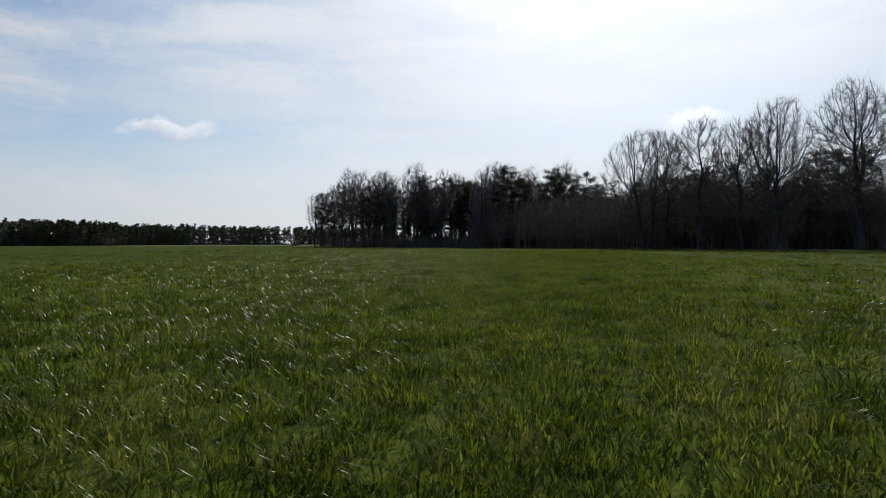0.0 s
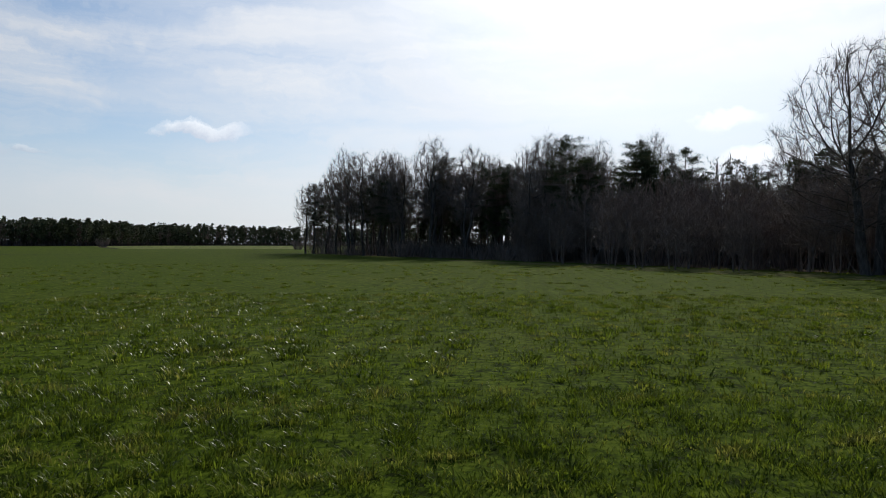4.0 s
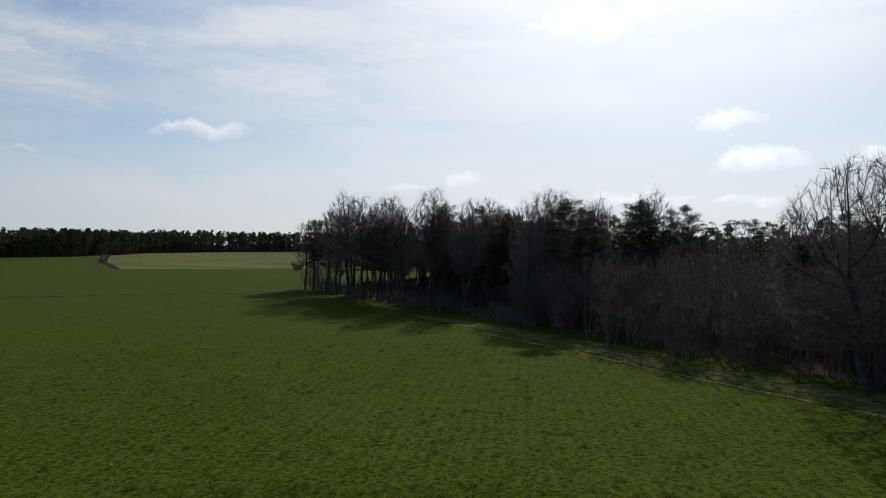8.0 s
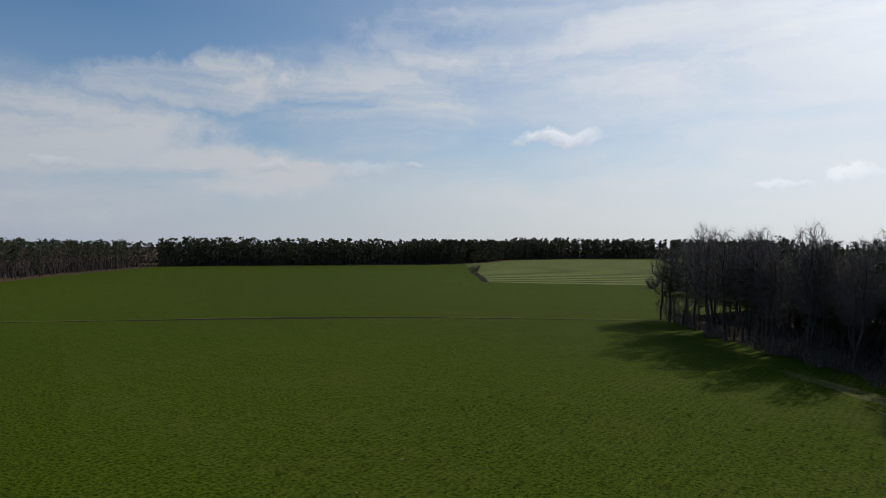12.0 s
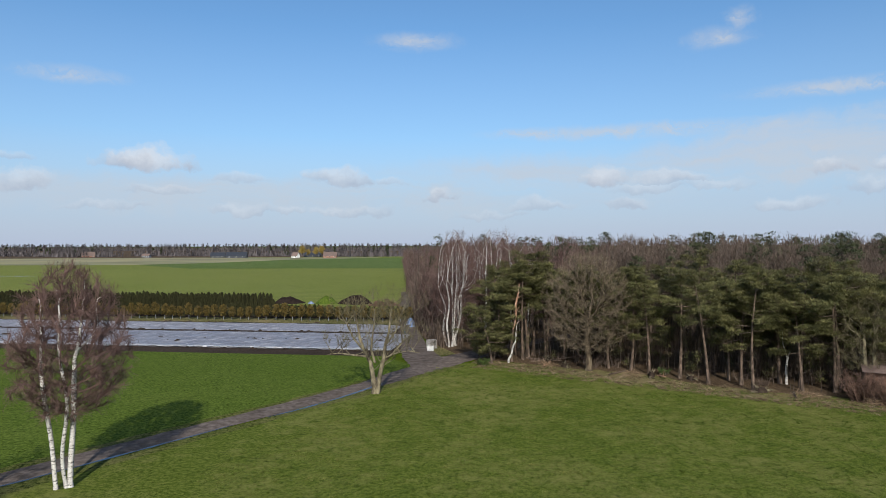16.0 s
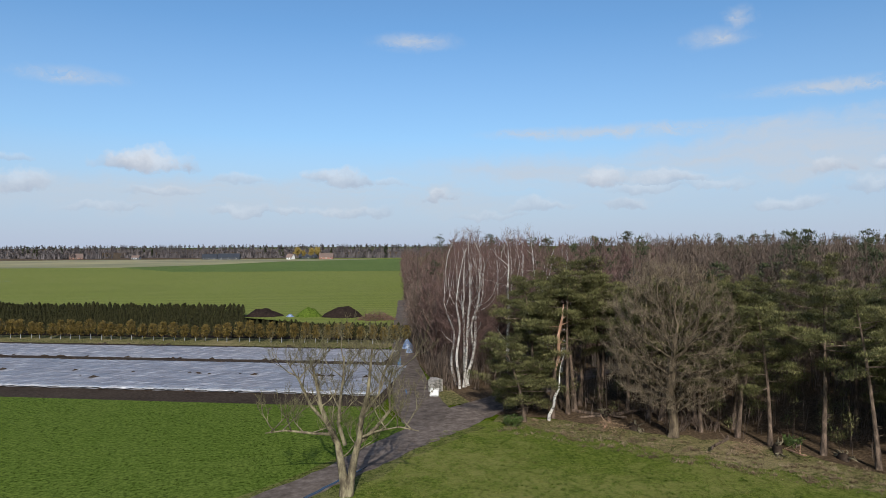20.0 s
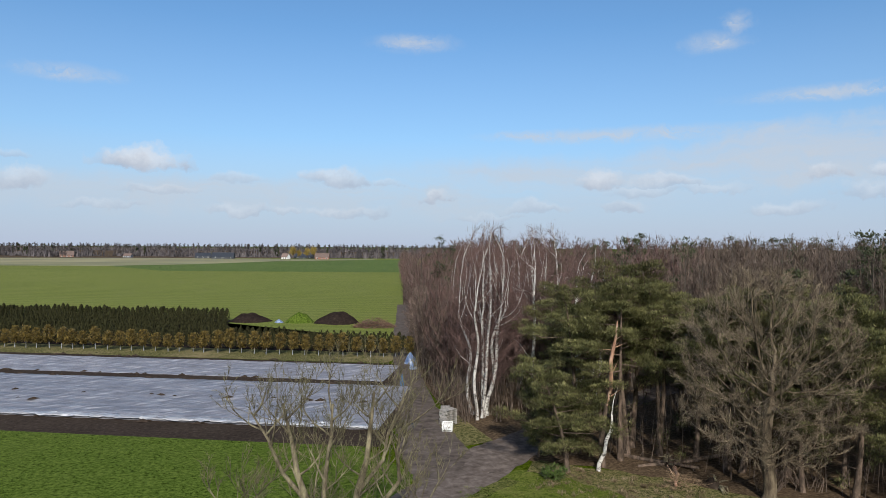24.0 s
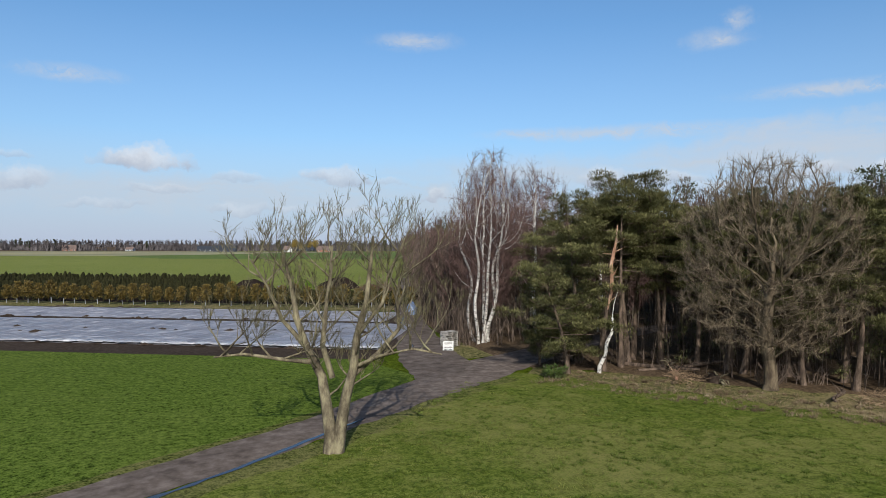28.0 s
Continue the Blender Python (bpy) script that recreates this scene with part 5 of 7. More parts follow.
far_wood("woodland", [(-166, -88), (-175, -68), (-196, -56), (-212, -28)], 60, 2.8, (11, 16.0), 0.13, 201, "mixed leafless wood behind the field", rows=6, leaf=0.24, twig=0.09, fine=1.1)
far_wood("woodland", [(-238, 6), (-226, 14), (-222, 26), (-258, 66), (-282, 110)], 50, 2.4, (13.5, 18), 0.9, 202, "dense pine wood along the field", rows=4, leaf=0.24)
far_wood("woodland", [(-252, -40), (-276, 2), (-252, 10)], 40, 3.6, (11, 15.5), 0.2, 208, "mixed wood round the lawn", rows=4, leaf=0.24, fine=1.3)
far_wood("woodland", [(-282, 110), (-259, 148), (-306, 200), (-383, 304)], 50, 2.8, (14, 17), 0.6, 203, "mixed wood along the field", rows=4, leaf=0.28)
far_wood("woodland", [(-383, 304), (-300, 420), (-262, 474)], 50, 2.6, (15, 19.5), 0.86, 204, "distant dark pine wood", rows=4, leaf=0.52, twig=0.2, fine=0.75)
far_wood("woodland", [(-262, 474), (-272, 560), (-300, 640), (-278, 735)], 50, 3.0, (16, 20), 0.88, 205, "distant dark pine wood", rows=3, leaf=0.6, twig=0.3, fine=0.9)
far_wood("woodland", [(-310, 700), (-250, 790), (-190, 850), (-60, 885)], 60, 3.4, (18, 24), 0.9, 212, "tall distant pine wood at the end of the fields", rows=4, leaf=0.7, twig=0.3, fine=0.8)
far_wood("woodland", [(-80, 880), (40, 890), (420, 820)], 60, 5.0, (11, 18), 0.8, 213, "distant pine wood at the end of the fields", rows=2, leaf=0.6, twig=0.3)
far_wood("woodland", [(430, 330), (200, 335), (40, 330), (-28, 345)], 60, 4.5, (14, 18), 0.6, 214, "far edge of the mixed wood", rows=2, leaf=0.45, twig=0.12)
far_wood("woodland", [(-300, -220), (-330, -60), (-340, 60), (-390, 160), (-460, 300), (-400, 460), (-350, 620)], 60, 4.0, (14, 16.5), 0.75, 211, "deeper rows of the pine wood", rows=2, leaf=0.55, twig=0.2, fine=0.6)
# depth of the wood ahead
rng2 = random.Random(210)
trunk, green, bare = Shape(), Shape(), Shape()
for k in range(560):
    u = rng2.random()
    back = 16 + 270 * u ** 2.2
    along = rng2.uniform(0.22, 1.0)
    p = inside(along, back, A_IN)
    if p.y > 150 and p.x < -4 + (p.y - 150) * 0.1:
        continue
    style = 0 if rng2.random() < 0.45 else 1
    rough_tree(rng2, trunk, green if style == 0 else bare, p.x, p.y, rng2.uniform(7.5, 11.5) if along > 0.55 and back < 60 else rng2.uniform(9.5, 12.5) if back < 90 else rng2.uniform(11, 16.5), style, 1.8 if back < 70 else 1.2, 0.13 if back < 70 else 0.26)
for k in range(80):                                       # low conifers filling the corner copse
    p = inside(rng2.uniform(0.0, 0.36), rng2.uniform(6, 26), A_IN)
    rough_tree(rng2, trunk, green, p.x, p.y, rng2.uniform(5, 9.5), 0, 1.4, 0.15)
for k in range(2200):                                    # tangled young growth within the wood
    t = rng2.uniform(0.02, 1.0)
    p = inside(t, (3 if t > 0.3 else 4) + (34 if t > 0.3 else 22) * rng2.random() ** 1.2, A_IN)
    high = rng2.uniform(2.0, 7.5) if t > 0.3 else rng2.uniform(1.5, 5.5)
    p = Vector((p.x, p.y, 0))
    top = p + Vector((rng2.uniform(-0.6, 0.6), rng2.uniform(-0.6, 0.6), high))
    bare.spike(p, top, 0.02)
    for _ in range(16):
        q = p.lerp(top, rng2.uniform(0.15, 1))
        bare.leaf(q, q + (rand_dir(rng2) + UP * 0.7).normalized() * rng2.uniform(0.4, 1.1), 0.014)
shade = Shape()                                           # broad dark blades added to close the gaps, standing in for shade between the stems
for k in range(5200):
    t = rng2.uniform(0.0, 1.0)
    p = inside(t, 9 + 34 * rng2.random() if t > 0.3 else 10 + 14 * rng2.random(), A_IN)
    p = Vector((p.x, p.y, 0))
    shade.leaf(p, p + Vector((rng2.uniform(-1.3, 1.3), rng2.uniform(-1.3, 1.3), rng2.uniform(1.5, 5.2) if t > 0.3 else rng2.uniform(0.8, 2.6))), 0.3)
deep = holder("woodland", Matrix(), "deep mixed wood stretching to the horizon", "woodland", kind="stuff")
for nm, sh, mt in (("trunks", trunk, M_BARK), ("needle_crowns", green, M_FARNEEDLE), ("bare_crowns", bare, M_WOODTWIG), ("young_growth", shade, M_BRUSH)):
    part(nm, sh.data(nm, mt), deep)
# depth of the copse behind the pines
trunk, green, bare, red = Shape(), Shape(), Shape(), Shape()
SIDE = [(-35.0, -55.6), (-35.6, -60.0), (-36.3, -65.6), (-38.4, -77), (-41.4, -88), (-51.0, -125.7), (-76, -214), (-106.5, -326)]
for k in range(600):
    u, w = rng2.random(), rng2.random()
    near = Vector((-60, -62)).lerp(Vector((-112, -58)), w)
    far = Vector((-116, -320)).lerp(Vector((-300, -150)), w)
    p = near.lerp(far, u ** 0.8)
    style = 0 if rng2.random() < (0.03 if u < 0.5 else 0.12) else 1
    rough_tree(rng2, trunk, green if style == 0 else (red if w < 0.25 and rng2.random() < 0.7 else bare), p.x, p.y, rng2.uniform(14.6, 17.0) if u < 0.35 else rng2.uniform(15.5, 19.0), style, 1.9, 0.16, 0.05)
for k in range(420):                                      # birches between the side track and the pines
    u = 0.25 + 0.75 * rng2.random() ** 1.5
    p = inside(u, -0.6 - 42 * rng2.random() ** 1.2, SIDE)
    pick = rng2.random()
    style = 0 if pick < 0.07 and p.y < -85 else 1
    rough_tree(rng2, trunk, green if style == 0 else (red if pick < 0.75 else bare), p.x, p.y, rng2.uniform(8.0, 13.0) if p.y > -90 else rng2.uniform(11, 15), style, 1.6, 0.15, 0.028)
for k in range(190):                                      # along the open side, right up to the track
    p = inside(0.26 + 0.74 * rng2.random() ** 0.9, -3.4 * rng2.random(), SIDE)
    rough_tree(rng2, trunk, red if rng2.random() < 0.6 else bare, p.x, p.y, rng2.uniform(7.0, 11.5) if p.y > -130 else rng2.uniform(10, 13.5), 1, 1.7, 0.15, 0.028)
for k in range(260):
    w = rng2.random()
    near = Vector((-52, -52)).lerp(Vector((-88, -24)), w)
    far = Vector((-70, -72)).lerp(Vector((-120, -52)), w)
    p = near.lerp(far, rng2.random())
    style = 0 if rng2.random() < 0.07 else 1
    rough_tree(rng2, trunk, green if style == 0 else bare, p.x, p.y, rng2.uniform(11.5, 13.5) if p.x + p.y > -112 else rng2.uniform(13.5, 16.5), style, 1.9, 0.12, 0.03)
for k in range(1500):                                     # undergrowth
    if k % 2:
        p = inside(0.66 * rng2.random(), 0.6 - 18 * rng2.random() ** 1.6, SIDE)
        x, y = p.x, p.y
    else:
        p = Vector((-48, -48)).lerp(Vector((-80, -14)), rng2.random()) + Vector((-0.7, -0.7)) * 34 * rng2.random()
        x, y = p.x, p.y
    p = Vector((x, y, 0))
    top = p + Vector((rng2.uniform(-0.6, 0.6), rng2.uniform(-0.6, 0.6), rng2.uniform(1.2, 5.0)))
    bare.spike(p, top, 0.03)
    for _ in range(13):
        q = p.lerp(top, rng2.uniform(0.1, 1))
        bare.leaf(q, q + (rand_dir(rng2) + UP * 0.5).normalized() * rng2.uniform(0.5, 1.5), 0.022)
deep = holder("woodland", Matrix(), "leafless brown wood behind the pine copse", "woodland", kind="stuff")
for nm, sh, mt in (("trunks", trunk, M_BARK), ("needle_crowns", green, M_FARNEEDLE), ("bare_crowns", bare, M_WOODTWIG), ("birch_crowns", red, M_REDTWIG)):
    part(nm, sh.data(nm, mt), deep)

# ---------------------------------------------------------------- the pine copse by the track
tree_thing("oak_tree", grown_tree(301, 12.9, 0.36, 5.2, 2.2, (0.5, 0.9, 1.0, 0.82, 0.4), 2700, 0.45, 0.4, 0.3, 0.2, twigs=6, twig_len=0.6, twig_r=0.012, bark=M_OAKBARK, twig=M_OAKTWIG), pose(-45.4, -35.4, 0, 0, 0, 30), "broad leafless oak with dense brown crown before the pines", "oak")
tree_thing("oak_tree", grown_tree(302, 9.4, 0.22, 3.0, 2.4, (0.5, 0.9, 1.0, 0.8, 0.35), 1300, 0.4, 0.5, 0.3, 0.3, stems=((0, 0, -0.02, 0.02), (0.5, 0.2, 0.04, 0.0)), twigs=4, twig_len=0.5, twig_r=0.011, bark=M_MOSSBARK, twig=M_OLIVE), pose(-62.6, -15.2, 0, 0, 0, 120), "leafless young oak at the copse edge", "oak")
for x, y in ((-52.2, -28.2), (-54.7, -20.6), (-58.9, -18.8), (-64.5, -14.2), (-41.5, -44.0), (-43.2, -46.5), (-53.0, -24.8), (-50.4, -31.0)):
    plant(rng.choice(pines[:3]), x, y, rng, (0.9, 1.05))
for k in range(52):
    p = inside(rng.uniform(0.06, 0.98), 2.5 + 20 * rng.random() ** 1.3, EDGE_B)
    plant(rng.choice(pines[:3]), p.x, p.y, rng, (0.8, 1.08))
for x, y in ((-47.5, -39.5), (-49.5, -37.8), (-46.2, -42.2), (-48.6, -41.8), (-51.2, -35.4), (-52.5, -39.0), (-45.0, -44.5)):
    plant(rng.choice(pines[:3]), x, y, rng, (0.88, 1.0))
for x, y, sz in ((-38.2, -45.4, 0.78), (-36.6, -46.4, 0.6)):
    plant(pines[3], x, y, rng, (sz, sz))
for x, y, sz in ((-42.8, -45.1, 1.04), (-44.0, -46.2, 1.08), (-42.2, -47.2, 0.94), (-44.6, -43.9, 0.92)):
    plant(pines[2], x, y, rng, (sz, sz))
for x, y in ((-37.0, -57.0), (-39.6, -62.8), (-42.5, -70), (-44, -76), (-46, -68), (-47.5, -82), (-50, -74), (-49, -90), (-43.5, -60.5), (-46.5, -58), (-53, -84), (-56, -98), (-52, -66), (-60, -110), (-55, -76), (-64, -124), (-58, -90), (-50, -60)):
    plant(rng.choice(birches), x, y, rng, (0.86, 1.1))
for k in range(26):
    p = inside(rng.uniform(0.22, 0.66), -0.4 - rng.random() * 4, SIDE)
    plant(rng.choice(thickets), p.x, p.y, rng, (0.7, 1.15))
for k in range(13):
    p = Vector((-73, -9.5)).lerp(Vector((-114, -38)), rng.random()) + Vector((rng.uniform(-2, 2), rng.uniform(-4, 1)))
    plant(rng.choice(thickets), p.x, p.y, rng, (0.4, 0.68))
for k in range(36):
    p = inside(rng.random(), rng.uniform(2.8, 10), EDGE_B)
    plant(shrubs[1], p.x, p.y, rng, (0.5, 1.1))

tangle, needles = Shape(), Shape()                        # undergrowth between the trunks
for k in range(950):
    p = inside(rng.uniform(0.02, 0.99), 2.0 + 26 * rng.random(), EDGE_B)
    p = Vector((p.x, p.y, 0))
    top = p + Vector((rng.uniform(-0.5, 0.5), rng.uniform(-0.5, 0.5), rng.uniform(1.0, 4.5)))
    tangle.spike(p, top, 0.03)
    for _ in range(12):
        q = p.lerp(top, rng.uniform(0.1, 1))
        tangle.leaf(q, q + (rand_dir(rng) + UP * 0.4).normalized() * rng.uniform(0.4, 1.2), 0.016)
    if k % 3 == 0:
        for _ in range(4):
            tuft(rng, needles, p.lerp(top, rng.uniform(0.4, 1)), 0.55, 26, 0.25, 0.03)
under = holder("undergrowth", Matrix(), "tangled dark undergrowth between the pine trunks", "undergrowth", kind="stuff")
part("bare_growth", tangle.data("bare_growth", M_WOODTWIG), under)
part("green_growth", needles.data("green_growth", M_NEEDLE), under)

# the broken pine and the white birch stump below it
rs = random.Random(41)
ob = holder("broken_pine", pose(-39.6, -43.2, 0), "storm-broken pine trunk with torn orange wood", "dead tree")
s = Shape()
s.tube([Vector(p) for p in ((0, 0, -0.1), (0.12, 0, 1.6), (-0.05, 0.1, 3.2), (-0.18, 0.1, 4.2), (-0.5, 0.1, 5.4), (-0.48, 0, 7.0), (-0.92, 0.0, 8.6))], [0.24, 0.18, 0.15, 0.12, 0.10, 0.07, 0.03], 8, True)
part("trunk", s.data("trunk", M_PINEBARK, True), ob)
s = Shape()
s.tube([Vector(p) for p in ((-0.16, 0.2, 4.0), (-0.46, 0.24, 5.3), (-0.46, 0.16, 6.9), (-0.86, 0.12, 8.5), (-1.0, 0.06, 9.5))], [0.05, 0.13, 0.12, 0.08, 0.03], 7, True)
for _ in range(14):
    z = rs.uniform(4.5, 9)
    b = Vector((-0.1 - z * 0.09, 0.1, z))
    s.spike(b, b + Vector((rs.uniform(-0.9, 0.9), rs.uniform(-0.3, 0.9), rs.uniform(-0.3, 0.8))), 0.05)
part("torn_wood", s.data("torn_wood", M_TORN), ob, "bare torn orange wood")
ob = holder("birch_stump", pose(-38.9, -42.6, 0), "leaning broken white birch stem", "dead tree")
s = Shape()
s.tube([Vector(p) for p in ((0, 0, -0.1), (-0.02, 0, 0.45), (-0.45, 0, 1.15), (-0.55, 0, 1.9), (-0.98, -0.05, 2.6), (-1.06, -0.1, 3.5))], [0.15, 0.13, 0.115, 0.12, 0.10, 0.05], 8, True)
part("trunk", s.data("trunk", M_BIRCH, True), ob)
s = Shape()
s.tube([Vector(p) for p in ((-1.0, -0.1, 3.4), (-1.15, -0.1, 4.4), (-1.4, 0, 5.3))], [0.04, 0.03, 0.01], 4, True)
part("branch", s.data("branch", M_BIRCH, True), ob)
ob = holder("crooked_birch", pose(-60.3, -22.0, 0), "small crooked white birch among the pines", "tree")
s = Shape()
s.tube([Vector(p) for p in ((0, 0, -0.1), (0.05, 0, 1.5), (0.0, 0.1, 2.6))], [0.14, 0.12, 0.10], 7, True)
part("trunk", s.data("trunk", M_BIRCH, True), ob)
for pts in (((0, 0.1, 2.5), (0.4, 0.3, 3.3), (1.1, 0.6, 4.2), (1.2, 0.6, 5.6)), ((0, 0.1, 2.5), (-0.5, -0.2, 3.0), (-0.9, -0.4, 3.2))):
    s = Shape()
    s.tube([Vector(p) for p in pts], [0.09, 0.07, 0.05, 0.02][:len(pts)], 5, True)
    part("branch", s.data("branch", M_BIRCH, True), ob)

# fallen logs, root plates and brush heaps
def log(x, y, turn, length, r, material, label, tilt=4.0):
    rl = random.Random(int(x * 10))
    s = Shape()
    n = 6
    s.tube([Vector((length * (i / n - 0.5), rl.uniform(-0.12, 0.12), r * 0.8 + rl.uniform(-0.04, 0.06))) for i in range(n + 1)], [r * (1 - 0.5 * i / n) for i in range(n + 1)], 7, True)
    ob = holder("fallen_log", pose(x, y, 0.02, 0, -tilt, turn), label, "log", group="fallen wood at the copse edge")
    part("stem", s.data("stem", material, True), ob)
    for k in range(4):
        s = Shape()
        b = Vector((length * rl.uniform(-0.3, 0.45), 0, r))
        s.spike(b, b + Vector((rl.uniform(-0.4, 1.0), rl.uniform(-0.8, 0.8), rl.uniform(0.3, 0.9))), r * 0.25)
        part("branch_stub", s.data("branch_stub", material), ob)


log(-42.6, -39.8, 50, 4.2, 0.16, M_TORN, "fallen pine log with bare orange ends")
log(-47.4, -32.6, 35, 5.5, 0.14, M_PINEBARK, "fallen pine log lying under the trees")
log(-50.6, -29.4, 65, 4.2, 0.10, M_TORN, "pale fallen branch across the copse edge", 9)
log(-56.8, -17.8, 45, 3.0, 0.12, M_BARK, "dark fallen branch at the foot of a pine")
log(-43.6, -42.5, 120, 5.0, 0.17, M_PINEBARK, "fallen pine log lying under the trees")
log(-45.2, -42.0, 169, 6.8, 0.20, M_PINEBARK, "large fallen pine trunk lying under the trees", 5)
log(-61.0, -13.4, 60, 3.6, 0.10, M_BARK, "dark fallen branch at the foot of a pine")


def root_plate(x, y, size, seed):
    rr = random.Random(seed)
    ob = holder("root_plate", pose(x, y, 0, 0, 0, rr.uniform(0, 360)), "upturned root plate with tangled grey roots", "tree root", group="upturned roots")
    s = Shape()
    for i in range(5):
        u = i / 4
        for k in range(10):
            a = 2 * math.pi * k / 10
            j = rr.uniform(0.8, 1.15) * math.cos(u * 1.45)
            s.v.append((math.cos(a) * size * 0.62 * j, math.sin(a) * size * 0.34 * j, size * 0.6 * math.sin(u * 1.57)))
    for i in range(4):
        for k in range(10):
            q, w = i * 10 + k, i * 10 + (k + 1) % 10
            s.f.append((q, w, w + 10, q + 10))
    part("soil_ball", s.data("soil_ball", M_SOIL, True), ob)
    for k in range(12):
        s = Shape()
        a = rr.uniform(0.05, 3.1)
        b = Vector((math.cos(a) * size * 0.4, 0.1, math.sin(a) * size * 0.35 + 0.05))
        m1 = b + Vector((math.cos(a), rr.uniform(-0.6, 0.6), math.sin(a) * 0.6)) * size * 0.5
        m2 = m1 + Vector((math.cos(a) + rr.uniform(-0.5, 0.5), rr.uniform(-0.7, 0.7), rr.uniform(-0.5, 0.4))) * size * 0.5
        m2.z = max(m2.z, 0.02)
        s.tube([b, m1, m2], [0.07, 0.05, 0.015], 5, True)
        part("root", s.data("root", M_MOSSBARK, True), ob)


root_plate(-49.8, -29.8, 1.1, 1)
root_plate(-44.0, -42.0, 1.0, 5)
root_plate(-54.9, -19.9, 1.0, 2)
root_plate(-52.6, -27.0, 0.8, 3)
root_plate(-43.9, -38.0, 0.9, 4)


def brush_heap(x, y, w, seed, material, label):
    rb = random.Random(seed)
    s = Shape()
    for _ in range(230):
        p = Vector((rb.gauss(0, w * 0.35), rb.gauss(0, w * 0.25), 0.02))
        h = max(0.1, 0.8 - p.length / w * 0.6)
        p.z = rb.uniform(0, h)
        s.spike(p, p + Vector((rb.uniform(-1, 1), rb.uniform(-1, 1), rb.uniform(-0.1, 0.5))) * 0.8, 0.014)
    tagged(new("brush_heap", s.data("brush_heap", material)), label, "brush heap", kind="stuff").location = (x, y, 0)


brush_heap(-47.8, -30.6, 1.8, 1, M_CUTWOOD, "heap of cut tan brushwood")
brush_heap(-42.0, -38.6, 1.6, 2, M_CUTWOOD, "heap of brown brushwood")
brush_heap(-57.0, -16.6, 2.2, 3, M_CUTWOOD, "heap of brown brushwood")
brush_heap(-60.5, -12.2, 2.0, 4, M_CUTWOOD, "heap of brown brushwood")
for x, y, sz in ((-35.6, -42.4, 1.0), (-66.0, -13.5, 1.6), (-52.0, -30.5, 0.9)):
    tree_thing("green_shrub", bush(int(x * -7), 0.9, 1.5, 20, M_TWIG, leafy=M_SHRUB), pose(x, y, 0) @ Matrix.Scale(sz, 4), "low rounded evergreen shrub", "shrub")

# ---------------------------------------------------------------- the shed behind red stems
shed = holder("shed", pose(-64.2, -12.9, 0, 0, 0, -47), "low weathered wooden shed with a flat brown roof", "shed")
for i in range(15):
    part("board", Shape().box((0.38, 0.03, 2.8), (-2.73 + i * 0.39, 1.3, 1.4), bevel=0.006).data("board", M_WOOD), shed)
for i in range(14):
    part("board", Shape().box((0.03, 0.19, 2.8), (2.95, -1.25 + i * 0.195, 1.4)).data("board", M_WOOD), shed)
part("wall", Shape().box((5.9, 0.06, 2.8), (0, -1.3, 1.4)).data("wall", M_WOOD), shed)
part("wall", Shape().box((0.06, 2.56, 2.8), (-2.92, 0, 1.4)).data("wall", M_WOOD), shed)
for i in range(13):
    part("roof_board", Shape().box((0.485, 3.2, 0.045), (-2.94 + i * 0.49, 0, 2.93 + 0.006 * (i % 2)), Matrix.Rotation(radians(-7), 4, "X"), 0.008).data("roof_board", M_ROOF), shed)
rd = random.Random(77)
for k in range(16):
    x = -3.3 + k * 0.45
    m = shed.matrix_basis @ Vector((x, 2.1 + rd.uniform(-0.4, 0.9), 0))
    if k == 0:
        dog = tree_thing("red_stem_shrub", bush(171, 2.9, 1.7, 34, M_DOGWOOD, 0.016, None, 14), pose(m.x, m.y, 0), "dense leafless shrub with brownish-red stems", "shrub", "shrubs before the shed")
    else:
        plant(dog, m.x, m.y, rd, (0.8, 1.1))

# ---------------------------------------------------------------- roadside trees
ASH = options(levels=3, kids=(6, 4, 3), first=(0.35, 0.3, 0.3), angle=(20, 48), ratio=0.52, lift=0.16, twigs=3, twig_len=0.62, twig_r=0.013, twig_lift=0.35, fan=0.6, wander=0.20, fork=True)
ash_wood, ash_tw = Shape(), Shape()
ra = random.Random(306)


def ash_limb(points, r0, r1, kids):
    pts = [Vector(p) for p in points]
    n = len(pts)
    rads = [r0 + (r1 - r0) * i / (n - 1) for i in range(n)]
    ash_wood.tube(pts, rads, 8, False)
    o = dict(ASH)
    for k in range(kids):
        t = (0.30 + 0.70 * (k + ra.random() * 0.6) / kids) * (n - 1)
        i = min(int(t), n - 2)
        b = pts[i].lerp(pts[i + 1], t - i)
        a = k * 2.4 + ra.uniform(-0.4, 0.4)
        d = Vector((math.cos(a), math.sin(a), ra.uniform(0.35, 1.3)))
        limb(ra, ash_wood, ash_tw, b, d, ra.uniform(1.5, 2.7), max(r1 * 0.8, 0.05), 1, o)


# limbs shaped to the camera's view: local x runs across it, y away from it
ash_limb([(0, 0, -0.15), (0.05, 0, 0.7), (-0.15, 0.1, 2.0), (-0.35, 0.2, 3.2), (-0.95, 0.3, 4.4), (-1.35, 0.3, 5.6), (-1.6, 0.4, 7.0), (-2.0, 0.5, 8.6)], 0.30, 0.05, 9)
ash_limb([(0.3, 0, -0.15), (0.45, 0, 1.2), (0.65, -0.1, 2.4), (0.95, -0.15, 3.6), (1.1, -0.2, 5.0), (1.45, -0.1, 6.4), (1.6, 0, 8.0), (1.7, 0.1, 9.2)], 0.27, 0.05, 9)
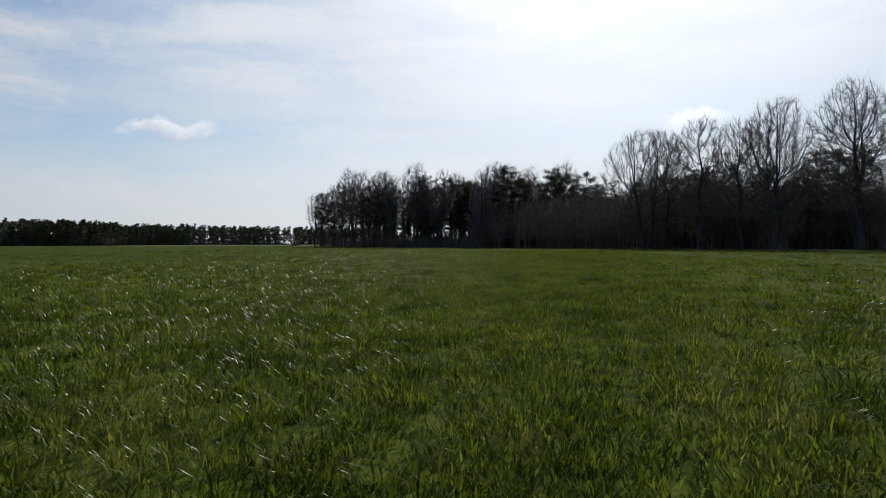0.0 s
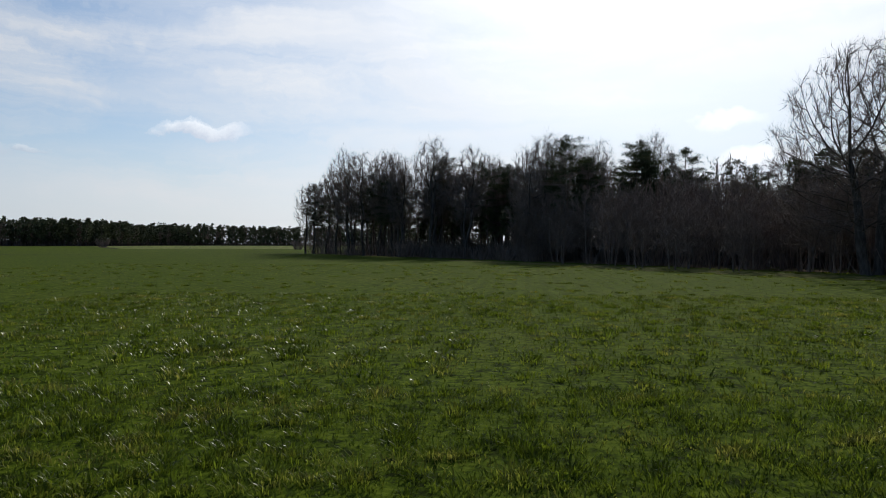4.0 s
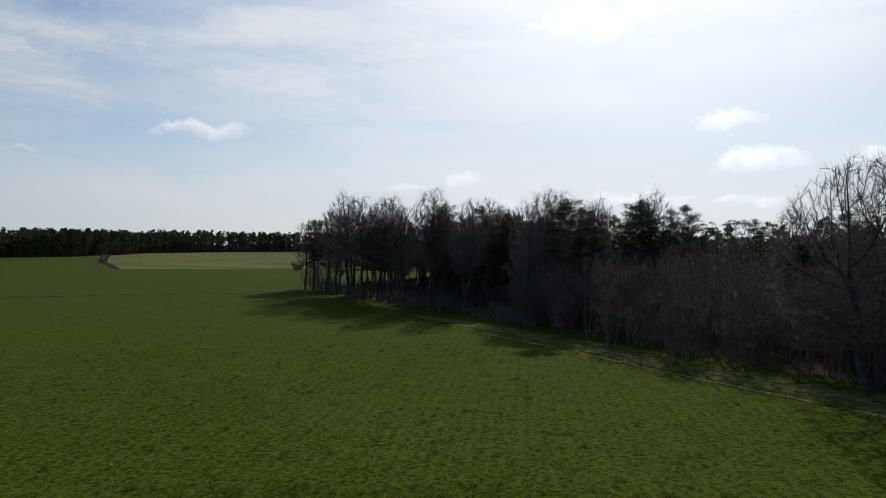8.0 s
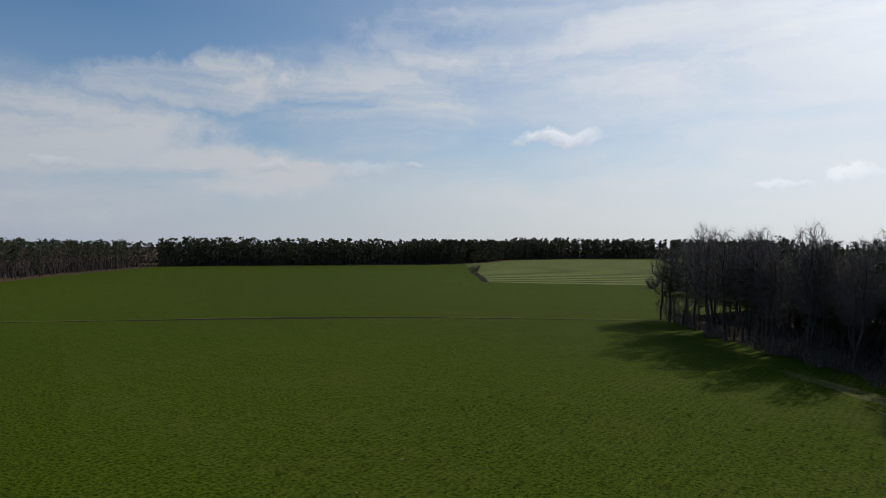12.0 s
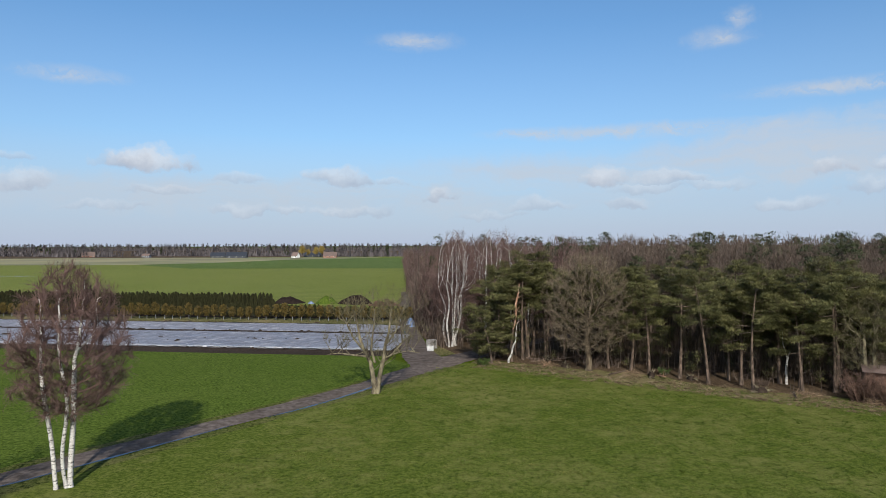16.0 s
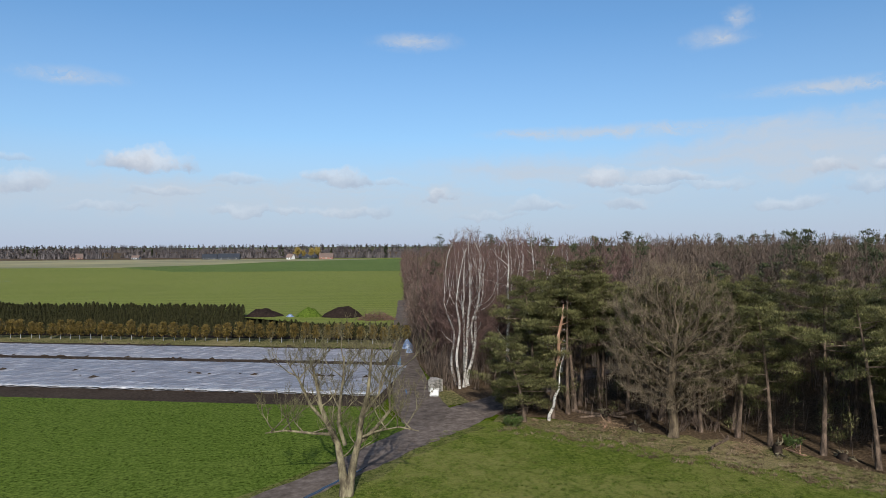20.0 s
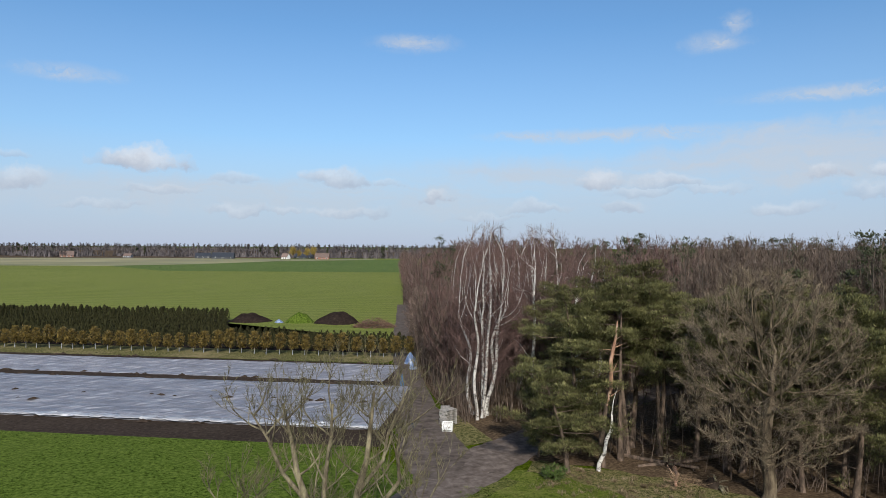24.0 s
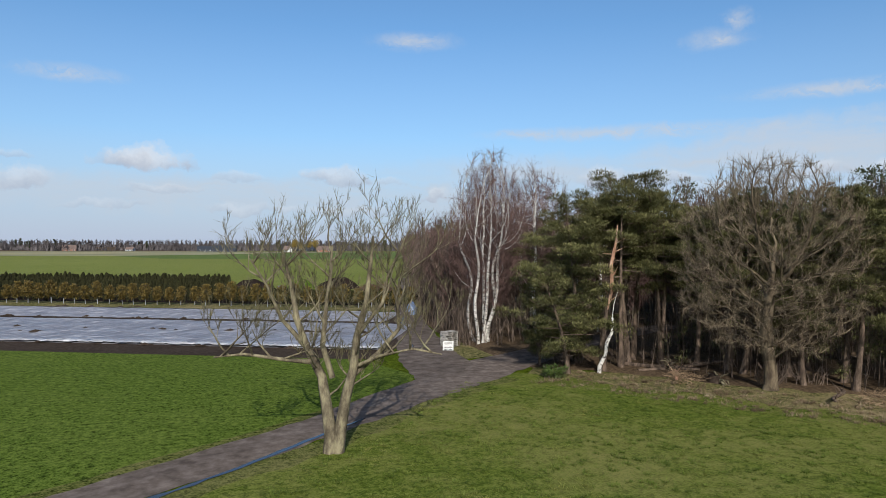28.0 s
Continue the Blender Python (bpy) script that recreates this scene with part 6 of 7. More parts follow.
ash_limb([(0.1, 0, 3.2), (-0.25, -0.2, 4.6), (-0.1, -0.4, 6.0), (0.1, -0.5, 7.6), (0.15, -0.4, 8.8)], 0.13, 0.04, 7)
ash_limb([(0.8, -0.1, 3.2), (1.9, 0.3, 4.2), (2.7, 0.6, 5.2), (2.6, 0.5, 6.6), (2.9, 0.5, 8.0)], 0.13, 0.04, 6)
ash_limb([(-0.6, 0.2, 3.8), (-1.8, -0.2, 4.0), (-3.2, -0.6, 4.3), (-4.3, -0.8, 4.2)], 0.11, 0.03, 6)
ash_limb([(-0.95, 0.3, 4.4), (-2.0, 0.5, 5.6), (-2.6, 0.6, 7.0), (-3.3, 0.6, 8.2)], 0.11, 0.03, 6)
ash_limb([(0.9, 0, 3.6), (2.0, -0.6, 4.2), (3.3, -1.0, 4.6), (4.4, -1.2, 4.4)], 0.10, 0.03, 5)
ash_limb([(1.1, -0.2, 5.0), (2.1, -0.2, 6.4), (2.3, 0, 7.6), (2.9, 0, 8.9)], 0.09, 0.03, 5)
ash = holder("roadside_tree", pose(-19.9, -32.2, 0, 0, 0, 160.5 - 180), "leafless twin-stemmed ash with lichened bark beside the track", "tree")
ash.matrix_basis = pose(-19.9, -32.2, 0, 0, 0, 161) @ Matrix.Diagonal((1, 1, 0.93, 1))
part("trunk", ash_wood.data("trunk", M_MOSSBARK, True), ash)
part("crown", ash_tw.data("crown", M_OLIVE), ash)

tree_thing("birch_tree", grown_tree(321, 13.0, 0.145, 3.3, 4.2, (0.5, 0.95, 1.0, 0.72, 0.3), 1700, 0.42, 0.4, 0.3, stems=((0, 0, -0.035, 0), (0.7, 0.1, 0.10, 0.02), (0.15, 0.2, 0.02, 0.05)), twigs=13, twig_len=0.7, twig_r=0.015, twig_lift=-0.05, split=0.06, bark=M_BIRCH, twig=M_REDTWIG), pose(2.75, -14.5, 0, 0, 0, 0), "three-stemmed white birch beside the farm track", "birch")
tree_thing("roadside_tree", grown_tree(322, 8.2, 0.17, 2.8, 1.8, points=800, step=0.4, leader=0.5, rise=0.3, twigs=4, twig_len=0.6, bark=M_MOSSBARK, twig=M_OLIVE), pose(8.9, -10.3, 0), "leafless roadside tree with olive twigs")
for k, (x, y) in enumerate(((13.5, -7.0), (24, 0.5))):
    plant(thickets[0], x + 2, y, rng, (0.7, 0.9))

# ---------------------------------------------------------------- pallets, post, bicycle
def pallet_parts(parent, z, material, w=1.2, d=0.8, turn=0.0):
    m = pose(0, 0, z, 0, 0, turn)
    for i in range(7):
        part("slat", Shape().box((w, 0.1, 0.022), (0, -d / 2 + 0.05 + i * (d - 0.1) / 6, 0.133), bevel=0.004).data("slat", material), parent, "", m)
    for i in range(3):
        part("bearer", Shape().box((0.1, d, 0.1), (-w / 2 + 0.05 + i * (w - 0.1) / 2, 0, 0.072), bevel=0.006).data("bearer", material), parent, "", m)
    for i in range(3):
        part("slat", Shape().box((w, 0.1, 0.022), (0, -d / 2 + 0.05 + i * (d - 0.1) / 2, 0.011)).data("slat", material), parent, "", m)


crate = holder("pallet_box", pose(-32.9, -54.3, 0.05, 0, 0, -25) @ Matrix.Scale(0.74, 4), "white-painted slatted wooden pallet box on the track's edge", "crate")
pallet_parts(crate, 0.0, M_WHITE, 1.1, 0.9)
for k in range(5):
    for side in (-1, 1):
        part("slat", Shape().box((1.1, 0.022, 0.085), (0, side * 0.44, 0.24 + k * 0.135), bevel=0.004).data("slat", M_WHITE), crate)
        part("slat", Shape().box((0.022, 0.84, 0.085), (side * 0.54, 0, 0.24 + k * 0.135), bevel=0.004).data("slat", M_WHITE), crate)
for sx in (-1, 1):
    for sy in (-1, 1):
        part("corner_post", Shape().box((0.07, 0.07, 0.72), (sx * 0.49, sy * 0.39, 0.5)).data("corner_post", M_WHITE), crate)
first = None
for k, (x, y, z, turn) in enumerate(((-33.6, -56.0, 0.05, 20), (-33.6, -56.0, 0.20, 24), (-33.6, -56.05, 0.35, 18), (-33.62, -56.0, 0.50, 30), (-33.6, -56.0, 0.65, 22), (-33.6, -56.1, 0.80, 12), (-33.58, -56.0, 0.95, 26), (-33.6, -56.0, 1.10, 21), (-34.0, -57.8, 0.05, 60), (-34.0, -57.8, 0.20, 66), (-34.0, -57.8, 0.35, 58), (-34.0, -57.8, 0.50, 62), (-34.0, -57.8, 0.65, 62), (-34.0, -57.8, 0.80, 70))):
    if first is None:
        first = holder("pallet", pose(x, y, z, 0, 0, turn), "grey weathered wooden pallet in an uneven stack", "pallet", "stacked pallets")
        pallet_parts(first, 0.0, M_GREYWOOD)
    else:
        copy_thing(first, pose(x, y, z, 0, 0, turn))

post = holder("marker_post", pose(3.0, -6.3, 0, 2, 1, 0), "white round marker post standing in the grass", "post")
s = Shape()
s.tube([Vector((0, 0, -0.1)), Vector((0, 0, 0.97)), Vector((0, 0, 1.02))], [0.055, 0.055, 0.03], 10, True)
part("shaft", s.data("shaft", M_WHITE, True), post)
s = Shape()
s.tube([Vector((0, 0, 1.0)), Vector((0, 0, 1.03)), Vector((0, 0, 1.05))], [0.066, 0.066, 0.02], 10, True)
part("cap", s.data("cap", M_WHITE, True), post)

bike = holder("bicycle", pose(8.15, -9.7, 0, 0, 0, 115) @ pose(0, 0, 0, -12, 0, 0), "dark bicycle leaning against the roadside tree", "bicycle")
for x in (-0.53, 0.53):
    s = Shape()
    ring = [Vector((x + 0.34 * math.cos(a), 0, 0.35 + 0.34 * math.sin(a))) for a in np.linspace(0, 2 * math.pi, 25)]
    s.tube(ring, [0.022] * 25, 6, False)
    wheel = part("wheel", s.data("wheel", M_BLACK, True), bike)
    s = Shape()
    for a in np.linspace(0, 2 * math.pi, 13)[:-1]:
        s.spike(Vector((x, 0.02, 0.35)), Vector((x + 0.33 * math.cos(a), 0, 0.35 + 0.33 * math.sin(a))), 0.004)
    part("spokes", s.data("spokes", M_STEEL), wheel)
for nm, a, b, r in (("frame_tube", (-0.1, 0, 0.32), (0.42, 0, 0.85), 0.018), ("frame_tube", (-0.25, 0, 0.85), (0.4, 0, 0.82), 0.018), ("frame_tube", (-0.1, 0, 0.32), (-0.28, 0, 0.95), 0.018),
                    ("fork", (0.53, 0, 0.35), (0.38, 0, 1.0), 0.016), ("stay", (-0.53, 0, 0.35), (-0.25, 0, 0.85), 0.012), ("handlebar", (0.36, -0.28, 1.03), (0.36, 0.28, 1.03), 0.014), ("stay", (-0.53, 0, 0.35), (-0.1, 0, 0.32), 0.012)):
    s = Shape()
    s.tube([Vector(a), Vector(b)], [r, r], 6, True)
    part(nm, s.data(nm, M_BLACK if nm != "handlebar" else M_STEEL, True), bike)
s = Shape()
s.tube([Vector((-0.42, 0, 0.99)), Vector((-0.28, 0, 1.0)), Vector((-0.14, 0, 0.98))], [0.09, 0.07, 0.03], 7, True)
part("saddle", s.data("saddle", M_BLACK, True), bike)
s = Shape()
s.box((0.34, 0.14, 0.3), (-0.58, 0.14, 0.55), bevel=0.04)
part("pannier", s.data("pannier", M_DARKSHEET), bike)
bag = holder("bag", pose(7.5, -8.0, 0, 0, 0, 30), "small dark bag lying in the grass", "bag")
part("body", Shape().box((0.42, 0.26, 0.2), (0, 0, 0.1), bevel=0.06).data("body", M_BLACK), bag)
s = Shape()
s.tube([Vector((-0.12, 0, 0.19)), Vector((0, 0, 0.27)), Vector((0.12, 0, 0.19))], [0.012, 0.012, 0.012], 5, True)
part("handle", s.data("handle", M_BLACK, True), bag)

# ---------------------------------------------------------------- nursery rows beyond the film
rn = random.Random(61)
kinds = []
for seed in range(3):
    r2 = random.Random(400 + seed)
    wood, leaf = Shape(), Shape()
    wood.tube([Vector((0, 0, -0.05)), Vector((0.02, 0, 1.2)), Vector((0, 0.02, 2.4))], [0.035, 0.03, 0.015], 5, False)
    for _ in range(130):
        z = r2.uniform(0.75, 2.7)
        r = 0.74 * math.sin(math.pi * min(1, (z - 0.45) / 2.5)) ** 0.7 * r2.random() ** 0.5
        a = r2.uniform(0, 6.28)
        tuft(r2, leaf, Vector((math.cos(a) * r, math.sin(a) * r, z)), 0.22, 7, 0.24, 0.07, 0.3)
    guard = Shape()
    guard.tube([Vector((0, 0, 0.0)), Vector((0, 0, 0.75))], [0.045, 0.04], 7, False)
    kinds.append((wood.data("trunk", M_BARK, True), leaf.data("crown", M_HEDGE), guard.data("trunk_guard", M_GREYSHEET)))
protos = []
for k in range(74):
    x, y = fld(-4.0 + k * 1.72 + rn.uniform(-0.15, 0.15), 33.0 + rn.uniform(-0.2, 0.2))
    if k < 3:
        ob = tree_thing("nursery_tree", kinds[k][:2], pose(x, y, 0, 0, 0, rn.uniform(0, 360)), "young nursery tree with golden-brown leaves and a pale trunk guard", "young tree", "row of nursery trees")
        part("trunk_guard", kinds[k][2], ob, "pale plastic trunk guard")
        protos.append(ob)
    else:
        plant(rn.choice(protos), x, y, rn, (0.88, 1.1))
thujas = []
for seed in range(3):
    r2 = random.Random(430 + seed)
    wood, leaf = Shape(), Shape()
    wood.tube([Vector((0, 0, -0.05)), Vector((0, 0, 3.2))], [0.05, 0.015], 5, False)
    for _ in range(230):
        z = 3.7 * (1 - r2.random() ** 1.25)
        r = 0.78 * (1 - (z / 3.75) ** 4) + 0.05
        a = r2.uniform(0, 6.28)
        p = Vector((math.cos(a) * r * r2.uniform(0.75, 1.0), math.sin(a) * r * r2.uniform(0.75, 1.0), z))
        leaf.leaf(p, p + Vector((math.cos(a) * 0.12, math.sin(a) * 0.12, 0.42)), 0.14)
    thujas.append((wood.data("trunk", M_BARK), leaf.data("foliage", M_THUJA)))
protos = []
for k in range(210):
    x, y = fld(43.5 + (k // 2) * 0.95 + rn.uniform(-0.1, 0.1), 67.5 - 2.6 * (k % 2) + rn.uniform(-0.2, 0.2))
    if k < 3:
        protos.append(tree_thing("thuja", thujas[k], pose(x, y, 0) @ Matrix.Scale(0.62, 4), "columnar dark brownish-green thuja in a nursery row", "conifer", "row of thujas"))
    else:
        plant(rn.choice(protos), x, y, rn, (0.56, 0.68))
sheet("nursery_bed", [fld(0, 36.4), fld(6, 47.5), fld(33.5, 48.5), fld(42, 64.5), fld(43, 69), fld(190, 69.5), fld(190, 36.6)], 0.02, M_PEAT, "dark weeded soil between the nursery rows", "soil")
for row in range(11):                                     # further rows of thujas, a joined strip each
    t_ = 37.4 + row * 2.55
    first_s = float(np.interp(t_, (36, 46, 48.5, 55, 59, 64), (2, 7, 35, 38, 40, 42)))
    strip = Shape()
    for k in range(int(150 - first_s)):
        x, y = fld(first_s + k * 0.98 + rn.uniform(-0.12, 0.12), t_ + rn.uniform(-0.15, 0.15))
        h = rn.uniform(1.75, 2.25) * (0.72 if first_s + k < 30 + (t_ - 37) * 0.4 else 1.0)
        for _ in range(58):
            z = h * (1 - rn.random() ** 1.3)
            r = 0.46 * (1 - (z / h) ** 3) + 0.03
            a = rn.uniform(0, 6.28)
            p = Vector((x + math.cos(a) * r, y + math.sin(a) * r, z))
            strip.leaf(p, p + Vector((math.cos(a) * 0.08, math.sin(a) * 0.08, 0.34)), 0.11)
    tagged(new("thuja_row", strip.data("thuja_row", M_THUJA)), "long row of dark columnar thujas in the nursery", "hedge", kind="stuff")


def mound(name, x, y, w, d, h, material, label, seed, turn=0):
    verts, faces = [], []
    n, rings = 20, 7
    for i in range(rings + 1):
        u = i / rings
        for k in range(n):
            a = 2 * math.pi * k / n
            j = 1 + 0.22 * noise.noise(Vector((math.cos(a) * 1.5, math.sin(a) * 1.5, seed)))
            verts.append((math.cos(a) * w / 2 * (1 - u) * j, math.sin(a) * d / 2 * (1 - u) * j, h * (1 - (1 - u) ** 1.8) * (0.92 + 0.35 * noise.noise(Vector((math.cos(a) * (1 - u) * 2.2, math.sin(a) * (1 - u) * 2.2, seed + 0.5)))) + 0.16 * noise.noise(Vector((k * 0.7, i * 0.7, seed))) * (1 - u) * min(1, 3 * u)))
    for i in range(rings):
        for k in range(n):
            a, b = i * n + k, i * n + (k + 1) % n
            faces.append((a, b, b + n, a + n))
    ob = tagged(new(name, mesh_data(name, verts, faces, material, True)), label, "heap")
    ob.matrix_basis = pose(x, y, 0, 0, 0, turn)


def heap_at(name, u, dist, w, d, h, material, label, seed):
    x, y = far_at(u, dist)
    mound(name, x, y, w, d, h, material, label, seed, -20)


heap_at("soil_mound", -0.287, 124, 8.0, 6, 1.6, M_PEAT, "heap of dark soil behind the nursery rows", 1)
heap_at("soil_mound", -0.156, 122, 8.0, 6, 2.1, M_PEAT, "heap of dark soil behind the nursery rows", 2)
heap_at("grassed_mound", -0.212, 123, 5.5, 5, 1.9, M_LUSH, "soil heap overgrown with green weeds", 3)
heap_at("tarp_heap", -0.243, 122, 1.6, 1.4, 0.6, M_BLUEFILM, "heap under a pale blue tarpaulin", 4)
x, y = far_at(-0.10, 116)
heap = Shape()
rp = random.Random(55)
for _ in range(900):
    a, u = rp.uniform(0, 6.28), rp.random() ** 0.5
    q = Vector((math.cos(a) * u * 3.6, math.sin(a) * u * 2.0, 0))
    q.z = 1.7 * (1 - u * u) * rp.uniform(0.1, 1.0)
    e = q + Vector((rp.uniform(-1, 1), rp.uniform(-1, 1), rp.uniform(-0.1, 0.45))) * 0.9
    e.z = max(e.z, 0.01)
    heap.spike(q, e, 0.05)
tagged(new("brush_pile", heap.data("brush_pile", M_DOGWOOD)), "reddish pile of cut brushwood beyond the nursery rows", "brush heap", kind="stuff").matrix_basis = pose(x, y, 0, 0, 0, -20)
mound("film_bale", -38.6, -83.0, 1.7, 1.5, 1.5, M_BLUEFILM, "bluish bale of used crop film by the track", 6, 10)
mound("film_bale", -37.9, -79.6, 1.2, 1.0, 1.0, M_BLUEFILM, "bluish bale of used crop film by the track", 7, 40)

# ---------------------------------------------------------------- farms and trees on the far side
def house(x, y, turn, w, d, wall_h, roof_h, wall, roof, label, category="house", windows=3, name="house"):
    ob = holder(name, pose(x, y, 0, 0, 0, turn), label, category)
    t = 0.3
    part("wall", Shape().box((w, t, wall_h), (0, -d / 2, wall_h / 2)).data("wall", wall), ob)
    part("wall", Shape().box((w, t, wall_h), (0, d / 2, wall_h / 2)).data("wall", wall), ob)
    for sx in (-1, 1):
        s = Shape()
        n = 0
        y0, y1 = -d / 2 - t / 2, d / 2 + t / 2
        for px in (sx * (w / 2 - t), sx * w / 2):
            s.v += [(px, y0, 0), (px, y1, 0), (px, y1, wall_h), (px, 0, wall_h + roof_h - 0.1), (px, y0, wall_h)]
        s.f += [(0, 1, 2, 3, 4), (9, 8, 7, 6, 5)] + [(i, (i + 1) % 5, (i + 1) % 5 + 5, i + 5) for i in range(5)]
        part("gable", s.data("gable", wall), ob)
    ang = math.atan2(roof_h, d / 2)
    length = math.hypot(roof_h, d / 2) + 0.5
    for sy in (-1, 1):
        m = pose(0, sy * (d / 4 + 0.1), wall_h + roof_h / 2 - 0.05) @ Matrix.Rotation(-sy * ang, 4, "X")
        part("roof", Shape().box((w + 0.6, length, 0.18), bevel=0.03).data("roof", roof), ob, "", m)
    for i in range(windows):
        for sy in (-1, 1):
            win = part("window", Shape().box((1.3, 0.12, 1.3), bevel=0.02).data("window", M_WHITE), ob, "", pose(-w / 2 + (i + 0.5) * w / windows, sy * (d / 2 + 0.12), wall_h * 0.55))
            part("pane", Shape().box((1.1, 0.04, 1.1)).data("pane", M_GLASS), win, "", pose(0, sy * 0.06, 0))
    part("door", Shape().box((1.1, 0.1, 2.1)).data("door", M_DARKSHEET), ob, "", pose(w * 0.12, d / 2 + 0.18, 1.05))
    return ob


for u, dist, turn, w, d, wh, rh, wl, rf, lb, nm in (
        (-0.327, 655, 10, 26, 14, 2.6, 4.6, M_DARKSHEET, M_DARKSHEET, "large dark barn with an open front", "barn"),
        (-0.357, 665, 15, 18, 12, 2.6, 4.0, M_DARKSHEET, M_DARKSHEET, "dark farm shed with a gabled roof", "barn"),
        (-0.233, 655, -20, 8, 8, 2.6, 4.0, M_WHITE, M_ROOF, "white farmhouse with a dark tiled roof", "house"),
        (-0.178, 655, 5, 17, 10, 2.6, 4.4, M_BRICK, M_ROOF, "brick farmhouse with a dark tiled roof", "house"),
        (-0.205, 690, 5, 24, 11, 2.6, 3.6, M_DARKSHEET, M_DARKSHEET, "long dark farm outbuilding with a low roof", "barn"),
        (-0.562, 705, 30, 16, 10, 2.0, 5.0, M_BRICK, M_ROOF, "brick house among trees with a steep roof", "house"),
        (-0.47, 690, 0, 10, 7, 2.4, 2.4, M_GREYSHEET, M_ROOF, "pale low farm building with a gabled roof", "house")):
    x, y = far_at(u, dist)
    house(x, y, 160 + turn, w * 0.8, d * 0.8, wh * 0.8, rh * 0.85, wl, rf, lb, "barn" if nm == "barn" else "house", 3, nm)
wil = None
for u, dist, s in ((-0.222, 668, 0.85), (-0.20, 672, 0.75), (-0.192, 675, 0.8), (-0.212, 668, 0.6)):
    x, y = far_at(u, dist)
    if wil is None:
        wil = tree_thing("willow_tree", bare_tree(330, 12, 0.4, options(levels=2, kids=(14, 8), ratio=0.5, first=(0.25, 0.2), twigs=12, twig_len=2.4, twig_r=0.09), bark=M_BARK, twig=M_WILLOW), pose(x, y, 0) @ Matrix.Scale(s, 4), "leafless willow with bright yellow shoots", "willow")
    else:
        plant(wil, x, y, rn, (s, s))
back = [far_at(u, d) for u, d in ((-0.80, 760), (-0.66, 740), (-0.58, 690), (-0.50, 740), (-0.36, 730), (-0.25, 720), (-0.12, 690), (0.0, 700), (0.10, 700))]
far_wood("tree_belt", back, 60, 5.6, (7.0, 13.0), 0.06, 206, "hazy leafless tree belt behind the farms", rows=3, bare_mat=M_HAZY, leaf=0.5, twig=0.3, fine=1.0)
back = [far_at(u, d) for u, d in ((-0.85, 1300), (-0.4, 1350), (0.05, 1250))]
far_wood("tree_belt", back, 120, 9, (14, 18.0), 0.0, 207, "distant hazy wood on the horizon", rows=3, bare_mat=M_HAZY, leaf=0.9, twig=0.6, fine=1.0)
far_wood("tree_belt", [(330, 520), (800, 250), (900, -200), (800, -700), (560, -800)], 80, 14, (12, 16), 0.5, 209, "distant wood on the horizon", rows=2)

# static caravan before the wood, with its mast
van = holder("caravan", pose(-198.5, -52.2, 0, 0, 0, 123), "white static caravan in front of the leafless wood", "caravan")
part("body", Shape().box((8.2, 2.8, 2.3), (0, 0, 1.6), bevel=0.08).data("body", M_WHITE), van)
part("roof", Shape().box((8.5, 3.1, 0.14), (0, 0, 2.82), bevel=0.04).data("roof", M_GREYSHEET), van)
for x, w in ((-0.7, 0.7), (0.5, 0.9), (2.6, 0.5)):
    for y in (-1.42, 1.42):
        pane = part("window", Shape().box((w + 0.14, 0.05, 1.0), (x, y, 1.7), bevel=0.01).data("window", M_GREYSHEET), van)
        part("pane", Shape().box((w, 0.04, 0.86), (x, y * 1.015, 1.7)).data("pane", M_GLASS), pane)
part("door", Shape().box((0.8, 0.05, 1.9), (3.5, 1.42, 1.45), bevel=0.01).data("door", M_GREYSHEET), van)
for x in (-3, 0, 3):
    part("support", Shape().box((0.4, 2.2, 0.45), (x, 0, 0.22)).data("support", M_GREYSHEET), van)
mast = holder("mast", pose(-262, -118, 0), "tall thin white mast rising above the wood", "mast")
s = Shape()
s.tube([Vector((0, 0, 0)), Vector((0, 0, 20))], [0.24, 0.15], 8, True)
part("pole", s.data("pole", M_WHITE, True), mast)
s = Shape()
s.tube([Vector((0, 0, 19.4)), Vector((0, 0, 20.4))], [0.5, 0.5], 8, True)
part("head", s.data("head", M_WHITE, True), mast)
# bush by the ditch and the pale patch in the field
tree_thing("bare_shrub", bush(180, 5.0, 5.0, 44, M_THICKET, 0.035, None, 16), pose(-176.5, 351, 0), "round leafless shrub at the end of the ditch", "shrub")
tree_thing("bare_shrub", bush(181, 4.0, 4.0, 40, M_THICKET, 0.03, None, 16), pose(-60, 268, 0), "round leafless shrub beyond the copse corner", "shrub")
sheet("bare_patch", [(-75.6, 4.6), (-74.3, 4.5), (-73.2, 3.9), (-74.3, 3.7), (-75.4, 4.1)], 0.02, M_STRAW, "pale bare patch in the crop", "soil")
shr = random.Random(88)
for k in range(16):
    t = k / 15
    plant(shrubs[1], -206 - 24 * t + shr.uniform(-3, 3), -36 + 40 * t + shr.uniform(-2, 2), shr, (0.7, 1.3))


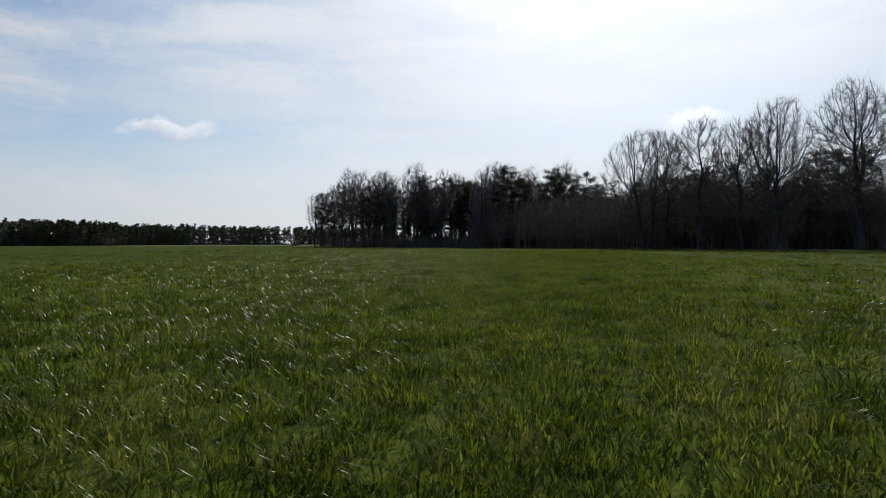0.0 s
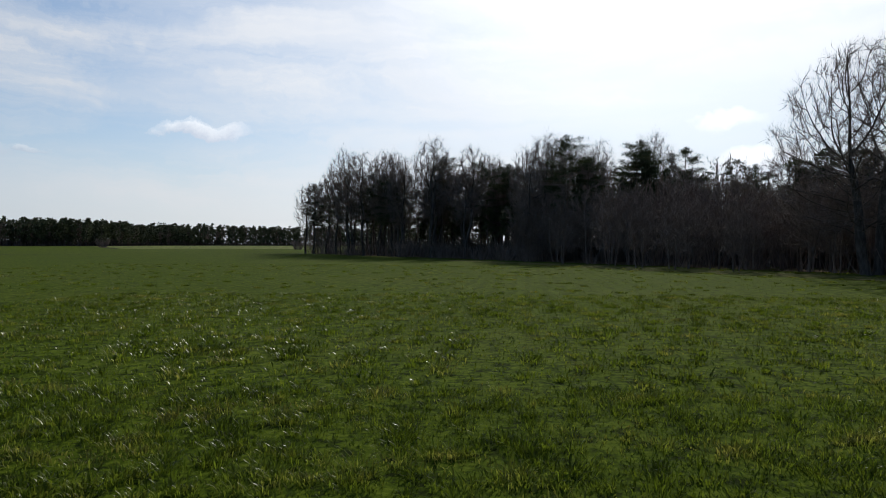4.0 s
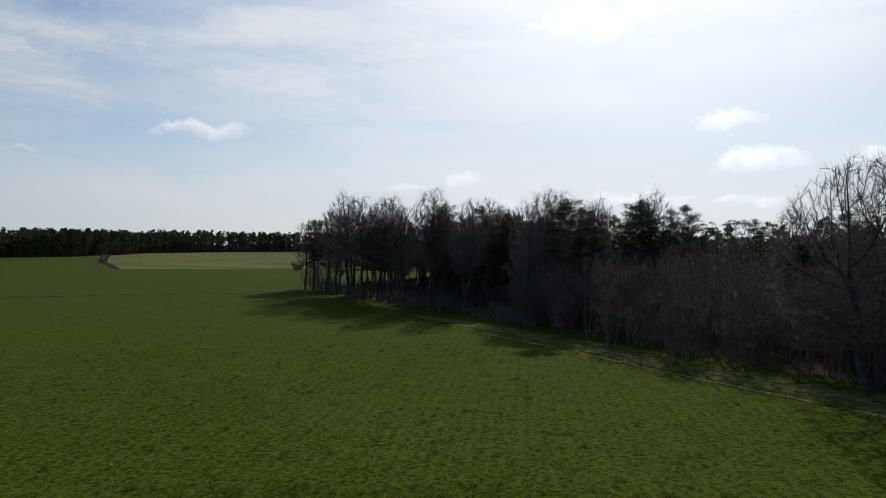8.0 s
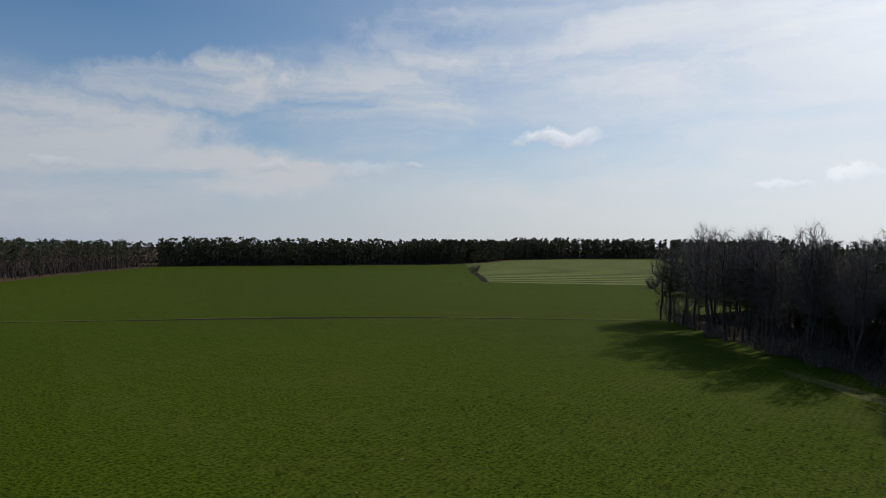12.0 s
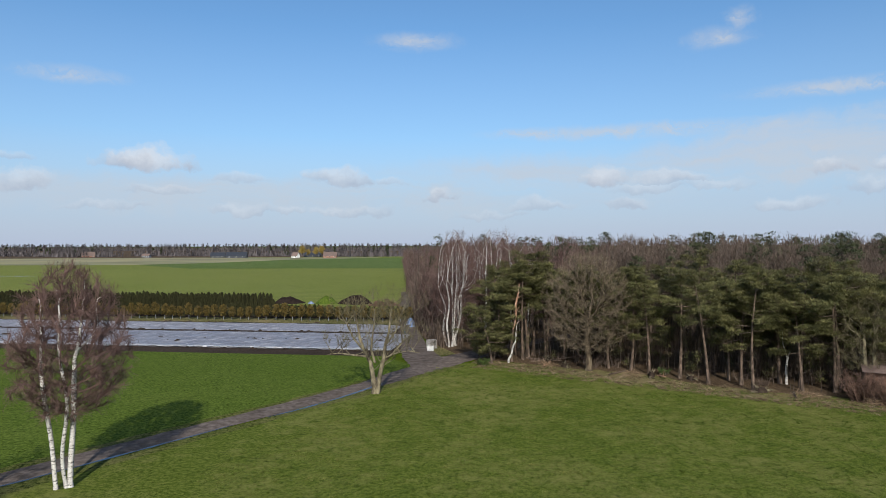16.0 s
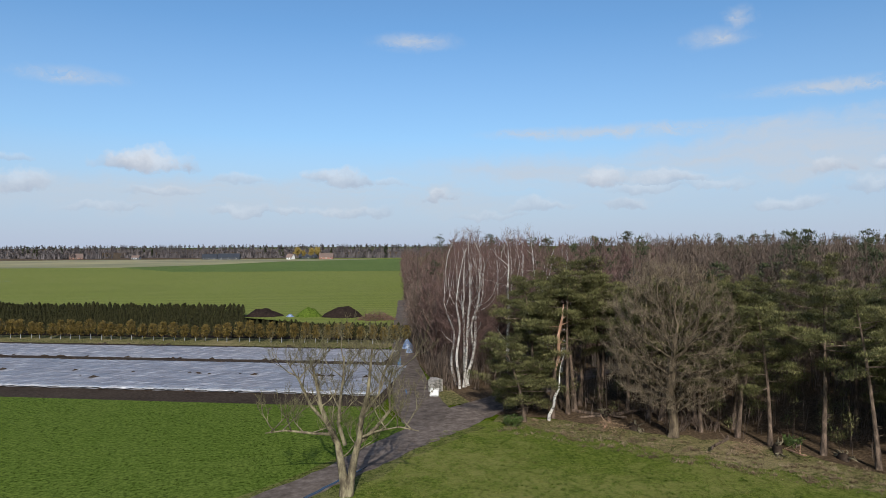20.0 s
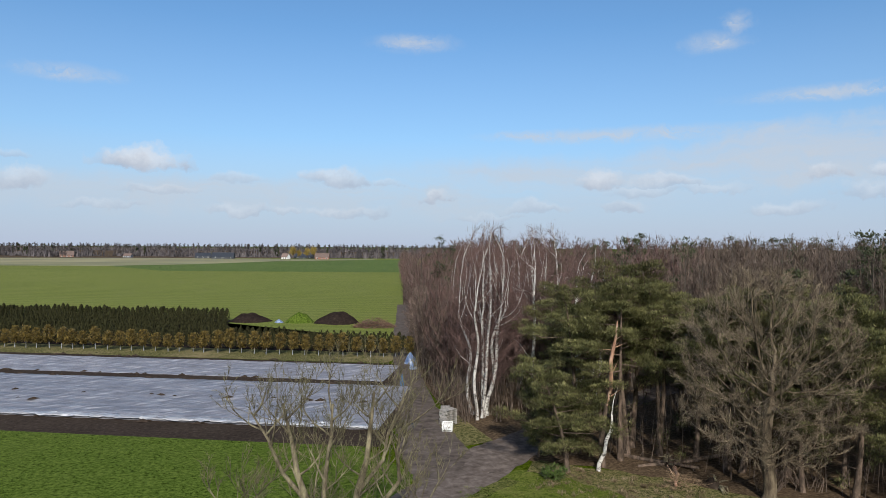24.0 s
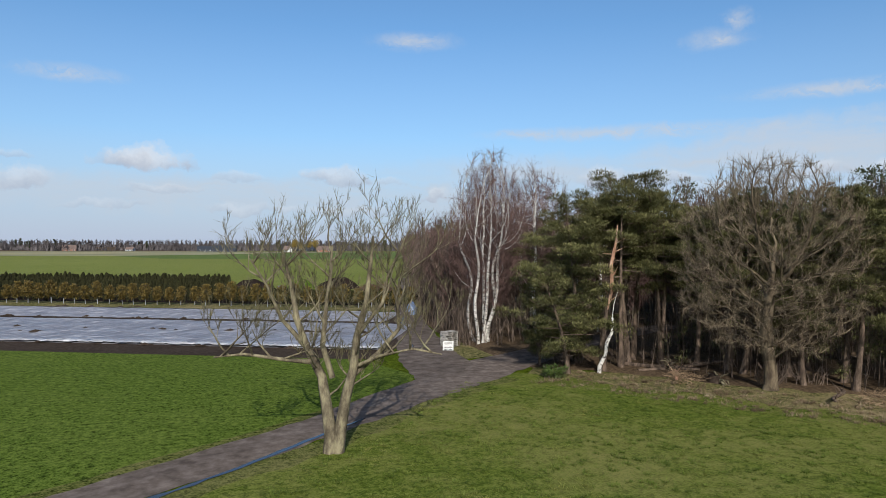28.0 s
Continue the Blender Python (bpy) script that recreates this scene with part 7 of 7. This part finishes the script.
# ---------------------------------------------------------------- grass blades near the start of the flight
def blades(name, areas, seed, label, material):
    """Bent grass blades in tufts, one mesh. areas: x half width, y from, y to, per square metre, height, width."""
    g = np.random.default_rng(seed)
    vs, fs, base = [], [], 0
    for half, y0, y1, density, high, wide, hole in areas:
        area = 2 * half * (y1 - y0)
        per = 40
        knots = int(area * density * 0.62 / per)
        kx, ky = g.uniform(-half, half, knots), g.uniform(y0, y1, knots)
        size = g.gamma(4.0, 0.25, knots)
        who = np.repeat(np.arange(knots), per)
        spread = 0.052 * np.sqrt(size[who]) * max(1.0, (wide / 0.0036) ** 0.5)
        away_x, away_y = g.normal(0, 1, len(who)) * spread, g.normal(0, 1, len(who)) * spread
        loose = int(area * density * 0.38)
        x = np.concatenate([kx[who] + away_x, g.uniform(-half, half, loose)])
        y = np.concatenate([ky[who] + away_y, g.uniform(y0, y1, loose)])
        turn = np.concatenate([np.arctan2(away_y, away_x) + g.normal(0, 0.7, len(who)), g.uniform(0, 2 * np.pi, loose)])
        tall = np.concatenate([0.75 + 0.45 * size[who], np.full(loose, 0.7)])
        keep = np.ones(len(x), bool)
        if hole:
            keep = ~((np.abs(x) < hole[0]) & (y > hole[1]) & (y < hole[2]))
        x, y, turn, tall = x[keep], y[keep], turn[keep], tall[keep]
        n = len(x)
        h = high * g.uniform(0.5, 1.2, n) * np.minimum(tall, 1.6)
        a = turn
        lean = g.uniform(0.2, 1.2, n) * h
        w = wide * g.uniform(0.6, 1.3, n)
        dx, dy = np.cos(a), np.sin(a)
        sx, sy = -dy * w, dx * w
        mx, my, mz = x + dx * lean * 0.4, y + dy * lean * 0.4, h * 0.55
        tx, ty, tz = x + dx * lean, y + dy * lean, h * g.uniform(0.7, 1.0, n)
        v = np.stack([np.stack([x, y, np.full(n, -0.01)], 1), np.stack([mx + sx, my + sy, mz], 1),
                      np.stack([tx, ty, tz], 1), np.stack([mx - sx, my - sy, mz], 1)], 1).reshape(-1, 3)
        k = base + 4 * np.arange(n)
        fs.append(np.concatenate([np.stack([k, k + 1, k + 3], 1), np.stack([k + 1, k + 2, k + 3], 1)]))
        vs.append(v)
        base += 4 * n
    v, f = np.concatenate(vs), np.concatenate(fs)
    me = bpy.data.meshes.new(name)
    me.vertices.add(len(v))
    me.vertices.foreach_set("co", v.ravel())
    me.loops.add(f.size)
    me.loops.foreach_set("vertex_index", f.ravel().astype(np.int32))
    me.polygons.add(len(f))
    me.polygons.foreach_set("loop_start", np.arange(0, f.size, 3, dtype=np.int32))
    me.materials.append(material)
    me.update()
    me.validate()
    return tagged(new(name, me), label, "grass", kind="stuff")


blades("grass", [(2.2, 1.2, 44.0, 2000, 0.080, 0.0042, None), (5.5, 1.2, 48.0, 850, 0.08, 0.0065, (2.2, 1.0, 44.0)), (14.0, 1.0, 64.0, 160, 0.085, 0.013, (5.5, 1.0, 48.0)), (34.0, 3.0, 100.0, 14, 0.08, 0.022, (14.0, 1.0, 64.0))], 3,
       "tufted green grass blades of the young crop", M_BLADE)
M_TUFT = surface("meadow_blades", [(0.36, (0.060, 0.090, 0.014)), (0.5, (0.110, 0.150, 0.026)), (0.64, (0.20, 0.205, 0.055))], 0.5, rough=0.6, spec=0.12, island=0.4, through_light=0.3)
meadow_grass = blades("meadow_grass", [(24.5, -30.0, 10.0, 210, 0.075, 0.010, None)], 8, "short tufted pasture grass", M_TUFT)
meadow_grass.matrix_basis = pose(-28.1, -4.3, 0.0, 0, 0, -42)
M_DRYBLADE = surface("dry_grass_blades", [(0.36, (0.13, 0.095, 0.058)), (0.5, (0.235, 0.175, 0.11)), (0.64, (0.36, 0.285, 0.19))], 0.8, rough=0.8, spec=0.1, island=0.4, through_light=0.3, wide=(0.3, 0.7, 1.2))
dry_grass = blades("dry_grass", [(2.6, 0.0, 46.0, 130, 0.17, 0.011, None)], 9, "bleached dry grass and stalks along the foot of the copse", M_DRYBLADE)
dry_grass.matrix_basis = pose(-35.2, -43.0, 0.0, 0, 0, 37.6)
